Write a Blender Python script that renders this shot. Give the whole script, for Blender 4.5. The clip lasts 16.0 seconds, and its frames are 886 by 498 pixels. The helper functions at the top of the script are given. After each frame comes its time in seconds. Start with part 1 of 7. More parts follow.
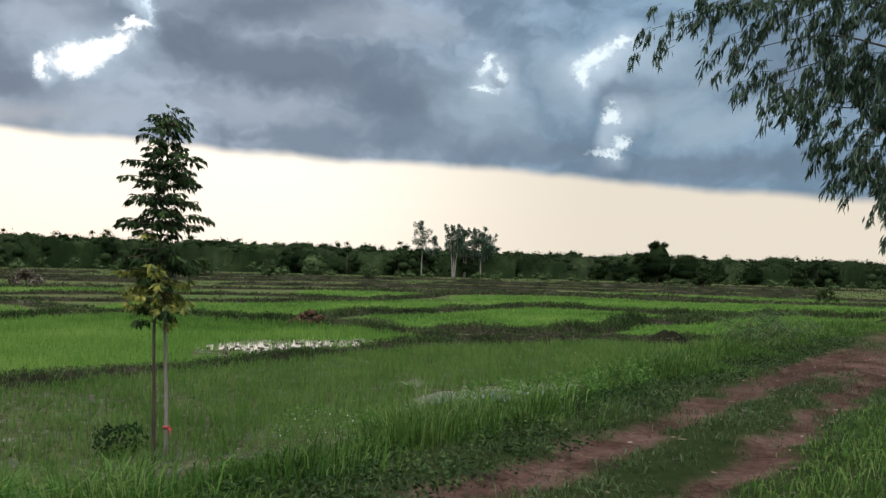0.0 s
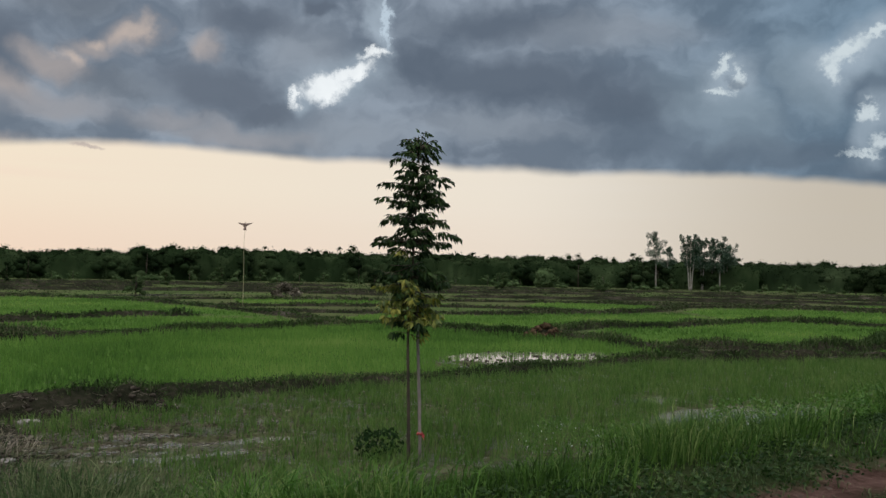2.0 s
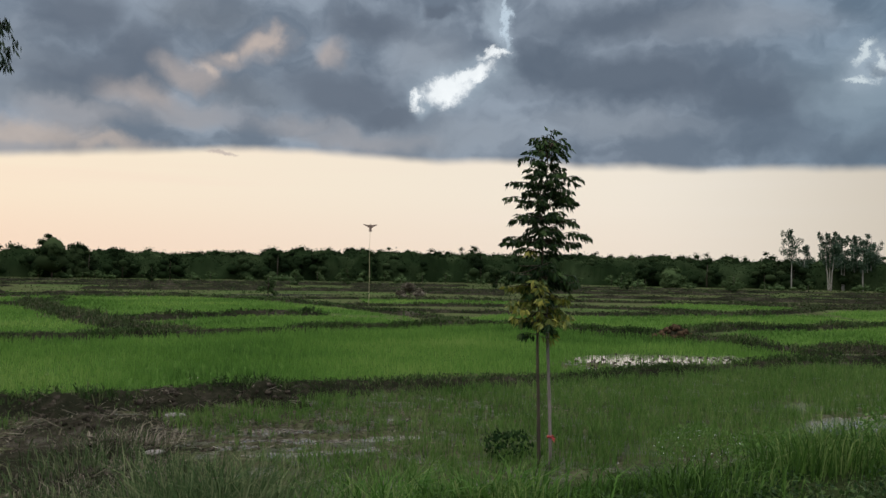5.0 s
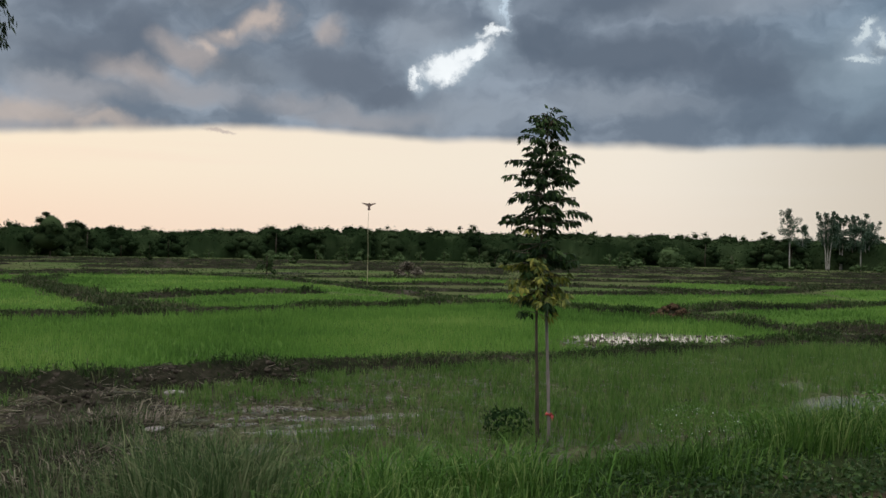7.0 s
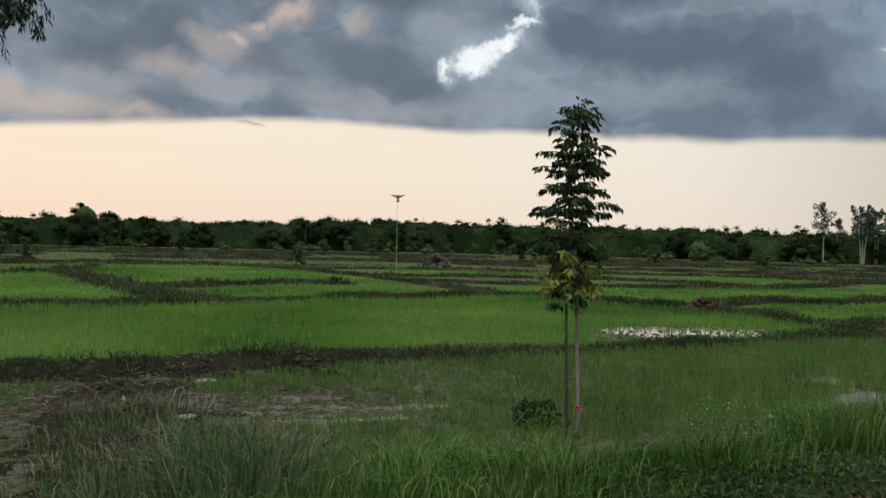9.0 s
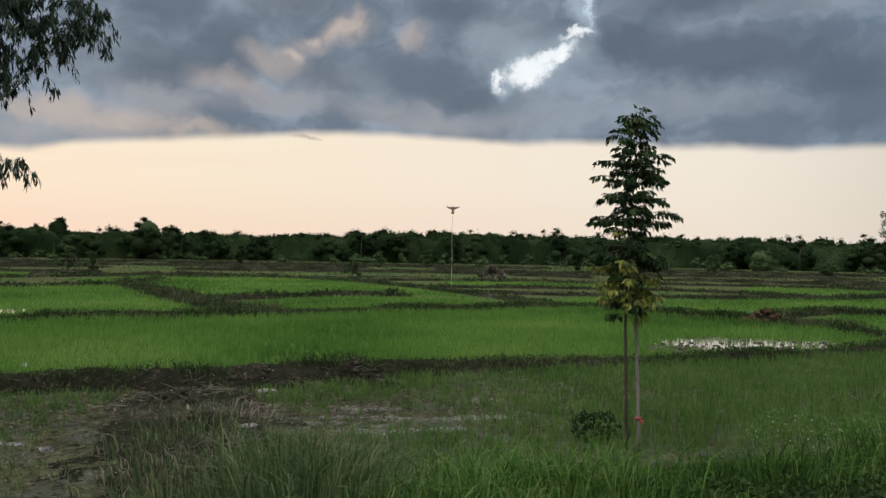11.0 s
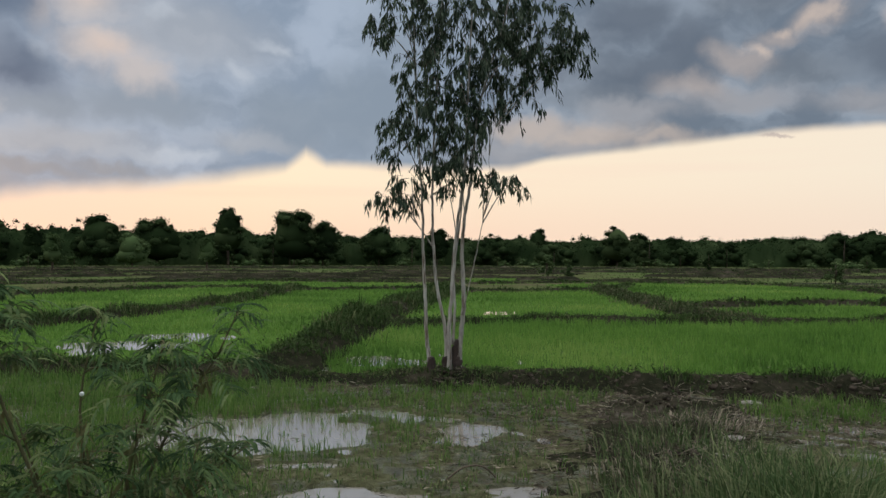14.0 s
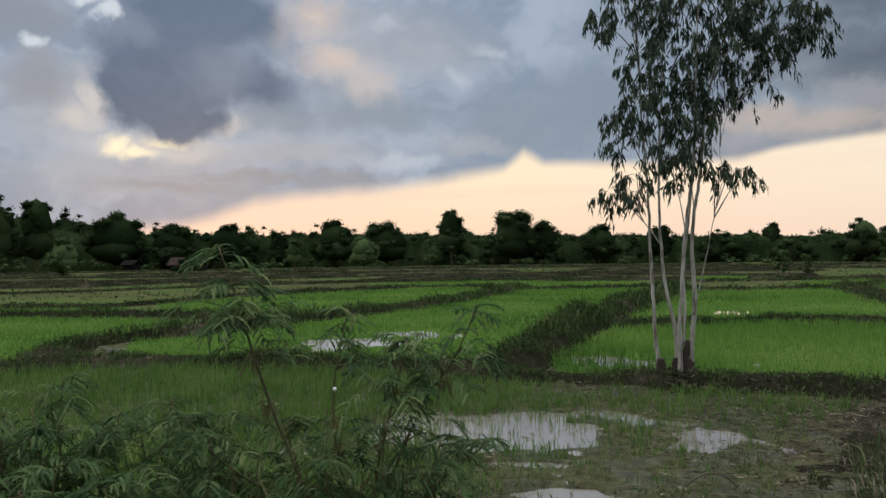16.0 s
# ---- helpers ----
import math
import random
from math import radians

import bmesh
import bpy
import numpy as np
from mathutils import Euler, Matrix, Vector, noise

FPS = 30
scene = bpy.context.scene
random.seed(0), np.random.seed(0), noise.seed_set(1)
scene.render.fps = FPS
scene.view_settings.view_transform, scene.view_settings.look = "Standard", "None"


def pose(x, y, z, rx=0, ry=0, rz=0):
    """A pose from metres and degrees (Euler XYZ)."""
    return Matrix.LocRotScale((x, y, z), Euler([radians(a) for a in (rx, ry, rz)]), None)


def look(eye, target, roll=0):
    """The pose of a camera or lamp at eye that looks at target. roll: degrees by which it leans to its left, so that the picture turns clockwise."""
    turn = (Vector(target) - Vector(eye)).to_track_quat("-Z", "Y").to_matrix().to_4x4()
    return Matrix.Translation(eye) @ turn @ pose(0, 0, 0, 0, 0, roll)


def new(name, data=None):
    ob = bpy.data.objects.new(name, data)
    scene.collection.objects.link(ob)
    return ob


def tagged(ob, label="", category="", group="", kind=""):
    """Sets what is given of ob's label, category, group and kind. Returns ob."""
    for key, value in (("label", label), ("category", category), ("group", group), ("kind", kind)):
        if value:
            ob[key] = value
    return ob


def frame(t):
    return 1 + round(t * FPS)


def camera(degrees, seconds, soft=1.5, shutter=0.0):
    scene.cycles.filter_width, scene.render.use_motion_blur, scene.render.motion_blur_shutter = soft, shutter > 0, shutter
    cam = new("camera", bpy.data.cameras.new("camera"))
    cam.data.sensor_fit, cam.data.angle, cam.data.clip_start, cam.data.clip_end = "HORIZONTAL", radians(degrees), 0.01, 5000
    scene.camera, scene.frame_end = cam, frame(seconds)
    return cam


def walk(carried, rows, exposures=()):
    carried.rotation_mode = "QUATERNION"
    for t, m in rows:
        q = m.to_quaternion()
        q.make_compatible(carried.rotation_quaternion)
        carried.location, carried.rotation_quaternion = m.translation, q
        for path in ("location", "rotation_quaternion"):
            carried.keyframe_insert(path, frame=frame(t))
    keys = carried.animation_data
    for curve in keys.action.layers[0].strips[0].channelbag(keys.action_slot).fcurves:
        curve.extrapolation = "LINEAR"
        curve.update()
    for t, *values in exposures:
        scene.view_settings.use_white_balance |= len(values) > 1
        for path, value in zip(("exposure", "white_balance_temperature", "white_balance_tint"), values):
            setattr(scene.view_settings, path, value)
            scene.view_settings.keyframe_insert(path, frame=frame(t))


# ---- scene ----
cam = camera(56.03, 16.0)
# seconds, x, y, z, yaw, pitch, roll
PATH = [
    (0.0, 0.000, -0.000, 2.099, 0.01, 1.14, 1.48),
    (0.5, -0.022, -0.030, 2.100, 3.23, 0.94, 1.10),
    (1.0, -0.051, -0.073, 2.111, 6.11, 1.23, 1.09),
    (1.5, -0.086, -0.119, 2.120, 10.92, 1.62, 1.17),
    (2.0, -0.117, -0.119, 2.117, 15.77, 1.65, 1.12),
    (2.5, -0.139, -0.115, 2.115, 18.47, 1.48, 1.06),
    (3.0, -0.157, -0.108, 2.116, 19.95, 1.50, 0.80),
    (3.5, -0.173, -0.115, 2.118, 21.87, 1.93, 0.59),
    (4.0, -0.214, -0.080, 2.121, 23.88, 2.10, 0.87),
    (4.2, -0.214, -0.080, 2.121, 24.34, 2.12, 0.87),
    (6.3, -0.228, -0.063, 2.108, 23.55, 0.01, 1.20),
    (6.5, -0.228, -0.063, 2.108, 23.70, -0.09, 1.20),
    (7.0, -0.233, -0.062, 2.107, 23.96, 0.07, 1.11),
    (7.5, -0.245, -0.071, 2.099, 24.52, 0.09, 1.22),
    (8.0, -0.236, -0.073, 2.099, 25.11, -0.40, 1.32),
    (8.2, -0.236, -0.073, 2.099, 25.23, -0.62, 1.32),
    (10.3, -0.258, -0.098, 2.097, 27.24, 0.22, 1.51),
    (10.5, -0.258, -0.098, 2.097, 27.44, 0.35, 1.51),
    (11.0, -0.258, -0.112, 2.088, 29.67, 0.21, 1.06),
    (11.5, -0.342, -0.077, 2.072, 35.92, 0.51, 1.51),
    (12.0, -0.373, -0.084, 2.073, 41.77, 1.05, 1.95),
    (12.5, -0.374, -0.111, 2.084, 46.44, 1.06, 2.05),
    (13.0, -0.404, -0.132, 2.076, 49.70, 0.89, 1.78),
    (13.5, -0.402, -0.155, 2.073, 54.10, 0.46, 0.73),
    (14.0, -0.430, -0.173, 2.073, 60.94, 0.33, 0.20),
    (14.5, -0.424, -0.197, 2.072, 66.86, 0.37, -0.09),
    (15.0, -0.423, -0.223, 2.084, 70.57, 0.24, -0.32),
    (15.5, -0.480, -0.222, 2.077, 73.63, 0.19, -0.58),
    (16.0, -0.490, -0.231, 2.079, 75.93, 0.33, -0.75),
]


def head_turn(x, y, z, yaw, pitch, roll):
    ya, pa = radians(yaw), radians(pitch)
    ahead = Vector((-math.sin(ya) * math.cos(pa), math.cos(ya) * math.cos(pa), math.sin(pa)))
    eye = Vector((x, y, z))
    return look(eye, eye + ahead, roll)


walk(cam, [(t, head_turn(*row)) for t, *row in PATH], [(0.0, 0.57), (0.7, 0.45), (1.5, 0.16), (2.2, -0.04), (3.5, 0.0), (6.3, 0.06), (13.0, 0.07), (14.0, 0.08), (16.0, 0.08)])

# ---- world, sky and light ----
SUN_AZ = 92.0      # degrees to the left of +y, where the glow of the low sun is
world = bpy.data.worlds.new("dusk_sky")
scene.world = world
world.use_nodes = True
wt = world.node_tree
wt.nodes.clear()


class Net:
    """Small helper to write node arithmetic as calls."""

    def __init__(self, tree):
        self.t = tree

    def link(self, a, b):
        if isinstance(a, (int, float)):
            b.default_value = a
        elif isinstance(a, tuple):
            b.default_value = a if len(a) == len(b.default_value) else (*a, 1.0)
        else:
            self.t.links.new(a, b)

    def m(self, op, a, b=0.0, c=0.0, clamp=False):
        n = self.t.nodes.new("ShaderNodeMath")
        n.operation, n.use_clamp = op, clamp
        for v, s in zip((a, b, c), n.inputs):
            self.link(v, s)
        return n.outputs[0]

    def step(self, x, lo, hi, a=0.0, b=1.0, smooth=True):
        n = self.t.nodes.new("ShaderNodeMapRange")
        n.interpolation_type = "SMOOTHSTEP" if smooth else "LINEAR"
        self.link(x, n.inputs[0])
        for v, s in zip((lo, hi, a, b), n.inputs[1:5]):
            self.link(v, s)
        return n.outputs[0]

    def mix(self, f, a, b):
        n = self.t.nodes.new("ShaderNodeMix")
        n.data_type = "RGBA"
        self.link(f, n.inputs[0])
        self.link(a, n.inputs[6])
        self.link(b, n.inputs[7])
        return n.outputs[2]

    def noise(self, vec, scale, detail=4.0, rough=0.55, distort=0.0):
        n = self.t.nodes.new("ShaderNodeTexNoise")
        if vec is not None:
            self.link(vec, n.inputs["Vector"])
        for k, v in (("Scale", scale), ("Detail", detail), ("Roughness", rough), ("Distortion", distort)):
            n.inputs[k].default_value = v
        return n.outputs["Fac"], n.outputs["Color"]

    def xyz(self, x, y, z):
        n = self.t.nodes.new("ShaderNodeCombineXYZ")
        for v, s in zip((x, y, z), n.inputs):
            self.link(v, s)
        return n.outputs[0]

    def split(self, v):
        n = self.t.nodes.new("ShaderNodeSeparateXYZ")
        self.link(v, n.inputs[0])
        return n.outputs

    def ramp(self, f, stops, smooth="LINEAR"):
        n = self.t.nodes.new("ShaderNodeValToRGB")
        n.color_ramp.interpolation = smooth
        e = n.color_ramp.elements
        while len(e) < len(stops):
            e.new(0.5)
        for s, (p, c) in zip(e, stops):
            s.position, s.color = p, (c, c, c, 1) if isinstance(c, (int, float)) else (*c, 1)
        self.link(f, n.inputs[0])
        return n.outputs[0]


N = Net(wt)
tc = wt.nodes.new("ShaderNodeTexCoord").outputs["Generated"]
dx, dy, dz = N.split(tc)
az = N.m("MULTIPLY", N.m("ARCTAN2", N.m("MULTIPLY", dx, -1.0), dy), 57.2958)
el = N.m("MULTIPLY", N.m("ARCSINE", dz), 57.2958)
_, drift = N.noise(tc, 9.0, 3.0, 0.5)
_, fray = N.noise(tc, 24.0, 5.0, 0.52)
kx, ky, _ = N.split(drift)
fx, fy, _ = N.split(fray)


def shaken(value, big, small, wide_, fine_):
    v = N.m("MULTIPLY_ADD", N.m("SUBTRACT", big, 0.5), wide_, value)
    return N.m("MULTIPLY_ADD", N.m("SUBTRACT", small, 0.5), fine_, v)


azw, elw = shaken(az, kx, fx, 3.4, 3.2), shaken(el, ky, fy, 2.2, 2.4)
_, torn = N.noise(tc, 60.0, 6.0, 0.7)
tx, ty, _ = N.split(torn)
azt, elt = shaken(az, fx, tx, 1.2, 2.6), shaken(el, fy, ty, 1.0, 2.2)

# underside of the cloud deck: its lower rim, in degrees above the horizon, round the compass
RIM = ((-180, 6.0), (-60, 4.2), (-26, 4.7), (-15.7, 5.6), (-8.2, 6.35), (-2.4, 6.65), (3.4, 6.85), (15, 7.2), (22, 7.5), (31, 7.9), (38.6, 7.8), (44, 7.4),
       (49, 6.9), (53, 6.5), (56.6, 5.8), (64.5, 6.05), (69.5, 6.2), (69.9, 7.1), (70.6, 7.0), (71.3, 5.9), (75.2, 5.1), (79, 4.7), (83, 4.3), (88.6, 3.6), (92, 2.3), (101, 1.0), (115, 1.5), (180, 6.0))
rim = N.m("MULTIPLY", N.ramp(N.step(az, -180.0, 180.0, 0.0, 1.0, False), [((a + 180) / 360, e / 10) for a, e in RIM]), 10.0)
above = N.m("SUBTRACT", shaken(el, ky, fy, 1.1, 0.25), rim)
above = N.m("MULTIPLY", above, N.step(az, 60.0, 76.0, 1.0, 0.55))
cover = N.step(above, -0.38, 0.42)

# clear strip under the deck, warmer towards the hidden sun
toward = N.step(az, 5.0, 90.0, 0.0, 1.0, False)
band_lo = N.mix(toward, (0.80, 0.71, 0.61), (0.96, 0.66, 0.47))
band_hi = N.mix(toward, (0.82, 0.755, 0.66), (0.99, 0.79, 0.55))
band = N.mix(N.step(el, 0.5, 6.0), band_lo, band_hi)
streak, _ = N.noise(N.xyz(N.m("MULTIPLY", az, 0.03), N.m("MULTIPLY", el, 0.55), 2.0), 1.0, 3.0)
east = N.step(az, 13.0, -12.0)
band = N.mix(east, band, (0.555, 0.50, 0.42))
band = N.mix(N.step(streak, 0.45, 0.75, 0.0, 0.35), band, N.mix(toward, N.mix(east, (0.84, 0.78, 0.70), (0.55, 0.50, 0.435)), (0.94, 0.58, 0.41)))

west = N.step(az, 72.0, 90.0, 0.0, 0.6)
band = N.mix(west, band, (0.78, 0.60, 0.52))

# billows of the deck, long in azimuth and flat in height
face = N.xyz(N.m("MULTIPLY", azw, 0.105), N.m("MULTIPLY", elw, 0.17), 0.0)
heap1, _ = N.noise(face, 1.0, 4.0, 0.50, 0.1)
heap2, _ = N.noise(face, 2.7, 5.0, 0.52, 0.1)
heap3, _ = N.noise(face, 8.0, 6.0, 0.60, 0.15)
tone = N.m("MULTIPLY_ADD", heap2, 0.40, N.m("MULTIPLY", heap1, 0.60))
tone = N.m("MULTIPLY_ADD", N.m("SUBTRACT", heap3, 0.5), 0.10, tone)
side = N.step(az, 46.0, 70.0)
blue = N.step(az, 12.0, -14.0)
dark = N.mix(side, N.mix(blue, (0.142, 0.180, 0.235), (0.105, 0.165, 0.232)), (0.225, 0.290, 0.385))
lite = N.mix(side, N.mix(blue, (0.275, 0.328, 0.400), (0.190, 0.280, 0.375)), (0.35, 0.42, 0.525))
cloud = N.mix(N.step(tone, 0.40, 0.62), dark, lite)


def mass(a, e, ra, re, lean=0.0, edge=0.5, ragged=False):
    """Body of cloud round azimuth a and elevation e, its rim soft by edge and frayed."""
    u, v = N.m("SUBTRACT", azt if ragged else azw, a), N.m("SUBTRACT", elt if ragged else elw, e)
    if lean:
        u = N.m("MULTIPLY_ADD", v, -lean, u)
    d = N.m("SQRT", N.m("ADD", N.m("POWER", N.m("DIVIDE", u, ra), 2.0), N.m("POWER", N.m("DIVIDE", v, re), 2.0)))
    return N.step(d, 1.0 + edge, 1.0 - edge)


def layer(col, tint, amount, spots, ragged=False):
    f = None
    for s in spots:
        b = mass(*s, ragged=ragged)
        f = b if f is None else N.m("MAXIMUM", f, b)
    f = N.m("MULTIPLY", f, N.step(tone, 0.30, 0.62, amount * 0.75, amount))
    return N.mix(f, col, tint)


# the deck from the far right to the torn holes: slate bellies, blue thin parts
cloud = layer(cloud, (0.088, 0.116, 0.160), 0.85, [(11.5, 12.9, 8.5, 1.7, 1.2, 0.6), (3.6, 11.5, 4.2, 1.9, 0.6, 0.7), (17.0, 14.0, 3.5, 1.6, 0.5, 0.6), (12.0, 16.6, 6.0, 1.2, 0.0, 0.7)])
cloud = layer(cloud, (0.100, 0.135, 0.185), 0.75, [(-4.5, 8.0, 7.0, 1.1, 0.0, 0.6), (-17.0, 6.9, 9.0, 1.0, 0.0, 0.6), (-12.5, 11.6, 2.6, 1.3, 0.4, 0.6), (2.8, 8.8, 4.0, 1.5, 0.5, 0.7), (-24.0, 13.0, 5.0, 3.0, 0.0, 0.8)])
cloud = layer(cloud, (0.240, 0.310, 0.375), 0.75, [(-18.2, 9.7, 3.4, 1.4, -1.2, 0.7), (-2.6, 11.2, 3.0, 2.4, 0.3, 0.8), (-7.6, 12.6, 2.0, 2.2, 0.3, 0.8), (-14.0, 14.0, 3.0, 1.6, 0.0, 0.8), (-14.6, 10.9, 2.6, 1.3, -0.3, 0.8), (-17.0, 12.6, 2.0, 1.2, 0.0, 0.8)])
cloud = layer(cloud, (0.265, 0.305, 0.360), 0.70, [(24.5, 9.3, 6.0, 1.3, 0.0, 0.8), (13.0, 9.9, 5.0, 0.9, 0.6, 0.8), (4.0, 16.0, 5.0, 1.0, 0.0, 0.8), (25.5, 14.8, 2.5, 1.6, 0.0, 0.8)])
# slate heaps between the holes and the eucalyptus
cloud = layer(cloud, (0.108, 0.134, 0.178), 0.85, [(31.4, 12.0, 4.0, 1.8, 0.3, 0.6), (28.4, 10.9, 2.2, 0.7, 0.0, 0.6), (44.6, 13.4, 2.6, 2.2, -0.3, 0.7), (48.4, 15.4, 3.0, 1.6, 0.0, 0.7), (47.0, 12.0, 3.2, 1.5, -0.5, 0.7), (29.8, 16.4, 3.4, 1.1, 0.0, 0.7), (24.6, 17.5, 0.9, 0.5, 0.0, 0.5)])
cloud = layer(cloud, (0.150, 0.172, 0.205), 0.55, [(53.5, 12.4, 3.6, 2.0, 0.0, 0.8), (51.0, 10.4, 4.0, 0.7, 0.0, 0.8), (40.5, 16.6, 3.0, 1.0, 0.0, 0.7), (37.5, 11.6, 2.2, 1.0, 0.8, 0.7)])
cloud = layer(cloud, (0.315, 0.318, 0.345), 0.80, [(41.0, 10.1, 4.2, 0.9, 0.8, 0.7), (30.0, 9.0, 4.0, 0.7, 0.0, 0.8), (47.5, 9.6, 3.0, 0.7, 0.0, 0.7), (34.0, 9.6, 2.6, 0.7, 0.0, 0.8)])
cloud = layer(cloud, (0.44, 0.385, 0.365), 0.75, [(40.8, 12.7, 1.6, 0.8, 0.9, 0.9), (38.6, 13.9, 1.3, 0.7, 0.9, 0.9), (36.6, 14.6, 1.0, 1.0, -0.3, 0.9), (32.4, 14.7, 1.1, 0.7, 0.0, 0.95), (44.0, 11.2, 2.0, 0.7, 0.0, 0.95)])
cloud = layer(cloud, (0.58, 0.48, 0.42), 0.8, [(36.3, 14.9, 0.45, 0.8, -0.5, 0.9), (39.9, 13.3, 0.5, 0.6, 0.7, 0.9), (38.0, 14.2, 0.5, 0.3, 0.7, 0.9)])
# rosy tongue under the deck
cloud = layer(cloud, (0.50, 0.425, 0.38), 0.80, [(54.6, 8.5, 3.6, 0.8, 0.0, 0.7), (50.8, 8.0, 4.2, 0.9, 0.0, 0.7), (46.2, 7.7, 2.6, 0.5, 0.0, 0.8)])
cloud = layer(cloud, (0.335, 0.335, 0.36), 0.80, [(57.2, 6.9, 3.2, 1.0, 0.0, 0.7), (51.5, 7.1, 3.2, 0.5, 0.0, 0.8)])
# high heaps towards the hidden sun
cloud = layer(cloud, (0.225, 0.280, 0.350), 0.85, [(66.4, 9.6, 4.6, 3.0, 0.0, 0.6), (70.6, 9.2, 3.6, 2.2, 0.4, 0.6), (62.0, 7.8, 3.4, 1.2, 0.0, 0.7), (81.0, 9.6, 5.0, 1.3, 0.0, 0.7), (87.0, 9.0, 3.0, 1.0, 0.0, 0.7), (62.0, 14.5, 4.0, 2.6, 0.0, 0.7)])
cloud = layer(cloud, (0.365, 0.395, 0.445), 0.80, [(97.0, 5.2, 7.0, 1.7, 0.0, 0.6), (101.0, 9.4, 3.0, 2.6, 0.0, 0.7), (85.6, 7.0, 5.0, 0.8, 0.0, 0.7), (91.0, 6.6, 4.0, 0.9, 0.0, 0.7), (78.0, 14.2, 5.0, 2.0, 0.3, 0.8), (74.0, 7.6, 3.0, 0.6, 0.4, 0.8)])
cloud = layer(cloud, (0.56, 0.50, 0.475), 0.75, [(83.4, 12.9, 2.4, 1.5, 0.5, 0.8), (84.6, 15.8, 2.4, 1.4, 0.0, 0.8), (81.0, 11.6, 1.6, 1.0, 0.4, 0.8), (87.2, 15.0, 1.0, 1.0, 0.0, 0.9)])
cloud = layer(cloud, (0.70, 0.55, 0.47), 0.5, [(83.0, 13.0, 1.1, 0.8, 0.4, 0.9), (84.2, 16.4, 1.0, 0.7, 0.0, 0.9)])
cloud = layer(cloud, (0.50, 0.55, 0.62), 0.55, [(72.8, 13.8, 1.0, 0.4, 1.6, 0.8), (74.6, 12.0, 0.5, 0.6, 0.8, 0.9), (87.6, 12.3, 0.7, 0.8, 0.0, 0.8), (79.6, 15.2, 1.0, 0.5, 0.8, 0.9), (78.6, 6.5, 2.6, 0.4, 0.0, 0.9)])
cloud = layer(cloud, (0.25, 0.27, 0.31), 0.75, [(88.0, 5.1, 5.0, 0.35, 0.0, 0.8), (94.0, 4.4, 4.0, 0.4, 0.0, 0.8), (82.5, 5.6, 3.0, 0.3, 0.0, 0.8), (101.8, 11.0, 1.8, 1.4, 0.0, 0.7), (102.5, 14.6, 2.4, 1.4, 0.0, 0.7)])
# lit rims round the great dark heap, then the heap itself
cloud = layer(cloud, (0.66, 0.61, 0.56), 0.65, [(98.9, 10.0, 0.6, 1.1, 0.3, 0.8), (99.8, 8.8, 1.3, 0.8, 0.0, 0.9), (90.2, 9.0, 0.9, 0.8, -0.4, 0.8), (95.0, 7.3, 3.8, 0.9, -0.2, 0.8)])
cloud = layer(cloud, (1.0, 0.88, 0.62), 0.95, [(97.6, 7.4, 0.7, 0.6, 0.0, 0.8), (96.2, 6.9, 1.3, 0.4, 0.0, 0.8), (94.0, 7.8, 1.3, 0.3, -0.8, 0.8)])
cloud = layer(cloud, (0.092, 0.140, 0.218), 1.0, [(94.2, 12.3, 4.4, 4.2, 0.0, 0.28), (96.6, 10.6, 1.9, 2.2, 0.0, 0.3), (93.4, 9.5, 3.2, 1.7, 0.3, 0.3), (92.0, 15.5, 5.0, 2.0, 0.3, 0.4), (89.0, 11.6, 2.6, 1.6, 0.6, 0.7)])
cloud = layer(cloud, (0.22, 0.27, 0.35), 0.65, [(91.2, 12.6, 1.8, 1.4, 0.0, 0.9), (96.4, 14.6, 1.2, 0.9, 0.0, 0.8)])
cloud = layer(cloud, (0.70, 0.75, 0.80), 0.85, [(101.8, 12.8, 0.55, 0.5, 0.0, 0.6), (97.9, 15.4, 0.7, 0.5, -0.5, 0.6), (99.3, 16.0, 0.9, 0.4, 0.0, 0.6)])
# torn holes with the bright sky behind: a bluish hem, then the opening
cloud = layer(cloud, (0.38, 0.46, 0.54), 0.75, [(23.2, 12.7, 2.7, 1.5, -0.9, 0.7), (25.9, 11.7, 1.0, 0.8, 0.0, 0.7), (20.2, 16.9, 0.7, 2.4, 0.1, 0.7), (-2.8, 13.1, 1.5, 1.4, -0.4, 0.7), (-10.6, 13.9, 2.0, 1.7, -0.7, 0.7), (-11.6, 9.4, 1.2, 1.8, -0.3, 0.7)])
cloud = layer(cloud, (0.92, 0.96, 0.98), 1.0, [(23.9, 12.4, 1.45, 0.95, -0.7, 0.5), (22.3, 13.3, 1.2, 0.65, -1.2, 0.5), (20.5, 14.6, 0.8, 0.35, -1.0, 0.6), (26.1, 11.7, 0.35, 0.5, 0.0, 0.7)], True)
cloud = layer(cloud, (0.55, 0.66, 0.76), 0.85, [(20.0, 17.0, 0.25, 1.6, 0.1, 0.7)], True)
cloud = layer(cloud, (0.60, 0.68, 0.72), 1.0, [(-2.7, 13.7, 0.40, 0.6, -0.8, 0.6), (-3.7, 12.9, 0.35, 0.7, -0.3, 0.6), (-2.2, 12.1, 0.7, 0.2, 0.0, 0.7), (-10.0, 14.0, 1.0, 0.7, -1.0, 0.6), (-11.6, 14.9, 0.9, 0.35, -1.5, 0.6), (-9.3, 13.0, 0.45, 0.8, 0.0, 0.6), (-11.3, 10.4, 0.5, 0.5, 0.0, 0.5), (-12.1, 8.5, 0.45, 0.5, 0.0, 0.6), (-11.0, 7.9, 0.9, 0.2, 0.0, 0.7)], True)
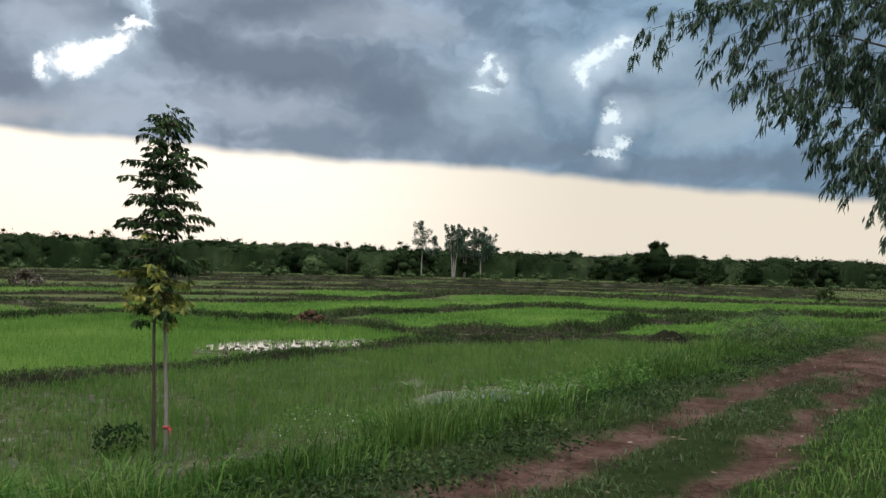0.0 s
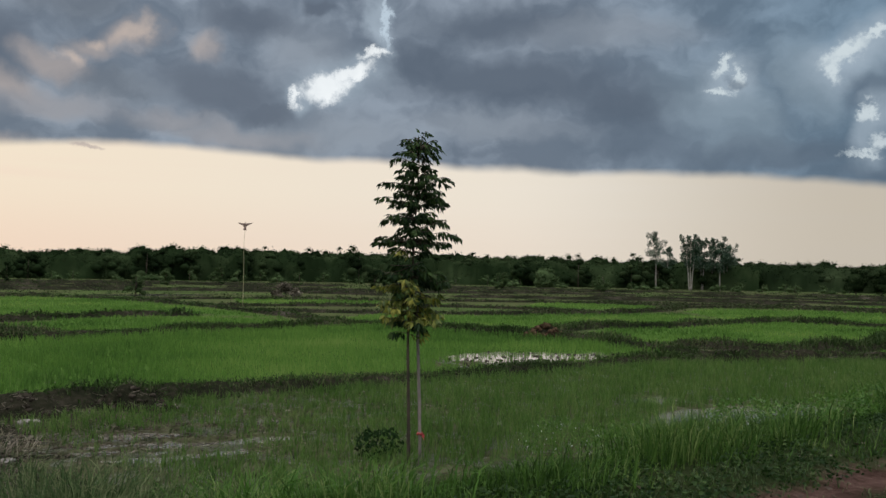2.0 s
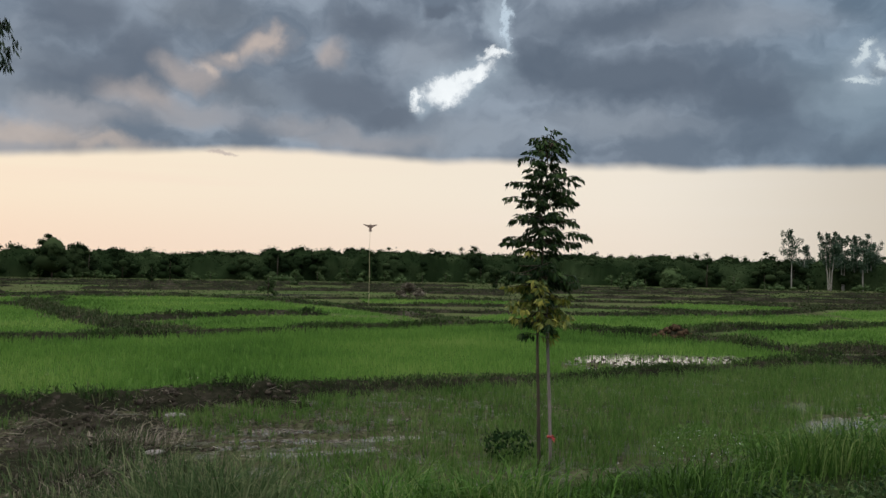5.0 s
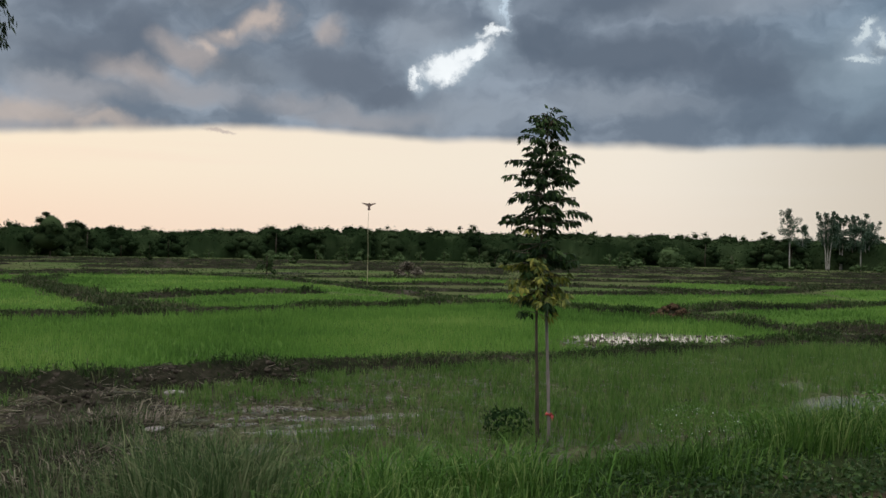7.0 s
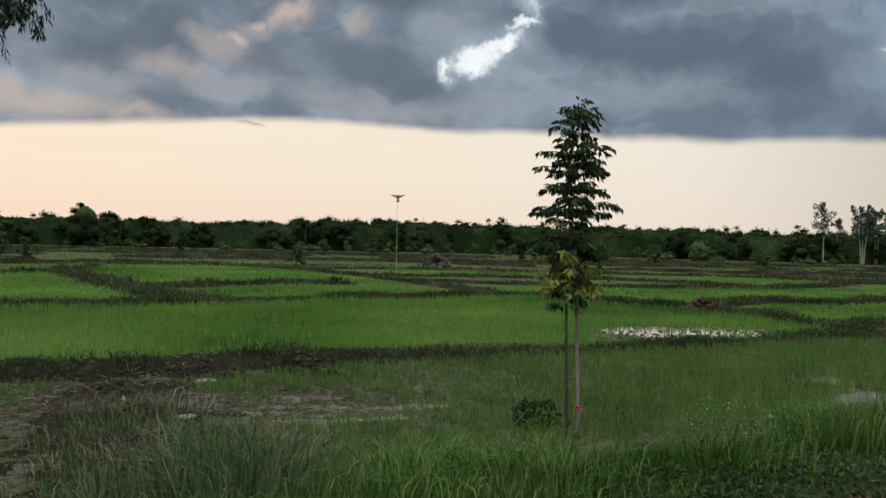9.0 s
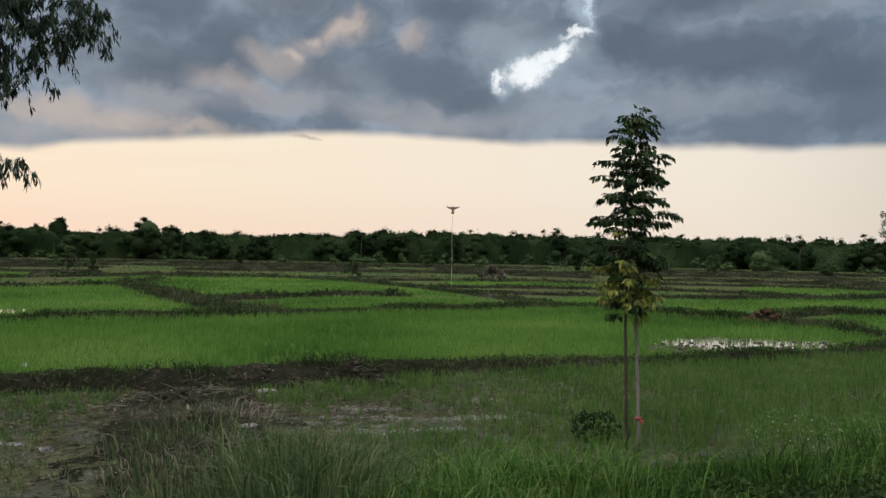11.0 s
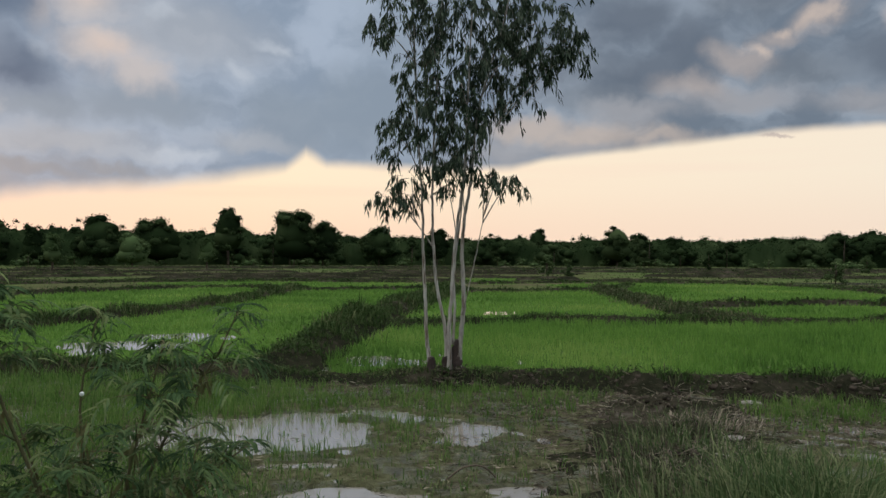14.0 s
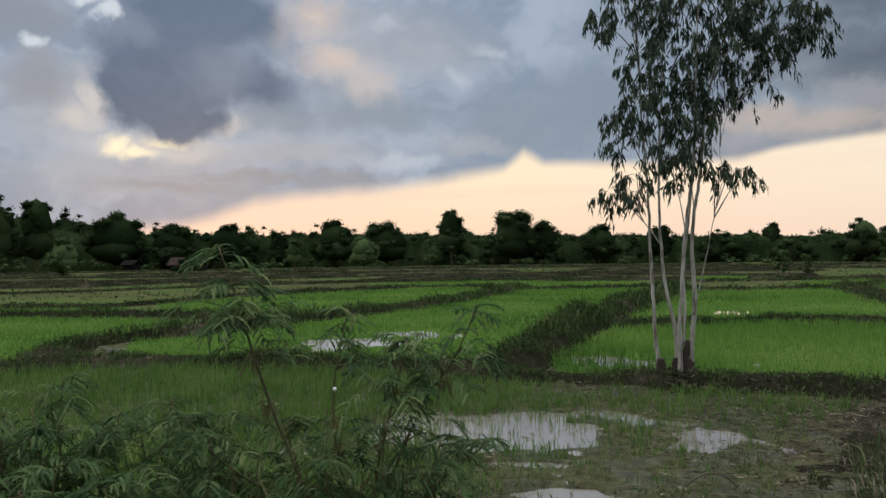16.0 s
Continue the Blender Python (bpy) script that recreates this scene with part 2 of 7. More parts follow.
cloud = layer(cloud, (0.17, 0.22, 0.28), 0.9, [(-2.9, 12.6, 0.55, 0.4, 0.0, 0.5)])
sky = N.mix(cover, band, cloud)
# a scrap of dark cloud under the rim
sky = layer(sky, (0.40, 0.34, 0.34), 0.7, [(39.5, 7.35, 0.7, 0.16, -0.5, 0.6)])
# overhead, out of view, the deck is given extra brightness to light the ground
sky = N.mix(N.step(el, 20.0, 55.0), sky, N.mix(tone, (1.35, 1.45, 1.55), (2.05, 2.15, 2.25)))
clear = wt.nodes.new("ShaderNodeTexSky")
clear.sky_type, clear.sun_disc = "NISHITA", False
clear.sun_elevation, clear.sun_rotation = radians(3.0), radians(-SUN_AZ)
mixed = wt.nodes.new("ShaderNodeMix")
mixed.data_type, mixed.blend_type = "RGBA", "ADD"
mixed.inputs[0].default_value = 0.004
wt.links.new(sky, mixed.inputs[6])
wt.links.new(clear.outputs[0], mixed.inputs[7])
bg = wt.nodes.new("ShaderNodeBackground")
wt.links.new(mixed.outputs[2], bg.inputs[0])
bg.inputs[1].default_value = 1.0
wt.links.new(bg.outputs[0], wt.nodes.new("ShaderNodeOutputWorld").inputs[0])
world.cycles.sampling_method = "MANUAL"
world.cycles.sample_map_resolution = 512

sun_data = bpy.data.lights.new("sun", "SUN")
sun_data.energy, sun_data.angle, sun_data.color = 0.6, radians(30), (1.0, 0.93, 0.84)
sun = new("sun", sun_data)
sun.matrix_world = look((0, 0, 60), (-math.sin(radians(SUN_AZ + 70)) * -40, math.cos(radians(SUN_AZ + 70)) * -40, 0))


# ---- materials ----
def material(name):
    mat = bpy.data.materials.new(name)
    mat.use_nodes = True
    mat.node_tree.nodes.clear()
    return mat, Net(mat.node_tree)


def finish(mat, net, colour, rough=0.8, bump=None, strength=0.3, dist=0.02, through_light=0.0, spec=0.3, metal=0.0):
    t = mat.node_tree
    p = t.nodes.new("ShaderNodeBsdfPrincipled")
    net.link(colour, p.inputs["Base Color"])
    net.link(rough, p.inputs["Roughness"])
    net.link(spec, p.inputs["Specular IOR Level"])
    p.inputs["Metallic"].default_value = metal
    if bump is not None:
        b = t.nodes.new("ShaderNodeBump")
        b.inputs["Strength"].default_value, b.inputs["Distance"].default_value = strength, dist
        net.link(bump, b.inputs["Height"])
        t.links.new(b.outputs[0], p.inputs["Normal"])
    out = t.nodes.new("ShaderNodeOutputMaterial")
    if through_light:
        tr = t.nodes.new("ShaderNodeBsdfTranslucent")
        net.link(colour, tr.inputs[0])
        mx = t.nodes.new("ShaderNodeMixShader")
        mx.inputs[0].default_value = through_light
        t.links.new(p.outputs[0], mx.inputs[1])
        t.links.new(tr.outputs[0], mx.inputs[2])
        t.links.new(mx.outputs[0], out.inputs[0])
    else:
        t.links.new(p.outputs[0], out.inputs[0])
    return mat


def place(net):
    n = net.t.nodes.new("ShaderNodeNewGeometry")
    return n.outputs["Position"], n.outputs["Random Per Island"]


def leafy(name, stops, patch=0.6, rough=0.55, through_light=0.3, spec=0.25, each=1.0, wide=1.1):
    """Foliage whose tint varies blade by blade and in patches."""
    mat, n = material(name)
    pos, rnd = place(n)
    a, _ = n.noise(pos, patch, 3.0)
    f = n.m("MULTIPLY_ADD", n.m("SUBTRACT", a, 0.5), wide, n.m("MULTIPLY_ADD", rnd, each, 0.5 - 0.5 * each))
    return finish(mat, n, n.ramp(f, stops), rough, through_light=through_light, spec=spec)


def barky(name, a, b, scale=9.0, rough=0.85, stretch=0.15, strength=0.5, blotch=0.9):
    mat, n = material(name)
    pos, _ = place(n)
    x, y, z = n.split(pos)
    v = n.xyz(x, y, n.m("MULTIPLY", z, stretch))
    f, _ = n.noise(v, scale, 6.0, 0.65)
    g, _ = n.noise(pos, 2.2, 3.0)
    f2 = n.m("MULTIPLY_ADD", n.m("SUBTRACT", g, 0.5), blotch, f)
    return finish(mat, n, n.ramp(f2, [(0.3, a), (0.7, b)]), rough, f, strength, 0.01)


def peeling_bark():
    """Smooth pale bark with long grey and tan strips where the old bark has come away."""
    mat, n = material("pale_eucalyptus_bark")
    pos, rnd = place(n)
    x, y, z = n.split(pos)
    strip_, _ = n.noise(n.xyz(n.m("MULTIPLY", x, 9.0), n.m("MULTIPLY", y, 9.0), n.m("MULTIPLY", z, 0.9)), 3.0, 5.0, 0.6, 0.3)
    patch_, _ = n.noise(n.xyz(n.m("MULTIPLY", x, 2.0), n.m("MULTIPLY", y, 2.0), z), 2.4, 4.0, 0.6)
    pale = n.ramp(patch_, [(0.30, (0.15, 0.125, 0.10)), (0.46, (0.31, 0.28, 0.24)), (0.70, (0.45, 0.42, 0.375))])
    col = n.mix(n.step(strip_, 0.50, 0.64), pale, (0.125, 0.088, 0.062))
    return finish(mat, n, col, 0.75, strip_, 0.5, 0.008)


M = {}
M["rice"] = leafy("rice_leaf", [(0.0, (0.048, 0.092, 0.022)), (0.3, (0.094, 0.186, 0.036)), (0.65, (0.148, 0.262, 0.052)), (1.0, (0.24, 0.33, 0.085))], 0.17, 0.7, 0.5, 0.03, 0.4, 2.3)
M["seedling"] = leafy("young_rice", [(0.0, (0.050, 0.104, 0.019)), (0.5, (0.092, 0.178, 0.034)), (1.0, (0.170, 0.230, 0.070))], 0.8, 0.6, 0.4, 0.1)
M["grass"] = leafy("verge_grass", [(0.0, (0.024, 0.054, 0.010)), (0.4, (0.050, 0.108, 0.019)), (0.8, (0.096, 0.178, 0.034)), (1.0, (0.21, 0.26, 0.085))], 0.7, 0.6, 0.38, 0.08)
M["fresh"] = leafy("fresh_bank_grass", [(0.0, (0.034, 0.078, 0.014)), (0.4, (0.064, 0.146, 0.024)), (0.8, (0.110, 0.215, 0.040)), (1.0, (0.21, 0.27, 0.09))], 0.7, 0.6, 0.4, 0.08)
M["turf"] = leafy("low_turf", [(0.0, (0.022, 0.046, 0.010)), (0.6, (0.045, 0.088, 0.018)), (1.0, (0.12, 0.14, 0.06))], 1.2, 0.6, 0.25)
M["bundgrass"] = leafy("bund_grass", [(0.0, (0.020, 0.038, 0.011)), (0.45, (0.038, 0.068, 0.019)), (0.8, (0.068, 0.096, 0.034)), (1.0, (0.12, 0.125, 0.058))], 0.25, 0.8, 0.25, 0.05)
M["brush"] = leafy("brown_brush", [(0.0, (0.026, 0.042, 0.015)), (0.45, (0.050, 0.072, 0.026)), (0.8, (0.082, 0.092, 0.042)), (1.0, (0.14, 0.125, 0.075))], 0.35, 0.8, 0.25, 0.05)
M["drybrush"] = leafy("dry_bank_brush", [(0.0, (0.042, 0.060, 0.025)), (0.4, (0.082, 0.092, 0.046)), (0.75, (0.150, 0.132, 0.088)), (1.0, (0.30, 0.25, 0.185))], 0.9, 0.85, 0.25, 0.0)
M["reed"] = leafy("grey_reed", [(0.0, (0.036, 0.064, 0.021)), (0.5, (0.076, 0.118, 0.042)), (1.0, (0.19, 0.20, 0.10))], 0.8, 0.7, 0.3, 0.05)
M["dry"] = leafy("dry_straw", [(0.0, (0.050, 0.042, 0.030)), (0.5, (0.130, 0.108, 0.080)), (1.0, (0.32, 0.27, 0.21))], 0.9, 0.9, 0.2, 0.0)
M["euc_leaf"] = leafy("eucalyptus_leaf", [(0.0, (0.019, 0.035, 0.019)), (0.5, (0.040, 0.063, 0.035)), (1.0, (0.095, 0.125, 0.076))], 0.8, 0.5, 0.25, 0.25)
M["road_leaf"] = leafy("roadside_tree_leaf", [(0.0, (0.018, 0.040, 0.022)), (0.5, (0.042, 0.076, 0.042)), (1.0, (0.105, 0.150, 0.095))], 0.8, 0.5, 0.2, 0.2)
M["sap_leaf"] = leafy("sapling_leaf", [(0.0, (0.010, 0.022, 0.008)), (0.6, (0.022, 0.046, 0.013)), (1.0, (0.050, 0.084, 0.022))], 1.5, 0.6, 0.2, 0.1)
M["sap_yellow"] = leafy("yellowing_leaf", [(0.0, (0.045, 0.080, 0.016)), (0.5, (0.150, 0.180, 0.034)), (1.0, (0.40, 0.37, 0.07))], 2.0, 0.5, 0.35, 0.3)
M["wood_leaf"] = leafy("woodland_leaf", [(0.0, (0.009, 0.016, 0.007)), (0.5, (0.018, 0.031, 0.012)), (1.0, (0.046, 0.066, 0.028))], 0.14, 0.9, 0.25, 0.0, 0.8, 1.9)
M["wood_lite"] = leafy("pale_tree_leaf", [(0.0, (0.034, 0.056, 0.021)), (0.5, (0.058, 0.090, 0.035)), (1.0, (0.095, 0.130, 0.056))], 0.08, 0.9, 0.2, 0.0)
# distance haze put into the leaf colour: woodland_leaf turned slightly greyer
M["wood_haze"] = leafy("hazy_wood_leaf", [(0.0, (0.009, 0.016, 0.007)), (0.5, (0.019, 0.031, 0.013)), (1.0, (0.046, 0.064, 0.029))], 0.14, 0.9, 0.25, 0.0, 0.8, 1.9)
M["shrub_leaf"] = leafy("feather_leaf", [(0.0, (0.025, 0.050, 0.021)), (0.5, (0.068, 0.114, 0.046)), (1.0, (0.165, 0.195, 0.080))], 4.0, 0.8, 0.35, 0.03, 0.5, 2.4)
M["pod"] = leafy("seed_pod", [(0.0, (0.05, 0.038, 0.022)), (0.5, (0.13, 0.13, 0.05)), (1.0, (0.24, 0.21, 0.09))], 1.5, 0.6, 0.1)
M["creeper"] = leafy("creeping_weed", [(0.0, (0.011, 0.026, 0.007)), (0.6, (0.022, 0.048, 0.011)), (1.0, (0.060, 0.095, 0.025))], 1.5, 0.6, 0.25, 0.1)
M["weed"] = leafy("weed_leaf", [(0.0, (0.04, 0.10, 0.014)), (0.5, (0.075, 0.165, 0.022)), (1.0, (0.14, 0.24, 0.05))], 1.5, 0.5, 0.35)
M["bush_leaf"] = leafy("dark_bush_leaf", [(0.0, (0.010, 0.024, 0.008)), (1.0, (0.032, 0.062, 0.020))], 1.5, 0.8, 0.25, 0.03)
M["blossom"] = leafy("white_blossom", [(0.0, (0.6, 0.6, 0.55)), (1.0, (0.8, 0.8, 0.76))], 1.0, 0.7, 0.2)
M["euc_bark"] = peeling_bark()
M["old_bark"] = barky("dark_stump_bark", (0.016, 0.011, 0.009), (0.055, 0.037, 0.029), 12.0)
M["bark"] = barky("brown_bark", (0.035, 0.027, 0.018), (0.12, 0.088, 0.062), 14.0)
M["stake"] = barky("weathered_stake", (0.13, 0.105, 0.092), (0.30, 0.245, 0.215), 20.0)
M["twig"] = barky("green_twig", (0.05, 0.055, 0.02), (0.13, 0.11, 0.05), 30.0)
M["pole"] = barky("bamboo_pole", (0.36, 0.30, 0.17), (0.55, 0.48, 0.30), 6.0, 0.5)


def plain(name, a, b, scale, rough=0.7, bump=0.2, spec=0.3):
    mat, n = material(name)
    pos, rnd = place(n)
    f, _ = n.noise(pos, scale, 5.0)
    f2 = n.m("MULTIPLY_ADD", n.m("SUBTRACT", rnd, 0.5), 0.5, f)
    return finish(mat, n, n.ramp(f2, [(0.3, a), (0.7, b)]), rough, f, bump, 0.02, spec=spec)


M["kite"] = plain("kite_cloth", (0.16, 0.10, 0.085), (0.30, 0.20, 0.17), 5.0)
M["red"] = plain("red_ribbon", (0.28, 0.03, 0.03), (0.42, 0.06, 0.05), 12.0, 0.5)
M["clod"] = plain("earth_clod", (0.016, 0.014, 0.010), (0.065, 0.052, 0.040), 6.0, 1.0, 0.8, 0.0)
M["redclod"] = plain("reddish_clod", (0.028, 0.018, 0.011), (0.095, 0.060, 0.036), 6.0, 1.0, 0.8, 0.0)
M["palestone"] = plain("pale_mud_slab", (0.12, 0.10, 0.09), (0.22, 0.19, 0.17), 6.0, 0.8, 0.5)
M["roof"] = plain("rusty_roof_sheet", (0.034, 0.025, 0.022), (0.062, 0.047, 0.042), 1.5, 0.9, 0.2, 0.0)
M["hutwall"] = plain("grey_plank_wall", (0.012, 0.011, 0.010), (0.028, 0.026, 0.024), 2.0, 0.9, 0.2, 0.0)
M["pebble"] = plain("dead_leaf", (0.06, 0.04, 0.03), (0.20, 0.15, 0.115), 8.0, 0.9)


def bund_soil():
    mat, n = material("bund_soil")
    pos, _ = place(n)
    a, _ = n.noise(pos, 0.5, 5.0)
    b, _ = n.noise(pos, 7.0, 6.0, 0.65)
    f = n.m("MULTIPLY_ADD", n.m("SUBTRACT", b, 0.5), 0.8, a)
    return finish(mat, n, n.ramp(f, [(0.25, (0.008, 0.010, 0.006)), (0.5, (0.020, 0.020, 0.012)), (0.66, (0.040, 0.034, 0.024)), (0.82, (0.10, 0.085, 0.068))]), 1.0, b, 1.0, 0.08, spec=0.0)


M["bund"] = bund_soil()


def water_mat():
    mat, n = material("paddy_water")
    pos, _ = place(n)
    a, _ = n.noise(pos, 3.0, 3.0)
    return finish(mat, n, (0.17, 0.15, 0.125), 0.03, a, 0.02, 0.01, spec=0.9)


M["water"] = water_mat()


def ground_mat():
    mat, n = material("field_ground")
    t = mat.node_tree
    pos, _ = place(n)

    def attr(key):
        a = t.nodes.new("ShaderNodeAttribute")
        a.attribute_name = key
        return a.outputs["Fac"]

    fine, _ = n.noise(pos, 14.0, 6.0, 0.65)
    mid_, _ = n.noise(pos, 1.6, 5.0, 0.6)
    wide, _ = n.noise(pos, 0.09, 5.0, 0.6)
    wide2, _ = n.noise(pos, 0.022, 4.0, 0.6)
    lump, _ = n.noise(pos, 5.0, 5.0, 0.7, 0.6)
    mud = n.ramp(n.m("MULTIPLY_ADD", lump, 0.9, n.m("MULTIPLY_ADD", fine, 0.5, n.m("MULTIPLY_ADD", mid_, 0.5, -0.45))), [(0.26, (0.019, 0.019, 0.010)), (0.44, (0.050, 0.049, 0.025)), (0.58, (0.080, 0.080, 0.042)), (0.72, (0.118, 0.112, 0.068)), (0.90, (0.19, 0.172, 0.132))])
    far = n.ramp(n.m("MULTIPLY_ADD", n.m("SUBTRACT", wide2, 0.5), 0.8, wide), [(0.25, (0.050, 0.068, 0.025)), (0.40, (0.070, 0.100, 0.032)), (0.50, (0.076, 0.084, 0.036)), (0.60, (0.062, 0.070, 0.030)), (0.75, (0.104, 0.084, 0.054))])
    turf = n.ramp(n.m("MULTIPLY_ADD", fine, 0.5, n.m("MULTIPLY", mid_, 0.5)), [(0.3, (0.010, 0.018, 0.006)), (0.7, (0.034, 0.042, 0.017))])
    dirt = n.ramp(n.m("MULTIPLY_ADD", fine, 0.4, n.m("MULTIPLY", mid_, 0.6)), [(0.34, (0.018, 0.011, 0.009)), (0.46, (0.050, 0.028, 0.022)), (0.56, (0.088, 0.051, 0.041)), (0.66, (0.12, 0.078, 0.064)), (0.8, (0.18, 0.13, 0.11))])
    green = n.ramp(n.m("MULTIPLY_ADD", fine, 0.3, n.m("MULTIPLY", mid_, 0.6)), [(0.3, (0.046, 0.090, 0.018)), (0.7, (0.082, 0.145, 0.030))])
    c = n.mix(attr("near"), far, mud)
    c = n.mix(attr("rice"), c, green)
    c = n.mix(attr("turf"), c, turf)
    c = n.mix(attr("road"), c, dirt)
    damp = n.m("MULTIPLY", n.m("SUBTRACT", n.step(mid_, 0.56, 0.40), attr("rice"), 0.0, True), n.m("MULTIPLY", attr("near"), n.m("SUBTRACT", n.m("SUBTRACT", 1.0, attr("road"), 0.0, True), attr("turf"), 0.0, True)))
    return finish(mat, n, c, n.step(damp, 0.0, 1.0, 1.0, 0.30), n.m("ADD", n.m("ADD", fine, mid_), lump), 0.9, 0.05, spec=n.m("MULTIPLY", damp, 0.14))


M["ground"] = ground_mat()

# ---- mesh building ----
rng = np.random.default_rng(7)


def build(name, verts, quads=None, tris=None, attrs=None):
    verts = np.asarray(verts, np.float32).reshape(-1, 3)
    loops, sizes = [], []
    if quads is not None and len(quads):
        loops.append(np.asarray(quads, np.int32).ravel())
        sizes.append(np.full(len(quads), 4, np.int32))
    if tris is not None and len(tris):
        loops.append(np.asarray(tris, np.int32).ravel())
        sizes.append(np.full(len(tris), 3, np.int32))
    loops, sizes = np.concatenate(loops), np.concatenate(sizes)
    me = bpy.data.meshes.new(name)
    me.vertices.add(len(verts))
    me.vertices.foreach_set("co", verts.ravel())
    me.loops.add(len(loops))
    me.loops.foreach_set("vertex_index", loops)
    me.polygons.add(len(sizes))
    me.polygons.foreach_set("loop_start", np.concatenate([[0], np.cumsum(sizes)[:-1]]).astype(np.int32))
    me.update(calc_edges=True)
    for key, vals in (attrs or {}).items():
        a = me.attributes.new(key, "FLOAT", "POINT")
        a.data.foreach_set("value", np.asarray(vals, np.float32))
    return me


def part(name, mesh, mat, parent=None, label="", smooth=False):
    mesh.materials.clear()
    mesh.materials.append(mat)
    if smooth:
        mesh.polygons.foreach_set("use_smooth", np.ones(len(mesh.polygons), bool))
    ob = new(name, mesh)
    if parent is not None:
        ob.parent = parent
    if label:
        ob["label"] = label
    return ob


def root(name, at=(0, 0, 0)):
    e = new(name)
    e.location = at
    e.empty_display_size = 0.2
    return e


class Heap:
    """Collects quads and triangles of many pieces into one mesh."""

    def __init__(self):
        self.v, self.q, self.t, self.n = [], [], [], 0

    def add(self, v, q=None, t=None):
        v = np.asarray(v, np.float64).reshape(-1, 3)
        self.v.append(v)
        if q is not None and len(q):
            self.q.append(np.asarray(q, np.int64) + self.n)
        if t is not None and len(t):
            self.t.append(np.asarray(t, np.int64) + self.n)
        self.n += len(v)

    def mesh(self, name):
        return build(name, np.concatenate(self.v), np.concatenate(self.q) if self.q else None, np.concatenate(self.t) if self.t else None)


def lattice(ix, iy, seed):
    h = (ix.astype(np.int64) * 374761393 + iy.astype(np.int64) * 668265263 + seed * 982451653) & 0x7FFFFFFF
    h = ((h ^ (h >> 13)) * 1274126177) & 0x7FFFFFFF
    return ((h ^ (h >> 16)) & 0xFFFF) / 65535.0


def vnoise(x, y, seed=0, octaves=3):
    x, y = np.asarray(x, float), np.asarray(y, float)
    total, amp, norm = 0.0, 1.0, 0.0
    for o in range(octaves):
        fx, fy = np.floor(x), np.floor(y)
        u, v = x - fx, y - fy
        u, v = u * u * (3 - 2 * u), v * v * (3 - 2 * v)
        a, b = lattice(fx, fy, seed + o), lattice(fx + 1, fy, seed + o)
        c, d = lattice(fx, fy + 1, seed + o), lattice(fx + 1, fy + 1, seed + o)
        total = total + amp * ((a * (1 - u) + b * u) * (1 - v) + (c * (1 - u) + d * u) * v)
        norm += amp
        amp *= 0.5
        x, y = x * 2.03 + 7.7, y * 2.03 + 3.1
    return total / norm


def smooth01(x, lo, hi):
    t = np.clip((x - lo) / (hi - lo), 0, 1)
    return t * t * (3 - 2 * t)


def inside(poly, x, y):
    hit = np.zeros(np.shape(x), bool)
    for (x0, y0), (x1, y1) in zip(poly, poly[1:] + poly[:1]):
        cross = ((y0 > y) != (y1 > y)) & (x < (x1 - x0) * (y - y0) / ((y1 - y0) or 1e-9) + x0)
        hit ^= cross
    return hit


def unit(v):
    return v / np.maximum(np.linalg.norm(v, axis=-1, keepdims=True), 1e-9)


def tube(path, radii, sides=7, wobble=0.0):
    """Tapered round limb along a path."""
    p = np.asarray(path, float)
    r = np.broadcast_to(np.asarray(radii, float), len(p))
    d = unit(np.gradient(p, axis=0))
    ref = np.where(np.abs(d[:, 2:3]) > 0.9, [[1.0, 0, 0]], [[0, 0, 1.0]])
    a = unit(np.cross(d, ref))
    b = np.cross(d, a)
    ang = np.arange(sides) * 2 * np.pi / sides
    ring = a[:, None] * np.cos(ang)[None, :, None] + b[:, None] * np.sin(ang)[None, :, None]
    rr = r[:, None] * (1 + wobble * (rng.random((len(p), sides)) - 0.5))
    v = (p[:, None] + ring * rr[..., None]).reshape(-1, 3)
    q = [(i * sides + j, i * sides + (j + 1) % sides, (i + 1) * sides + (j + 1) % sides, (i + 1) * sides + j) for i in range(len(p) - 1) for j in range(sides)]
    n = len(v)
    v = np.vstack([v, p[:1], p[-1:]])
    k = (len(p) - 1) * sides
    t = [(n, (j + 1) % sides, j) for j in range(sides)] + [(n + 1, k + j, k + (j + 1) % sides) for j in range(sides)]
    return v, q, t


def bent(points, steps=5):
    """Smooth curve through a few points."""
    p = np.asarray(points, float)
    e = np.vstack([2 * p[0] - p[1], p, 2 * p[-1] - p[-2]])
    out = []
    for i in range(1, len(e) - 2):
        for s in np.arange(steps) / steps:
            a, b, c, d = e[i - 1:i + 3]
            out.append(0.5 * (2 * b + (c - a) * s + (2 * a - 5 * b + 4 * c - d) * s * s + (3 * b - a - 3 * c + d) * s ** 3))
    return np.array(out + [p[-1]])


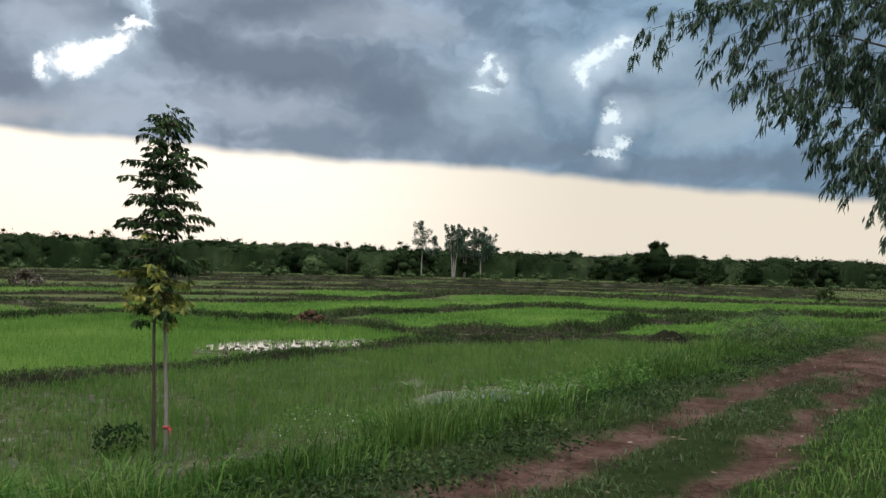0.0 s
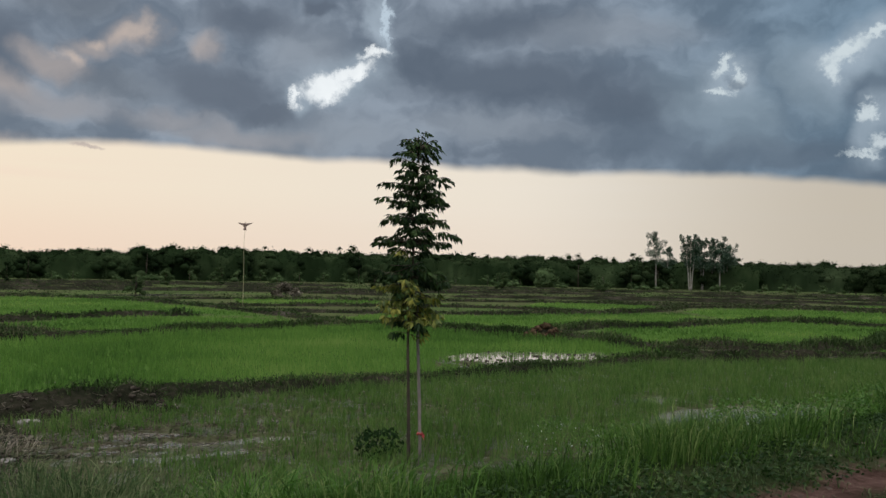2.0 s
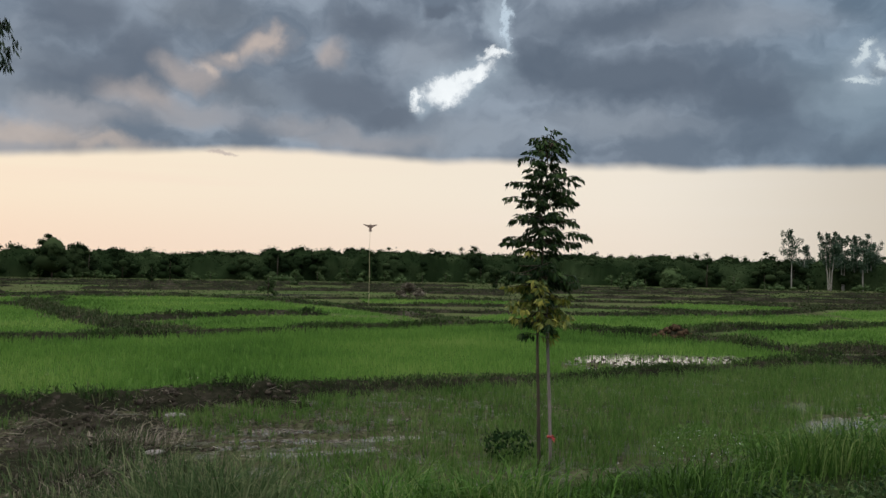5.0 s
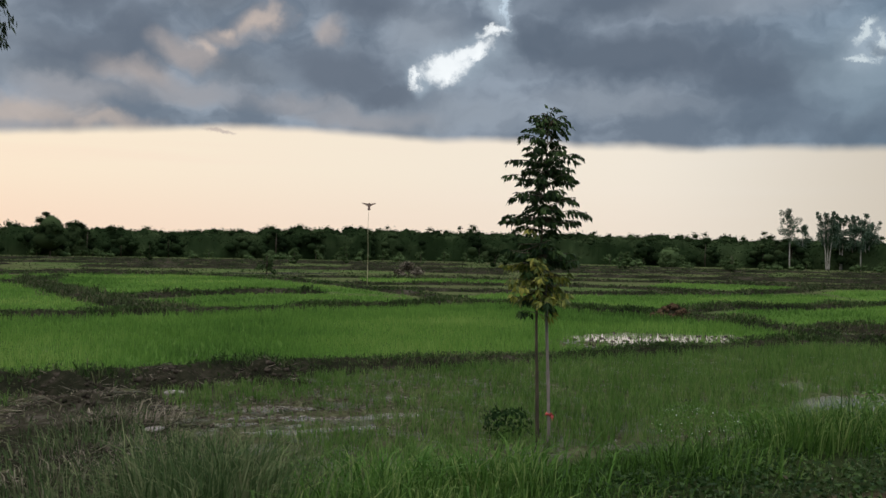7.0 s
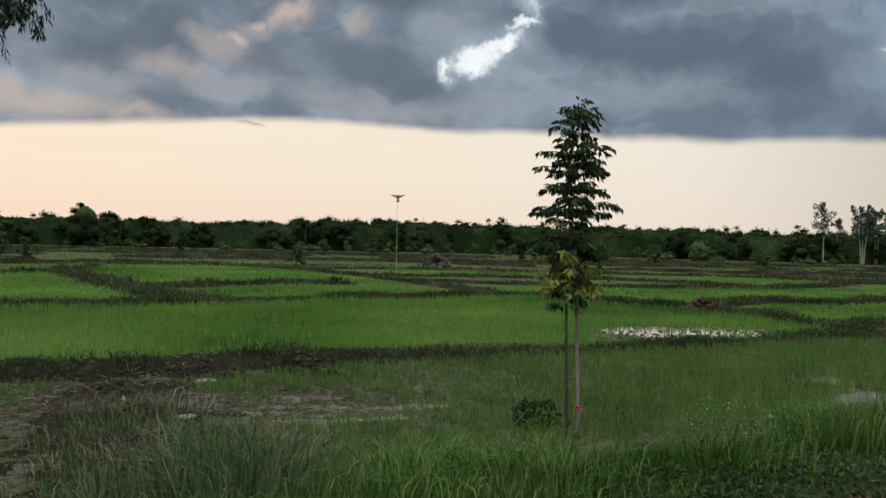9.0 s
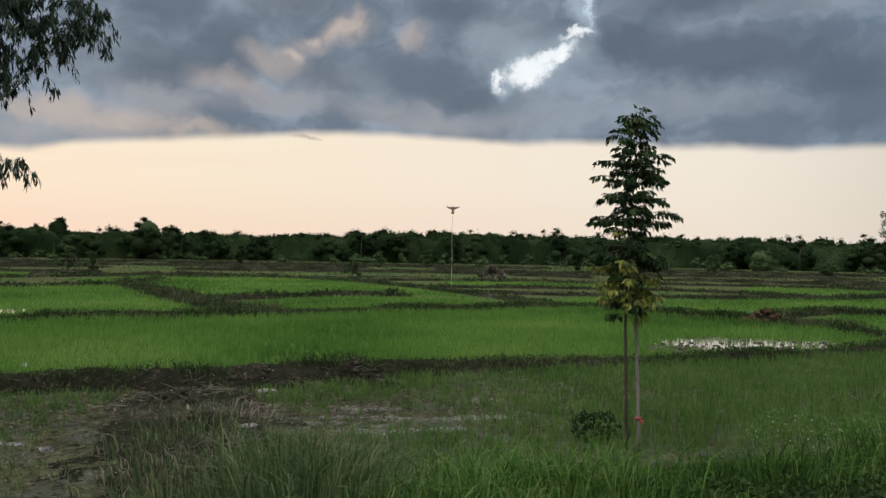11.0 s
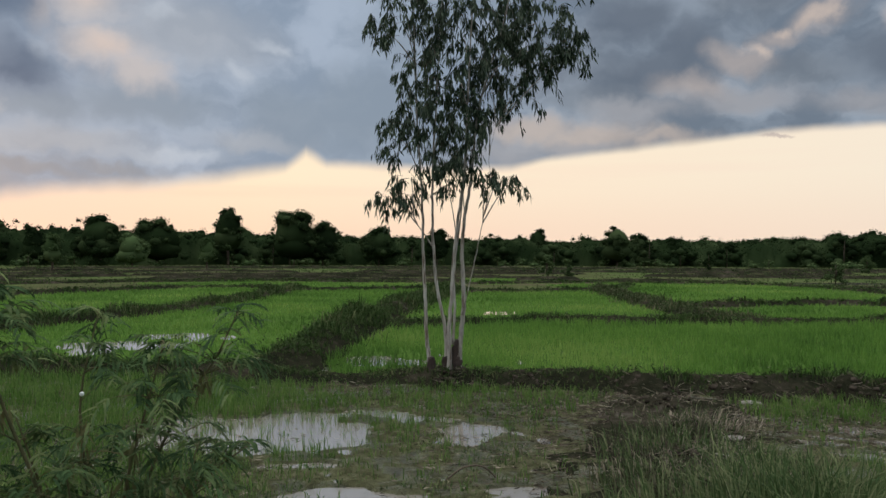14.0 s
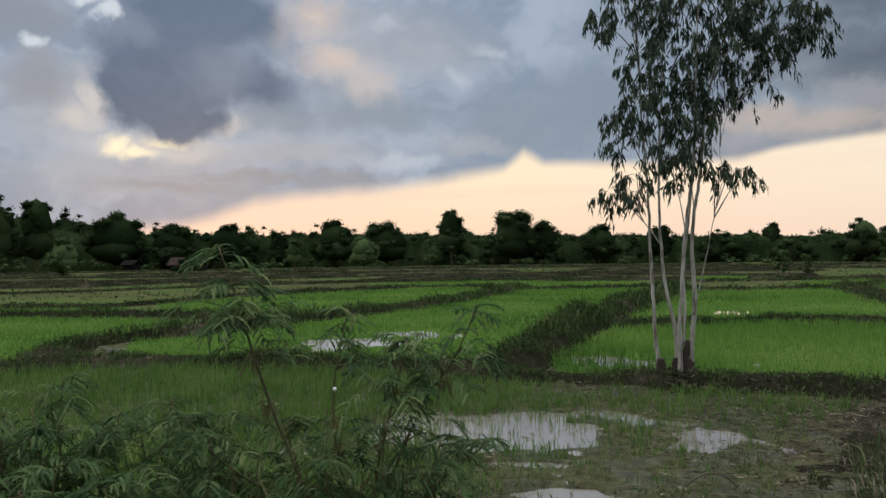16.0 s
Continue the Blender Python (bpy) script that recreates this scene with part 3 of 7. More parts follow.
def blades(base, height, width, lean, heading=None):
    """Grass blades: each two segments that lean and taper to a tip."""
    n = len(base)
    h, w = np.broadcast_to(height, n)[:, None], np.broadcast_to(width, n)[:, None]
    ln = np.broadcast_to(lean, n)[:, None]
    th = rng.random(n) * 2 * np.pi if heading is None else heading
    d = np.stack([np.cos(th), np.sin(th), 0 * th], -1)
    ph = rng.random(n) * 2 * np.pi
    s = np.stack([np.cos(ph), np.sin(ph), 0 * ph], -1)
    upv = np.array([0, 0, 1.0])
    m = base + d * h * ln * 0.3 + upv * h * 0.6
    tip = base + d * h * ln + upv * h * (1.0 - 0.35 * ln)
    v = np.stack([base - s * w * 0.5, base + s * w * 0.5, m - s * w * 0.42, m + s * w * 0.42, tip], 1).reshape(-1, 3)
    i = np.arange(n)[:, None] * 5
    return v, i + np.array([[0, 1, 3, 2]]), i + np.array([[2, 3, 4]])


def tufts(at, per, spread, height, width, lean, hvar=0.35):
    """Tufts of several blades round each place."""
    n = len(at)
    b = np.repeat(at, per, 0) + np.concatenate([rng.normal(0, 1, (n * per, 2)) * np.repeat(np.broadcast_to(spread, n), per)[:, None], np.zeros((n * per, 1))], 1)
    h = np.repeat(np.broadcast_to(height, n), per) * (1 + hvar * rng.normal(0, 1, n * per)).clip(0.35, 1.8)
    w = np.repeat(np.broadcast_to(width, n), per) * rng.uniform(0.7, 1.3, n * per)
    return blades(b, h, w, np.broadcast_to(lean, n).repeat(per) * rng.uniform(0.2, 1.5, n * per))


def leaves(at, along, length, width, fold=0.15):
    """Pointed leaves with a folded midrib."""
    n = len(at)
    d = unit(along)
    s = unit(np.cross(d, rng.normal(0, 1, (n, 3))))
    u = np.cross(s, d)
    L, W = np.broadcast_to(length, n)[:, None], np.broadcast_to(width, n)[:, None]
    mid_ = at + d * L * 0.45
    v = np.stack([at, mid_ - s * W * 0.5 + u * W * fold, at + d * L, mid_ + s * W * 0.5 + u * W * fold], 1).reshape(-1, 3)
    return v, None, np.concatenate([np.arange(n)[:, None] * 4 + np.array([[0, 1, 2]]), np.arange(n)[:, None] * 4 + np.array([[0, 2, 3]])])


def ball_points(n, centre, radii, shell=0.0):
    p = unit(rng.normal(0, 1, (n, 3))) * (shell + (1 - shell) * rng.random((n, 1)) ** (1 / 3))
    return np.asarray(centre) + p * np.asarray(radii)


# ---- lie of the land ----
ALONG, ACROSS = np.array([0.582, 0.813]), np.array([-0.813, 0.582])
BANK_FOOT = 6.9


def road_offset(s):
    """The track bends towards its other side behind s = 4 m."""
    return np.where(s < 4, 0.055 * (4 - np.maximum(s, -6)) ** 2, 0.0)


def bare_track(s, r):
    """Two narrow ruts that run together into bare red earth farther on."""
    join = smooth01(s, 12.0, 16.5)
    one = np.exp(-(np.abs((r - 3.30) / (0.30 + 0.10 * join)) ** 4))
    two = np.exp(-(np.abs((r - 2.07) / (0.20 + 0.24 * join)) ** 4))
    both = join * np.exp(-(np.abs((r - 2.75) / 0.80) ** 6))
    return np.clip(np.maximum(np.maximum(one, two), both) * (1 - 0.55 * smooth01(s, 19, 23)), 0, 1)


PUDDLES = [(-9.85, 2.55, 1.15, 0.78, 60), (-9.75, 1.75, 0.55, 0.40, 60), (-10.45, 3.3, 0.5, 0.26, 75), (-10.05, 4.48, 0.62, 0.18, 32), (-8.55, 4.62, 0.40, 0.22, 150), (-8.80, 4.95, 0.24, 0.24, 60), (-10.4, 5.8, 0.26, 0.08, 62), (-10.55, 5.0, 0.2, 0.08, 60), (-8.25, 2.5, 0.34, 0.08, 57)]
PUDDLES += [(-7.0, 2.62, 0.46, 0.16, 57), (-6.40, 3.95, 0.30, 0.11, 57), (-9.3, 0.6, 0.4, 0.15, 70), (-4.2, 20.7, 1.2, 1.0, 25), (-2.9, 21.8, 1.2, 0.7, 34), (-1.6, 22.2, 0.9, 0.4, 35), (-5.3, 20.0, 0.4, 0.3, 30), (-3.6, 19.6, 0.5, 0.3, 50), (0.5, 13.3, 1.1, 0.6, 40), (1.4, 14.3, 0.9, 0.45, 40)]
PUDDLES += [(-6.2, 8.4, 0.55, 0.13, 32), (-5.6, 8.8, 0.50, 0.11, 38), (-6.5, 7.8, 0.40, 0.10, 40), (-5.7, 7.8, 0.50, 0.10, 30), (-5.2, 8.3, 0.40, 0.10, 35), (-5.0, 9.3, 0.5, 0.12, 35)]
PUDDLES += [(-6.6, 8.9, 0.42, 0.18, 30), (-5.6, 10.4, 0.30, 0.14, 30), (-20.2, 2.5, 1.2, 0.55, 60), (-21.5, 4.4, 1.0, 0.35, 62), (-19.4, 1.7, 0.5, 0.35, 60), (-15.0, 6.6, 0.7, 0.35, 52), (-25.0, 15.7, 0.4, 0.5, 60), (-33.0, 36.5, 1.0, 0.6, 30), (-39.0, 55.0, 4.0, 1.4, 55), (-0.6, 14.6, 0.5, 0.2, 30)]


def bare_mud(x, y):
    """Unplanted corner of the wide paddy along the long bund."""
    ux, uy = x + 3.7, y - 19.9
    a, b = ux * 0.616 + uy * 0.788, uy * 0.616 - ux * 0.788
    edge = vnoise(x * 1.7, y * 1.7, 63) - 0.5
    return 1 - smooth01((a / 2.9) ** 2 + (b / 1.35) ** 2 + edge * 0.9, 0.8, 1.15)


def wetness(x, y):
    w = np.zeros(np.shape(x))
    nx, ny = vnoise(x * 2.3, y * 2.3, 31) - 0.5, vnoise(x * 2.3, y * 2.3, 57) - 0.5
    for cx, cy, a, b, turn in PUDDLES:
        c, s = math.cos(radians(turn)), math.sin(radians(turn))
        ux, uy = x - cx + nx * 0.7 * min(1, a), y - cy + ny * 0.7 * min(1, a)
        d = ((ux * c + uy * s) / a) ** 2 + ((uy * c - ux * s) / b) ** 2
        w = np.maximum(w, 1 - smooth01(d, 0.9, 1.9))
    return w


def height(x, y):
    x, y = np.asarray(x, float), np.asarray(y, float)
    s, k = x * ALONG[0] + y * ALONG[1], x * ACROSS[0] + y * ACROSS[1]
    kk = k + 0.5 * (vnoise(x * 0.5, y * 0.5, 3) - 0.5)
    z = 0.45 * (1 - smooth01(kk, 3.9, BANK_FOOT)) + 0.05 * smooth01(k, 1.0, -3.0)
    r = k + road_offset(s)
    for c, w in ((3.30, 0.32), (2.07, 0.22)):
        z = z - 0.06 * np.exp(-((r - c) / w) ** 2)
    d = np.hypot(x, y)
    rough_ = (vnoise(x * 2.6, y * 2.6, 11, 4) - 0.5) * 0.065 + (vnoise(x * 9, y * 9, 12, 2) - 0.5) * 0.040
    flat = smooth01(k, BANK_FOOT - 1.2, BANK_FOOT) * (1 - smooth01(d, 15, 26))
    z = z + 0.018 + rough_ * (0.35 + 0.65 * flat) * (1 - smooth01(d, 40, 80))
    z = z - 0.085 * wetness(x, y)
    return z


def ground_z(x, y):
    return height(x, y)


# paddies, by their corners
FIELDS = {}
FIELDS["F1"] = [(-13.6, 5.0), (-12.0, 7.0), (-9.4, 10.2), (-7.2, 13.0), (-4.9, 15.6), (-2.4, 19.2), (-0.9, 21.2), (0.2, 22.3), (-0.8, 24.0), (-3.1, 26.8), (-5.0, 27.8), (-7.5, 28.5), (-9.7, 29.7), (-11.4, 29.7), (-13.0, 27.5), (-15.0, 24.0), (-18.7, 17.5), (-20.5, 14.6), (-21.0, 12.0), (-20.6, 9.4), (-15.4, 5.6)]
FIELDS["F2"] = [(-15.3, 3.6), (-16.8, 1.0), (-18.2, -2.6), (-22.4, -2.7), (-24.6, 0.0), (-28.2, 3.6), (-34.8, 9.3), (-44.0, 15.0), (-43.0, 22.8), (-32.4, 15.4), (-24.8, 10.0), (-19.8, 6.8)]
FIELDS["F3"] = [(-27.2, 0.6), (-30.5, -1.8), (-38.4, -3.6), (-43.4, -0.2), (-45.6, 2.6), (-49.6, 11.0), (-46.8, 15.4), (-35.5, 8.4), (-31.0, 5.0)]
FIELDS["F4"] = [(-18.4, -4.0), (-22.2, -4.0), (-25.2, -1.6), (-28.6, -1.4), (-31.0, -4.6), (-33.0, -8.6), (-35.0, -14.0), (-24.0, -14.0)]
FIELDS["F4b"] = [(-32.0, -3.2), (-38.0, -5.0), (-37.4, -6.4), (-38.6, -10.0), (-40.0, -14.0), (-36.8, -14.0), (-34.2, -8.2)]
FIELDS["F5"] = [(-21.8, 12.2), (-25.0, 11.6), (-32.4, 17.0), (-42.5, 24.0), (-38.4, 23.6), (-37.4, 30.2), (-28.0, 24.2), (-19.4, 19.4), (-20.9, 15.2)]
FIELDS["F6"] = [(-19.0, 20.8), (-22.6, 22.8), (-23.0, 26.8), (-22.3, 29.8), (-20.0, 32.0), (-16.0, 32.0), (-13.5, 28.4), (-15.6, 24.6), (-17.5, 21.0)]
FIELDS["F6b"] = [(-38.2, 31.6), (-28.0, 25.6), (-24.6, 24.4), (-24.4, 27.6), (-23.4, 30.6), (-20.6, 33.4), (-16.5, 33.0), (-21.4, 37.0), (-25.6, 40.0), (-34.2, 45.0), (-41.0, 44.6), (-46.8, 39.4), (-45.0, 32.0)]
FIELDS["F7"] = [(-12.0, 31.2), (-9.4, 30.8), (-5.4, 29.2), (-3.6, 35.0), (-1.0, 36.4), (2.0, 41.6), (0.2, 50.0), (-4.0, 46.2), (-6.6, 43.6), (-9.2, 41.0), (-14.0, 39.0), (-15.0, 34.0)]
FIELDS["F8"] = [(-3.6, 28.6), (-0.4, 26.6), (2.0, 26.8), (3.8, 27.4), (5.4, 29.4), (6.8, 32.8), (9.0, 34.0), (11.0, 38.6), (8.8, 41.6), (5.0, 43.4), (2.8, 40.6), (-0.6, 35.2), (-2.6, 34.2)]
FIELDS["F9"] = [(4.6, 24.6), (6.2, 24.6), (8.4, 25.8), (11.5, 27.0), (17.0, 33.0), (20.6, 38.6), (17.4, 41.2), (14.2, 38.8), (9.8, 32.8), (7.6, 31.6), (6.2, 28.6)]
FIELDS["F10"] = [(2.8, 42.4), (5.0, 45.0), (12.0, 41.4), (17.0, 43.2), (21.0, 41.0), (30.0, 45.0), (32.0, 56.0), (24.0, 56.8), (16.2, 56.6), (9.0, 62.0), (1.6, 59.0), (0.2, 53.0)]
FIELDS["F11"] = [(-47.5, 17.2), (-51.0, 12.0), (-59.0, 8.0), (-60.0, 17.0), (-52.0, 26.0), (-46.0, 25.0)]
FIELDS["F12"] = [(-48.0, 30.0), (-58.0, 30.0), (-60.0, 42.0), (-50.0, 44.0), (-48.4, 40.0)]
FIELDS["F13"] = [(-30.0, 52.0), (-20.0, 57.0), (-12.0, 52.0), (-18.0, 48.0), (-26.0, 46.0)]
FIELDS["F14"] = [(-10.0, 52.0), (-3.0, 54.0), (-1.0, 62.0), (-10.0, 62.0)]
FIELDS["F15"] = [(12.0, 70.0), (30.0, 64.0), (36.0, 72.0), (16.0, 78.0)]
NEAR_RIGHT = [(-5.4, 7.2), (-8.6, 8.8), (-7.3, 12.0), (-4.9, 14.8), (-2.4, 18.4), (-0.8, 20.4), (2.5, 22.2), (4.4, 23.6), (6.2, 23.4), (8.2, 24.6), (10.8, 26.2), (5.0, 18.2), (0.0, 11.4), (-4.4, 6.4)]
NEAR_LEFT = [(-6.0, 4.2), (-8.9, 6.2), (-9.8, 8.0), (-11.4, 6.3), (-12.6, 4.6), (-14.6, 2.2), (-16.6, -1.6), (-16.9, -4.4), (-19.0, -14.0), (-12.0, -12.0), (-8.6, -1.5), (-7.2, 1.8)]


def ground_sheet():
    a = np.concatenate([np.arange(-36, 112, 0.5), np.arange(112, 324, 4.0)])
    r = [0.5]
    while r[-1] < 4200:
        d = r[-1]
        r.append(d + (0.055 if 6.0 < d < 15 else max(0.055, 0.036 * d)))
    r = np.array(r)
    A, R = np.meshgrid(np.radians(a), r)
    x, y = -np.sin(A) * R, np.cos(A) * R
    z = height(x, y)
    s, k = x * ALONG[0] + y * ALONG[1], x * ACROSS[0] + y * ACROSS[1]
    d = np.hypot(x, y)
    edge = (vnoise(x * 1.6, y * 1.6, 21) - 0.5)
    near = 1 - smooth01(d + 8 * (vnoise(x * 0.2, y * 0.2, 5) - 0.5), 24, 34)
    rr = k + road_offset(s) + edge * 0.55
    road = bare_track(s, rr)
    turf = (1 - smooth01(k + edge, BANK_FOOT - 1.0, BANK_FOOT)) * (1 - road)
    rice = np.zeros(x.shape)
    for poly in FIELDS.values():
        rice = np.maximum(rice, inside(poly, x, y) * (1 - bare_mud(x, y)))
    n, mcount = x.shape
    i, j = np.meshgrid(np.arange(n - 1), np.arange(mcount), indexing="ij")
    j2 = (j + 1) % mcount
    q = np.stack([i * mcount + j, i * mcount + j2, (i + 1) * mcount + j2, (i + 1) * mcount + j], -1).reshape(-1, 4)
    v = np.stack([x, y, z], -1).reshape(-1, 3)
    c = len(v)
    v = np.vstack([v, [[0, 0, float(height(0, 0))]]])
    t = [(c, (jj + 1) % mcount, jj) for jj in range(mcount)]
    pad = lambda w: np.append(w.ravel(), 0)
    me = build("ground", v, q[:, ::-1], np.array(t)[:, ::-1], {"near": pad(near), "road": pad(road), "turf": pad(turf), "rice": pad(rice)})
    ob = part("ground", me, M["ground"], smooth=True)
    return tagged(ob, "level muddy paddy land with a raised red earth track", "ground", kind="structure")


ground_sheet()


def water_sheet(name, poly, label):
    """Still water that shows wherever the mud lies lower."""
    bm = bmesh.new()
    bm.faces.new([bm.verts.new((x, y, 0.0)) for x, y in poly])
    me = bpy.data.meshes.new(name)
    bm.to_mesh(me)
    bm.free()
    tagged(part(name, me, M["water"]), label, "water", kind="structure")


water_sheet("water", NEAR_LEFT, "shallow puddles of still water on paddy mud")
water_sheet("water", NEAR_RIGHT, "shallow water standing between rice seedlings")
for key in ("F1", "F2", "F5", "F6b"):
    water_sheet("water", FIELDS[key], "sheet of still water in a rice paddy")
water_sheet("water", [(-42, 51), (-34, 55), (-36, 60), (-44, 57)], "far strip of bright standing water")


# ---- bunds ----
BUNDS = []
# way, half width, crest, tuft height, tufts per metre, leaf material
BUNDS.append(("B1", [(-24, -13), (-17.6, -5.2), (-17.9, -3.2), (-17.2, -1.4), (-16.3, 0.6), (-15.1, 2.5), (-13.7, 4.2), (-12.8, 5.5), (-12.0, 6.6), (-11.1, 7.8), (-9.8, 9.4), (-8.6, 11.1), (-7.3, 12.8), (-6.1, 14.1), (-5.0, 15.5), (-3.8, 17.3), (-2.4, 19.1), (-1.0, 20.9), (0.4, 22.0), (2.4, 23.0), (4.4, 24.2), (6.2, 24.1), (8.1, 25.2), (11.0, 26.8)], 0.50, 0.22, 0.13, 160, "bundgrass"))
BUNDS.append(("B0", [(-3.9, 4.1), (-5.4, 5.0), (-6.8, 6.1), (-8.2, 7.4), (-9.4, 8.9)], 0.85, 0.08, 0.12, 60, "drybrush"))
BUNDS.append(("B2", [(-21.2, 9.4), (-21.4, 12.2), (-20.7, 15.0), (-18.9, 18.0), (-17.1, 21.0), (-15.2, 24.6), (-13.2, 28.1), (-11.7, 30.3), (-9.6, 30.3), (-7.5, 29.1), (-5.0, 28.4), (-3.0, 27.4), (-1.6, 25.7), (-0.5, 24.4), (0.8, 23.0)], 0.42, 0.2, 0.17, 110, "bundgrass"))
BUNDS.append(("B3", [(-14.6, 4.2), (-15.8, 5.2), (-19.5, 7.5), (-24.4, 10.8), (-32.2, 16.4), (-43.0, 24.0)], 0.56, 0.36, 0.30, 120, "bundgrass"))
BUNDS.append(("B4", [(-18.6, -4.0), (-21.5, -3.9), (-22.7, -3.1), (-24.9, -0.5), (-26.6, 1.2), (-28.5, 3.2), (-31.0, 5.6), (-35.3, 9.0), (-41.6, 12.8), (-47.4, 16.3)], 0.55, 0.22, 0.24, 80, "bundgrass"))
BUNDS.append(("B5", [(-37, -16), (-33.7, -8.4), (-31.9, -4.4), (-31.2, -2.5), (-29.1, -0.5), (-27.0, 1.4)], 0.5, 0.2, 0.22, 60, "bundgrass"))
BUNDS.append(("B6", [(-42, -16), (-39.4, -9.9), (-38.2, -6.3), (-39.2, -4.0), (-43.9, -0.7), (-46.2, 2.2), (-49.2, 7.3), (-50.4, 11.3), (-46.4, 17.0)], 0.5, 0.18, 0.2, 60, "bundgrass"))
BUNDS.append(("B6a", [(-56, -20), (-54.9, -13.7), (-56.3, -7.6), (-60, -0.8), (-62, 8), (-60, 18), (-53, 27)], 0.5, 0.16, 0.2, 50, "bundgrass"))
BUNDS.append(("B7", [(-38.0, 31.1), (-33, 28), (-28.0, 25.0), (-20.9, 21.0), (-17.4, 20.4)], 0.6, 0.2, 0.26, 80, "brush"))
BUNDS.append(("B8", [(-25.0, 22.6), (-24.2, 24.4), (-23.9, 27.4), (-23.0, 30.3), (-20.5, 32.8)], 0.45, 0.2, 0.24, 70, "bundgrass"))
BUNDS.append(("B9", [(-47, 14), (-45, 15.7), (-44, 18.7), (-43.2, 23.4), (-38.9, 23.2), (-38.1, 26.8), (-38.1, 31), (-42, 37)], 0.5, 0.16, 0.2, 50, "bundgrass"))
BUNDS.append(("B9u", [(-49.6, 28.6), (-47.5, 39.8), (-41.4, 45.5), (-34.3, 45.9), (-25.4, 40.9), (-21.4, 38.0), (-15.5, 33.5), (-12.6, 30.6)], 0.5, 0.15, 0.2, 50, "bundgrass"))
BUNDS.append(("C1", [(-0.6, 25.2), (0.6, 26.3), (2.2, 26.3), (4.0, 26.9), (6.0, 29.2), (7.3, 32.4), (9.6, 33.7), (14.0, 39.8), (17.7, 42.4), (20.9, 40.1), (27, 42.5), (34, 43)], 0.50, 0.22, 0.22, 100, "bundgrass"))
BUNDS.append(("C2", [(-5.0, 28.6), (-4.4, 31.5), (-3.2, 34.9), (-0.9, 36.0), (2.5, 41.4), (5.0, 44.4), (7.8, 42.9), (9.2, 42.4), (11.3, 39.6), (14.0, 39.6)], 0.5, 0.2, 0.2, 60, "bundgrass"))
BUNDS.append(("C3", [(-21.4, 37.8), (-14.5, 39.6), (-9.5, 42.0), (-7.1, 44.8), (-4.3, 47.2), (-1.2, 53.3), (0.8, 60.9), (9.4, 63.5), (16.4, 57.9), (24.3, 58.1), (36, 60)], 0.5, 0.16, 0.2, 50, "brush"))
BUNDS.append(("C4", [(0.8, 61), (-6, 66), (0.8, 66), (9.9, 68), (18.0, 64.6), (22.7, 60), (31, 57.5), (42, 58)], 0.6, 0.16, 0.2, 50, "brush"))
BUNDS.append(("D1", [(-25.4, 41), (-20, 46), (-12, 50), (-4.3, 47.4)], 0.5, 0.15, 0.2, 45, "brush"))
BUNDS.append(("D2", [(-34, 46.4), (-30, 52), (-20, 58), (-10, 63), (0, 66)], 0.6, 0.15, 0.22, 45, "brush"))
SUNKEN = [(-4.6, 16.2, 1.6), (-2.2, 19.6, 1.3), (-13.2, 5.0, 0.9)]      # worn stretches of the long bund


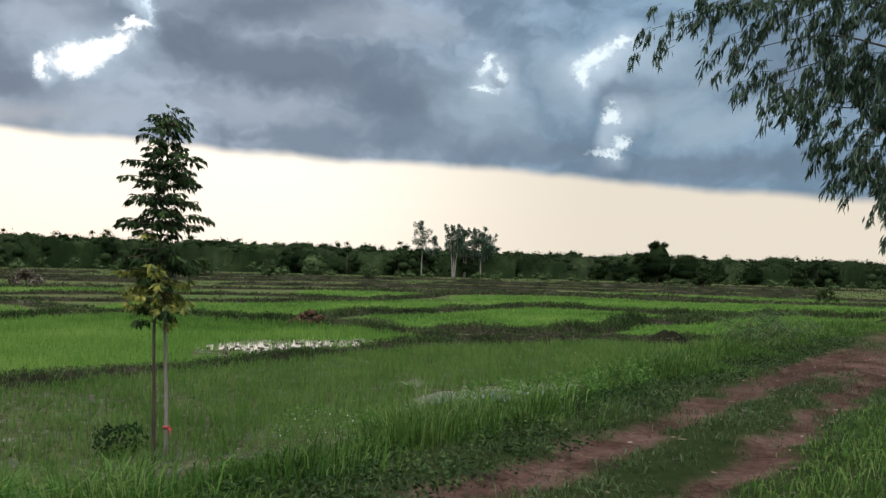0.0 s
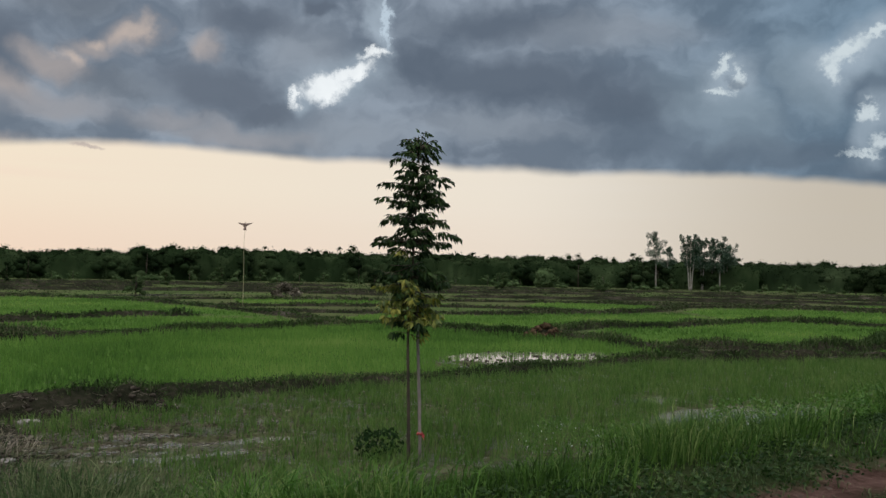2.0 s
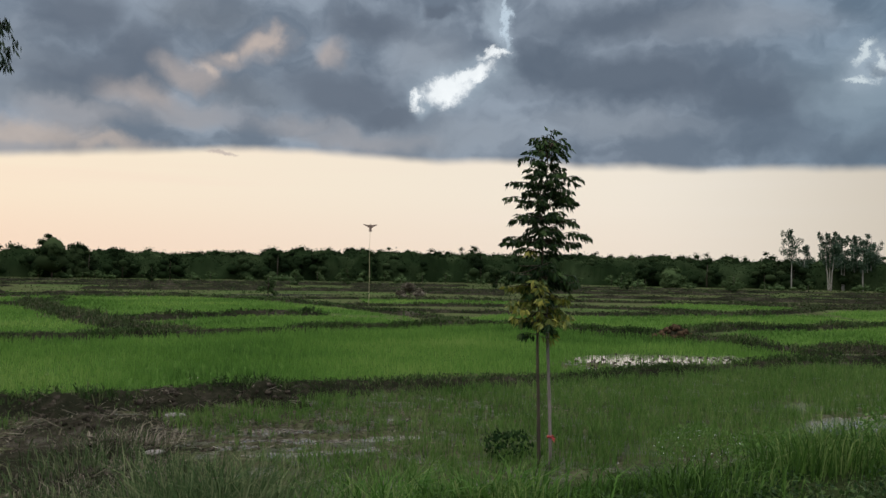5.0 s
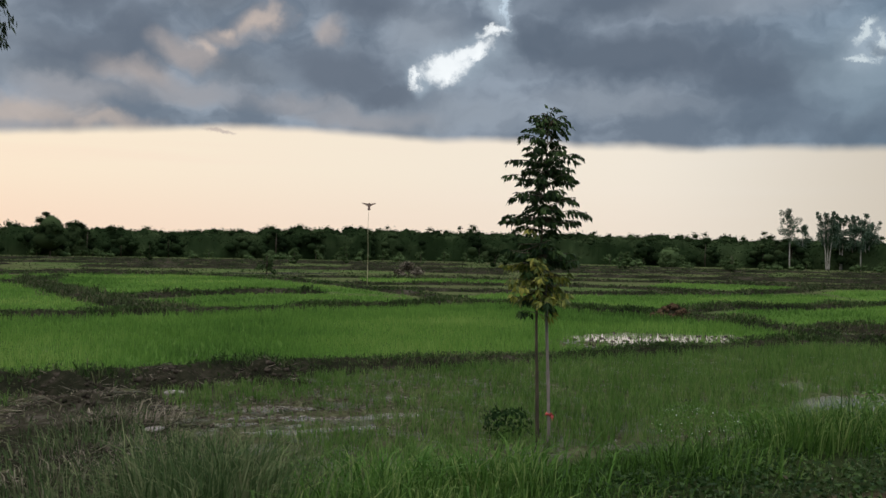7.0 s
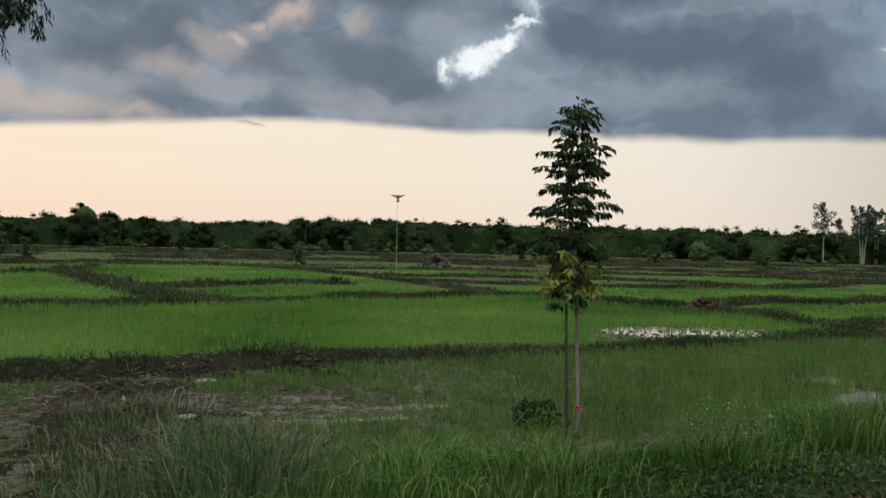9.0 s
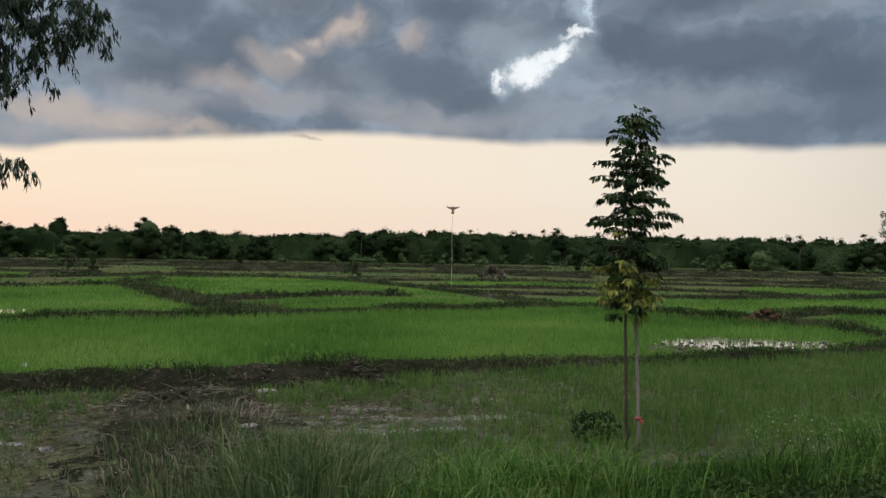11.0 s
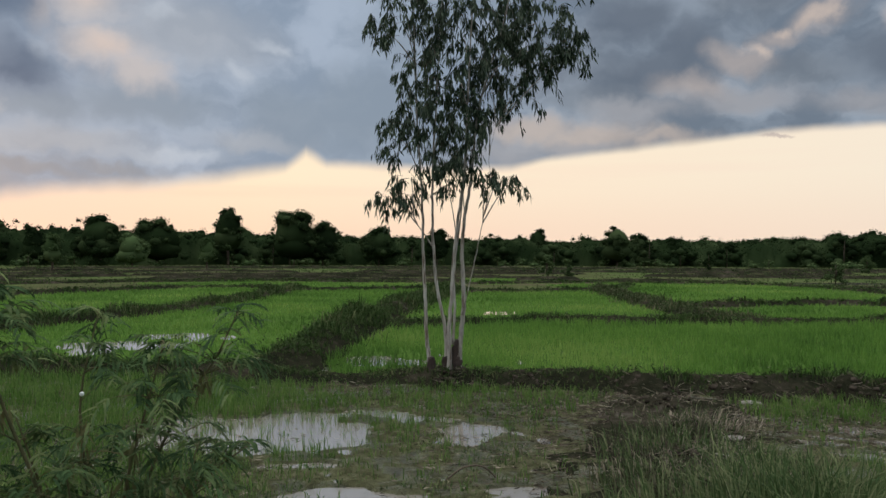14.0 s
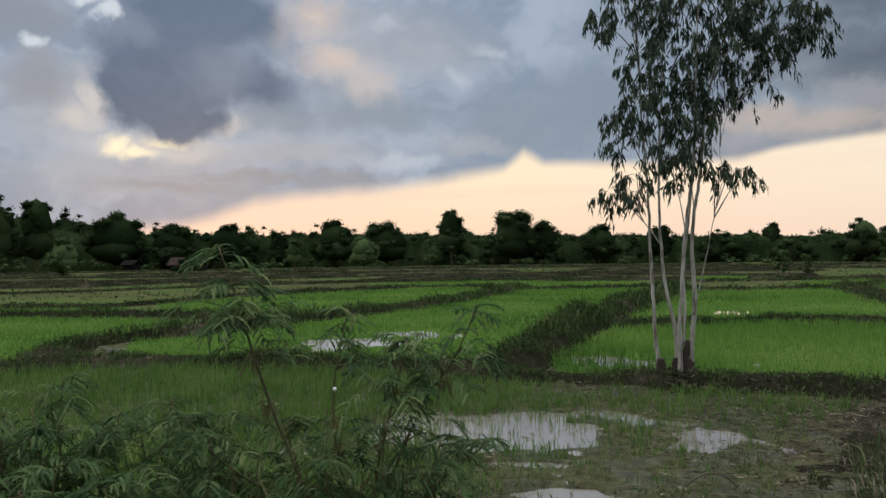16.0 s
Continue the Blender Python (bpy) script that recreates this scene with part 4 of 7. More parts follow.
def bund(key, way, half, crest, tuft, per_m, leaf, seed):
    p = bent([(x, y, 0) for x, y in way], 8)[:, :2]
    seg = np.linalg.norm(np.diff(p, axis=0), axis=1)
    s = np.concatenate([[0], np.cumsum(seg)])
    step = 0.14 if np.hypot(*p.T).min() < 16 else 0.3
    n = int(s[-1] / step) + 2
    ss = np.linspace(0, s[-1], n)
    c = np.stack([np.interp(ss, s, p[:, 0]), np.interp(ss, s, p[:, 1])], -1)
    d = unit(np.gradient(c, axis=0))
    side_ = np.stack([-d[:, 1], d[:, 0]], -1)
    prof = np.array([-1.6, -1.3, -1.0, -0.72, -0.4, -0.15, 0.15, 0.4, 0.72, 1.0, 1.3, 1.6])
    lift = np.array([-0.35, 0.02, 0.22, 0.55, 0.90, 1.0, 1.0, 0.90, 0.55, 0.22, 0.02, -0.35])
    w = half * (0.8 + 0.5 * vnoise(ss * 0.7, ss * 0 + seed, seed))
    x = c[:, None, 0] + side_[:, None, 0] * prof * w[:, None]
    y = c[:, None, 1] + side_[:, None, 1] * prof * w[:, None]
    hgt = crest * (0.6 + 0.7 * vnoise(ss * 0.55, ss * 0, seed + 3))[:, None]
    hgt = hgt * smooth01(np.minimum(ss, s[-1] - ss), -0.05, 0.9)[:, None]
    for lx, ly, lr in SUNKEN:
        hgt = hgt * (1 - 0.6 * np.exp(-((c[:, 0] - lx) ** 2 + (c[:, 1] - ly) ** 2) / lr ** 2))[:, None]
    z = hgt * lift + (vnoise(x * 3.2, y * 3.2, seed + 5) - 0.5) * np.minimum(0.20, 0.8 * hgt) * np.clip(lift * 2, 0, 1) + (vnoise(x * 9, y * 9, seed + 8, 2) - 0.5) * 0.03 * np.clip(lift * 2, 0, 1)
    m = len(prof)
    i, j = np.meshgrid(np.arange(n - 1), np.arange(m - 1), indexing="ij")
    q = np.stack([i * m + j, i * m + j + 1, (i + 1) * m + j + 1, (i + 1) * m + j], -1).reshape(-1, 4)
    base = root("field_bund", (*c[n // 2], 0.0))
    shift = np.array([*c[n // 2], 0.0])
    v = np.stack([x, y, z], -1).reshape(-1, 3) - shift
    part("earth_ridge", build("earth_ridge", v, q[:, ::-1]), M["bund"], base, smooth=True)
    # tufts on it
    k = int(s[-1] * per_m * (0.95 if np.hypot(*c.T).min() < 30 else 0.75))
    at = rng.random(k) * (n - 1)
    ii = at.astype(int)
    off = rng.normal(0, 0.72, k)
    keep = vnoise(c[ii, 0] * 0.9, c[ii, 1] * 0.9, seed + 9) + rng.normal(0, 0.14, k) > 0.24
    ii, off = ii[keep], off[keep]
    px, py = c[ii, 0] + side_[ii, 0] * off * w[ii], c[ii, 1] + side_[ii, 1] * off * w[ii]
    pz = np.interp(np.abs(off), [0, 0.4, 0.72, 1.0, 1.4], [1, 0.9, 0.55, 0.1, 0.0]) * hgt[ii, 0] - 0.02
    dist = np.hypot(px, py)
    size = (0.25 + 1.5 * vnoise(px * 0.8, py * 0.8, seed + 12, 2) ** 1.5) * np.clip(hgt[ii, 0] / crest, 0.3, 1.2)
    many = 5 if dist.min() < 30 else 3
    tip = tuft * size * (1.0 if many == 5 else 0.6)
    half_ = slice(0, len(px) // 2)
    spots = np.stack([px, py, pz], -1) - shift
    h = Heap()
    h.add(*tufts(spots[half_], many, 0.06 + dist[half_] * 0.002, tip[half_], (0.008 + dist[half_] * 0.0006) * (1.3 if many == 5 else 2.8), 0.8))
    # leafy weeds between the blades
    r = np.repeat(np.arange(len(px)), 2)
    p = spots[r] + np.stack([rng.normal(0, 0.09, len(r)), rng.normal(0, 0.09, len(r)), 0.02 + tip[r] * rng.uniform(0.0, 0.85, len(r))], -1)
    ln = (0.028 + dist[r] * 0.0016) * rng.uniform(0.7, 1.4, len(r))
    h.add(*leaves(p, rng.normal(0, 1, p.shape) * [1, 1, 0.7], ln, ln * rng.uniform(0.25, 0.55, len(r))))
    g = part("bund_grass", h.mesh("bund_grass"), M[leaf], base)
    g["kind"] = "stuff"
    words = {"bundgrass": "low earth bund overgrown with dark grass between paddies", "brush": "earth bund under brownish brush and weeds", "drybrush": "mud bank under withered pinkish-brown brush and weeds"}[leaf]
    tagged(base, words, "field bund", "bunds between the paddies")


for number, row in enumerate(BUNDS):
    bund(*row, 100 + number * 17)
# the far plain is crossed by bund after bund
far_rng = np.random.default_rng(21)
for ring, r in enumerate((67, 76, 86, 97, 110, 126)):
    a = -32 + far_rng.uniform(0, 8)
    while a < 106:
        span = far_rng.uniform(16, 34)
        k = far_rng.uniform(-5, 5)
        way = [(-math.sin(radians(b)) * rr, math.cos(radians(b)) * rr) for b, rr in ((a + span * f, r + k + far_rng.uniform(-3, 3) + (f - 0.5) * far_rng.uniform(-9, 9)) for f in (0, 0.33, 0.66, 1))]
        if not (r < 70 and -30 < a < 22):
            bund("far", way, 0.9, 0.24, 0.13, 12, "brush" if far_rng.random() < 0.6 else "bundgrass", 500 + ring * 40 + int(a))
        a += span + far_rng.uniform(0, 5)


# ---- rice ----
def scatter(poly, per_m2):
    xs, ys = zip(*poly)
    n = int((max(xs) - min(xs)) * (max(ys) - min(ys)) * per_m2)
    x, y = rng.uniform(min(xs), max(xs), n), rng.uniform(min(ys), max(ys), n)
    k = inside(poly, x, y)
    return x[k], y[k]


def rice_field(poly, label, per_m2, tall, width, seed, thin=0.0, mat="rice", per=4):
    x, y = scatter(poly, per_m2)
    wet = wetness(x, y)
    lush = vnoise(x * 0.35, y * 0.35, seed, 3)
    keep = rng.random(len(x)) > np.clip(thin + 0.86 * bare_mud(x, y) + 0.95 * smooth01(wet, 0.04, 0.4) + 0.6 * (0.44 - lush), 0, 0.97)
    x, y, lush = x[keep], y[keep], lush[keep]
    d = np.hypot(x, y)
    z = np.maximum(ground_z(x, y), 0.0) - 0.01
    h = tall * (0.65 + 0.7 * lush)
    me = build("rice_plants", *tufts(np.stack([x, y, z], -1), per, 0.02 + 0.0012 * d, h, width + d * 0.00035, 0.35))
    tagged(part("rice_plants", me, M[mat]), label, "rice", kind="stuff")


rice_field(FIELDS["F1"], "bright green young rice standing in a wide paddy", 48, 0.17, 0.0108, 40)
for number, key in enumerate(k for k in FIELDS if k != "F1"):
    cx = np.mean(FIELDS[key], axis=0)
    far_off = float(np.hypot(*cx))
    rice_field(FIELDS[key], "bright green young rice in a distant paddy", float(np.interp(far_off, [20, 35, 50, 70], [32, 17, 9, 4])), 0.12, 0.019, 60 + number, per=3)


def fallow(count, label, mat, seed):
    """Rank low growth on the unplanted plots of the far plain."""
    a, r = np.radians(rng.uniform(-34, 108, count)), np.sqrt(rng.uniform(44.0 ** 2, 146.0 ** 2, count))
    x, y = -np.sin(a) * r, np.cos(a) * r
    keep = vnoise(x * 0.10, y * 0.10, seed) > 0.44
    for poly in FIELDS.values():
        keep &= ~inside(poly, x, y)
    x, y, r = x[keep], y[keep], r[keep]
    me = build("fallow_growth", *tufts(np.stack([x, y, 0 * x], -1), 3, 0.16, 0.07 + 0.18 * vnoise(x * 0.3, y * 0.3, seed + 1) ** 2, 0.03 + r * 0.0008, 1.1))
    tagged(part("fallow_growth", me, M[mat]), label, "weeds", kind="stuff")


fallow(14000, "low olive weeds over the distant fallow plots", "bundgrass", 33)
fallow(12000, "low brownish weeds over the distant fallow plots", "brush", 37)


def near_rice(poly, label, seed, dense, drown, mat="seedling"):
    x, y = scatter(poly, 165)
    wet = wetness(x, y)
    lush = vnoise(x * 0.45, y * 0.45, seed, 3) + dense(x, y)
    keep = rng.random(len(x)) < np.clip(0.10 + 0.75 * smooth01(lush, 0.34, 0.72), 0.06, 1) * (1 - drown * smooth01(wet, 0.15, 0.6))
    x, y, lush = x[keep], y[keep], lush[keep]
    z = np.maximum(ground_z(x, y), -0.02) - 0.01
    me = build("rice_seedlings", *tufts(np.stack([x, y, z], -1), 4, 0.03, 0.06 + 0.13 * np.clip(lush, 0, 1.1), 0.008, 0.4))
    tagged(part("rice_seedlings", me, M[mat]), label, "rice", kind="stuff")


near_rice(NEAR_RIGHT, "thin rice seedlings and weeds in a muddy paddy", 71, lambda x, y: -0.06 - 0.10 * np.exp(-((x + 6.0) / 1.1) ** 2 - ((y - 8.4) / 1.2) ** 2) + 0.46 * smooth01(x + 0.25 * y, -4.0, -0.5) + 0.10 * smooth01(y - x, 15, 18), 0.92)
near_rice(NEAR_LEFT, "sparse rice seedlings in a puddled paddy", 72, lambda x, y: 0.04 + 0.36 * smooth01(y + 0.25 * x, 1.2, -0.8) + 0.10 * smooth01(x, -7.2, -9.0) * smooth01(y, 5.0, 3.0), 0.75)


def mud_litter(poly, count, seed, mat="dry", label="rotting straw and stubble scattered over wet mud", level=0.50):
    """Stubble, twigs and rotten straw lying on the mud."""
    x, y = scatter(poly, count)
    keep = vnoise(x * 0.7, y * 0.7, seed) + rng.normal(0, 0.14, len(x)) > level
    x, y = x[keep], y[keep]
    z = np.maximum(ground_z(x, y), 0.0)
    th = rng.random(len(x)) * 2 * np.pi
    along = np.stack([np.cos(th), np.sin(th), rng.uniform(-0.05, 0.25, len(x))], -1)
    v, q, t = leaves(np.stack([x, y, z + 0.01], -1), along, rng.uniform(0.03, 0.16, len(x)), rng.uniform(0.004, 0.016, len(x)))
    tagged(part("rotting_straw", build("rotting_straw", v, q, t), M[mat]), label, "straw", kind="stuff")


def mud_stubble(poly, label, count, seed, mat="bundgrass"):
    """Short dark stubble and sprouting weeds that cover most of the mud."""
    x, y = scatter(poly, count)
    patch = vnoise(x * 0.9, y * 0.9, seed, 3)
    keep = (rng.random(len(x)) < smooth01(patch, 0.32, 0.6)) & (wetness(x, y) < 0.35)
    x, y = x[keep], y[keep]
    me = build("mud_stubble", *tufts(np.stack([x, y, ground_z(x, y) - 0.01], -1), 4, 0.04, 0.055, 0.010, 0.9))
    tagged(part("mud_stubble", me, M[mat]), label, "stubble", kind="stuff")


mud_stubble(NEAR_LEFT, "short olive stubble on wet mud", 95, 14, "reed")
mud_stubble(NEAR_RIGHT[:6] + [(0.0, 14.0), (-4.4, 6.4)], "short dark stubble on wet mud", 70, 15)
LITTERED = [(-13.4, 3.8), (-12.2, 6.0), (-9.6, 8.6), (-7.2, 11.0), (-5.4, 12.0), (-5.2, 9.4), (-6.2, 7.6), (-5.0, 5.6), (-5.2, 4.2), (-6.4, 3.9), (-8.4, 5.6), (-10.0, 5.2), (-11.6, 4.4)]
mud_litter(LITTERED, 330, 23, "bark", "dark twigs and rotten stalks strewn over the mud bank", 0.36)
mud_litter(LITTERED, 130, 24, "dry", "pale dry stalks strewn over the mud bank", 0.52)
mud_litter(NEAR_RIGHT[:5] + [(-3.0, 11.0), (-3.4, 7.8)], 170, 3)
mud_litter(NEAR_LEFT[:7] + NEAR_LEFT[-2:], 200, 4)
mud_litter([(-6.0, 13.2), (-9.0, 8.9), (-12.0, 6.2), (-13.4, 4.4), (-12.2, 3.6), (-9.6, 6.4), (-8.0, 7.2), (-6.6, 9.0), (-5.2, 12.6)], 260, 9)
mud_litter([(-3.9, 4.9), (-6.2, 6.8), (-8.6, 9.4), (-9.8, 8.6), (-7.6, 6.2), (-5.6, 4.2)], 260, 16)


# ---- verge, track and bank vegetation ----
def strip(s0, s1, k0, k1, per_m2):
    n = int((s1 - s0) * (k1 - k0) * per_m2)
    s, k = rng.uniform(s0, s1, n), rng.uniform(k0, k1, n)
    return s * ALONG[0] + k * ACROSS[0], s * ALONG[1] + k * ACROSS[1], s, k


def verge():
    x, y, s, k = strip(-12, 34, 3.3, 7.3, 190)
    lush = vnoise(x * 0.8, y * 0.8, 81, 3)
    edge = smooth01(k + 0.6 * (vnoise(x, y, 83) - 0.5) + road_offset(s) * 0.4 - 0.4 * smooth01(s, 1.5, 3.5) * smooth01(s, 8.5, 6.5), 3.4, 4.3) * (1 - smooth01(k + (vnoise(x * 0.9, y * 0.9, 84) - 0.5) * 1.4, 5.6, 6.7))
    keep = rng.random(len(x)) < edge * (0.35 + 0.9 * lush)
    x, y, k, lush = x[keep], y[keep], k[keep], lush[keep]
    h = (0.10 + 0.38 * smooth01(lush, 0.3, 0.75)) * (1 - 0.5 * smooth01(k, 5.2, 6.2)) * (0.30 + 0.70 * smooth01(k, 4.1, 5.0)) * (1 - 0.6 * smooth01(s[keep], -4.5, -2.5) * smooth01(s[keep], 2.2, 0.8))
    me = build("verge_grass", *tufts(np.stack([x, y, ground_z(x, y) - 0.02], -1), 4, 0.035, h, 0.010, 0.75))
    tagged(part("verge_grass", me, M["grass"]), "lush green grass on the bank beside the track", "grass", kind="stuff")


def track_turf():
    x, y, s, k = [np.concatenate(p) for p in zip(strip(2, 24, 0.4, 4.2, 130), strip(-12, 2, -4.5, 4.2, 36))]
    r = k + road_offset(s) + 0.5 * (vnoise(x * 1.6, y * 1.6, 21) - 0.5)
    bare = bare_track(s, r)
    keep = (rng.random(len(x)) < (1 - bare) * smooth01(vnoise(x * 0.9, y * 0.9, 90), 0.2, 0.6) + 0.05) & (np.hypot(x, y) > 2.2)
    x, y, s, k, r = x[keep], y[keep], s[keep], k[keep], r[keep]
    h = 0.04 + 0.09 * vnoise(x * 0.8, y * 0.8, 91) ** 2 + 0.18 * smooth01(r, 1.2, 0.2)
    me = build("track_grass", *tufts(np.stack([x, y, ground_z(x, y) - 0.01], -1), 5, 0.06, h, 0.009, 0.9))
    tagged(part("track_grass", me, M["turf"]), "trodden grass along and between the wheel ruts", "grass", kind="stuff")
    x, y, s, k = strip(2, 22, 1.0, 4.2, 7)
    n = len(x)
    th = rng.random(n) * 6.28
    v, q, t = leaves(np.stack([x, y, ground_z(x, y) + 0.012], -1), np.stack([np.cos(th), np.sin(th), 0.15 * rng.random(n)], -1), rng.uniform(0.04, 0.11, n), rng.uniform(0.015, 0.035, n))
    tagged(part("dead_leaves", build("dead_leaves", v, q, t), M["pebble"]), "dry fallen leaves and twigs on the red track", "leaves", kind="stuff")


def bank_weeds():
    """Small-leaved creeping weeds between the wheel rut and the tall grass."""
    x, y, s, k = strip(3, 24, 3.4, 5.3, 520)
    keep = (rng.random(len(x)) < smooth01(vnoise(x * 1.3, y * 1.3, 47), 0.34, 0.6)) & (k + road_offset(s) + 0.5 * (vnoise(x * 1.6, y * 1.6, 21) - 0.5) > 3.6 - 0.5 * smooth01(s, 8.5, 6.5))
    x, y = x[keep], y[keep]
    n = len(x)
    p = np.stack([x, y, ground_z(x, y) + rng.uniform(0.01, 0.10, n)], -1)
    me = build("bank_weeds", *leaves(p, rng.normal(0, 1, (n, 3)) * [1, 1, 0.45], rng.uniform(0.03, 0.065, n), rng.uniform(0.018, 0.034, n)))
    tagged(part("bank_weeds", me, M["creeper"]), "low creeping broad-leaved weeds beside the wheel rut", "weeds", kind="stuff")


def far_verge():
    """Lush grass on the other side of the track."""
    x, y, s, k = strip(3.5, 20, -1.6, 1.95, 150)
    r = k + road_offset(s) + 0.4 * (vnoise(x * 1.6, y * 1.6, 21) - 0.5)
    keep = rng.random(len(x)) < smooth01(r, 1.95, 1.6) * (0.35 + 0.8 * vnoise(x * 0.8, y * 0.8, 55))
    x, y, r = x[keep], y[keep], r[keep]
    h = (0.08 + 0.20 * vnoise(x * 0.7, y * 0.7, 56)) * (0.5 + 0.5 * smooth01(r, 1.8, 1.1))
    me = build("verge_grass", *tufts(np.stack([x, y, ground_z(x, y) - 0.02], -1), 4, 0.04, h, 0.010, 0.8))
    tagged(part("verge_grass", me, M["grass"]), "lush green grass along the far side of the track", "grass", kind="stuff")


verge()
far_verge()
track_turf()
bank_weeds()


def grass_clump(at, radius, count, tall, mat, label, width=0.012, lean=0.7):
    p = np.zeros((count, 3))
    p[:, :2] = rng.normal(0, radius * 0.5, (count, 2))
    zz = ground_z(p[:, 0] + at[0], p[:, 1] + at[1]) - float(ground_z(at[0], at[1]))
    p[:, 2] = zz - 0.02
    r = np.hypot(p[:, 0], p[:, 1])
    th = np.arctan2(p[:, 1], p[:, 0]) + rng.normal(0, 0.9, count)
    h = tall * rng.uniform(0.45, 1.1, count)
    me = build("grass_clump", *blades(p, h, width * rng.uniform(0.7, 1.3, count), lean * rng.uniform(0.15, 1.2, count) + r * 0.1, th))
    ob = part("grass_clump", me, M[mat])
    ob.location = (at[0], at[1], float(ground_z(at[0], at[1])) + (at[2] if len(at) > 2 else 0))
    return tagged(ob, label, "grass", kind="stuff")


CLUMPS = []      # place, radius, blades, height, grass, words
CLUMPS += [(-3.3, 5.7, 0.55, 420, 0.60, "fresh", "tall fresh green grass clump on the bank")]
CLUMPS += [(-2.5, 5.9, 0.6, 420, 0.50, "fresh", "tall fresh green grass clump on the bank")]
CLUMPS += [(-1.2, 6.9, 0.7, 420, 0.40, "grass", "tall fresh green grass clump on the bank")]
CLUMPS += [(-0.3, 8.2, 0.7, 420, 0.50, "grass", "tall fresh green grass clump on the bank")]
CLUMPS += [(1.0, 9.6, 0.7, 380, 0.48, "grass", "tall fresh green grass clump on the bank")]
CLUMPS += [(-4.3, 5.0, 0.75, 520, 0.78, "reed", "clump of tall grey-green reedy grass at the paddy edge")]
CLUMPS += [(-4.9, 5.0, 0.6, 360, 0.62, "reed", "clump of tall grey-green reedy grass at the paddy edge")]
CLUMPS += [(-4.0, 4.6, 0.6, 420, 0.62, "reed", "clump of tall grey-green reedy grass at the paddy edge")]
CLUMPS += [(-4.6, 5.6, 0.6, 420, 0.62, "reed", "clump of tall grey-green reedy grass at the paddy edge")]
CLUMPS += [(-5.4, 4.6, 0.6, 260, 0.30, "reed", "clump of tall grey-green reedy grass at the paddy edge")]
CLUMPS += [(-6.2, 5.2, 0.6, 220, 0.26, "reed", "clump of tall grey-green reedy grass at the paddy edge")]
CLUMPS += [(-5.0, 4.3, 0.5, 220, 0.38, "reed", "clump of tall grey-green reedy grass at the paddy edge")]
CLUMPS += [(-6.9, 6.0, 0.55, 260, 0.34, "reed", "clump of tall grey-green reedy grass at the paddy edge")]
CLUMPS += [(-6.0, 6.3, 0.6, 260, 0.36, "reed", "clump of tall grey-green reedy grass at the paddy edge")]
CLUMPS += [(-7.6, 7.1, 0.55, 200, 0.28, "reed", "clump of tall grey-green reedy grass at the paddy edge")]
CLUMPS += [(-7.35, 7.2, 0.5, 420, 0.30, "dry", "withered brown grass clump on a mud bank")]
CLUMPS += [(-5.7, 5.7, 0.5, 360, 0.24, "dry", "withered brown grass clump on a mud bank")]
CLUMPS += [(-6.5, 6.1, 0.6, 420, 0.26, "dry", "withered brown grass clump on a mud bank")]
CLUMPS += [(-7.3, 6.6, 0.6, 240, 0.30, "drybrush", "brown and green weeds on a mud bank")]
CLUMPS += [(-5.9, 4.9, 0.5, 200, 0.30, "drybrush", "brown and green weeds on a mud bank")]
CLUMPS += [(-4.2, 20.9, 1.9, 420, 0.13, "bundgrass", "scattered dark rice stubble standing in shallow water")]
CLUMPS += [(-2.7, 21.6, 1.5, 260, 0.12, "bundgrass", "scattered dark rice stubble standing in shallow water")]
CLUMPS += [(-0.2, 10.4, 0.6, 320, 0.24, "grass", "tall fresh green grass clump on the bank")]
CLUMPS += [(2.1, 12.2, 0.7, 420, 0.30, "grass", "tall fresh green grass clump on the bank")]
CLUMPS += [(3.6, 15.2, 0.8, 420, 0.60, "grass", "tall fresh green grass clump on the bank")]
CLUMPS += [(5.6, 18.2, 0.9, 420, 0.65, "grass", "tall fresh green grass clump on the bank")]
CLUMPS += [(8.2, 21.5, 1.0, 420, 0.70, "grass", "tall fresh green grass clump on the bank")]
CLUMPS += [(-4.4, 2.4, 0.6, 300, 0.26, "grass", "tall fresh green grass clump on the bank")]
CLUMPS += [(-3.7, 3.6, 0.6, 360, 0.36, "grass", "tall fresh green grass clump on the bank")]
CLUMPS += [(-3.2, 1.6, 0.6, 320, 0.30, "grass", "tall fresh green grass clump on the bank")]
CLUMPS += [(-5.6, 1.4, 0.6, 260, 0.24, "grass", "tall fresh green grass clump on the bank")]
CLUMPS += [(-5.4, -1.2, 0.9, 420, 0.55, "grass", "tall fresh green grass clump on the bank")]
CLUMPS += [(-4.3, -0.6, 0.8, 420, 0.45, "grass", "tall fresh green grass clump on the bank")]
CLUMPS += [(-4.5, 0.3, 0.5, 260, 0.55, "turf", "dark coarse grass under the feathery shrubs")]
CLUMPS += [(-4.4, 0.8, 0.5, 220, 0.48, "turf", "dark coarse grass under the feathery shrubs")]
CLUMPS += [(-4.6, -0.4, 0.6, 300, 0.60, "turf", "dark coarse grass under the feathery shrubs")]
CLUMPS += [(-4.6, -1.2, 0.7, 320, 0.60, "turf", "dark coarse grass under the feathery shrubs")]
for x, y, r, c, h, m_, words in CLUMPS:
    grass_clump((x, y), r, c, h, m_, words, *{"fresh": (0.016, 1.0), "dry": (0.006, 1.7)}.get(m_, (0.012, 0.7)))


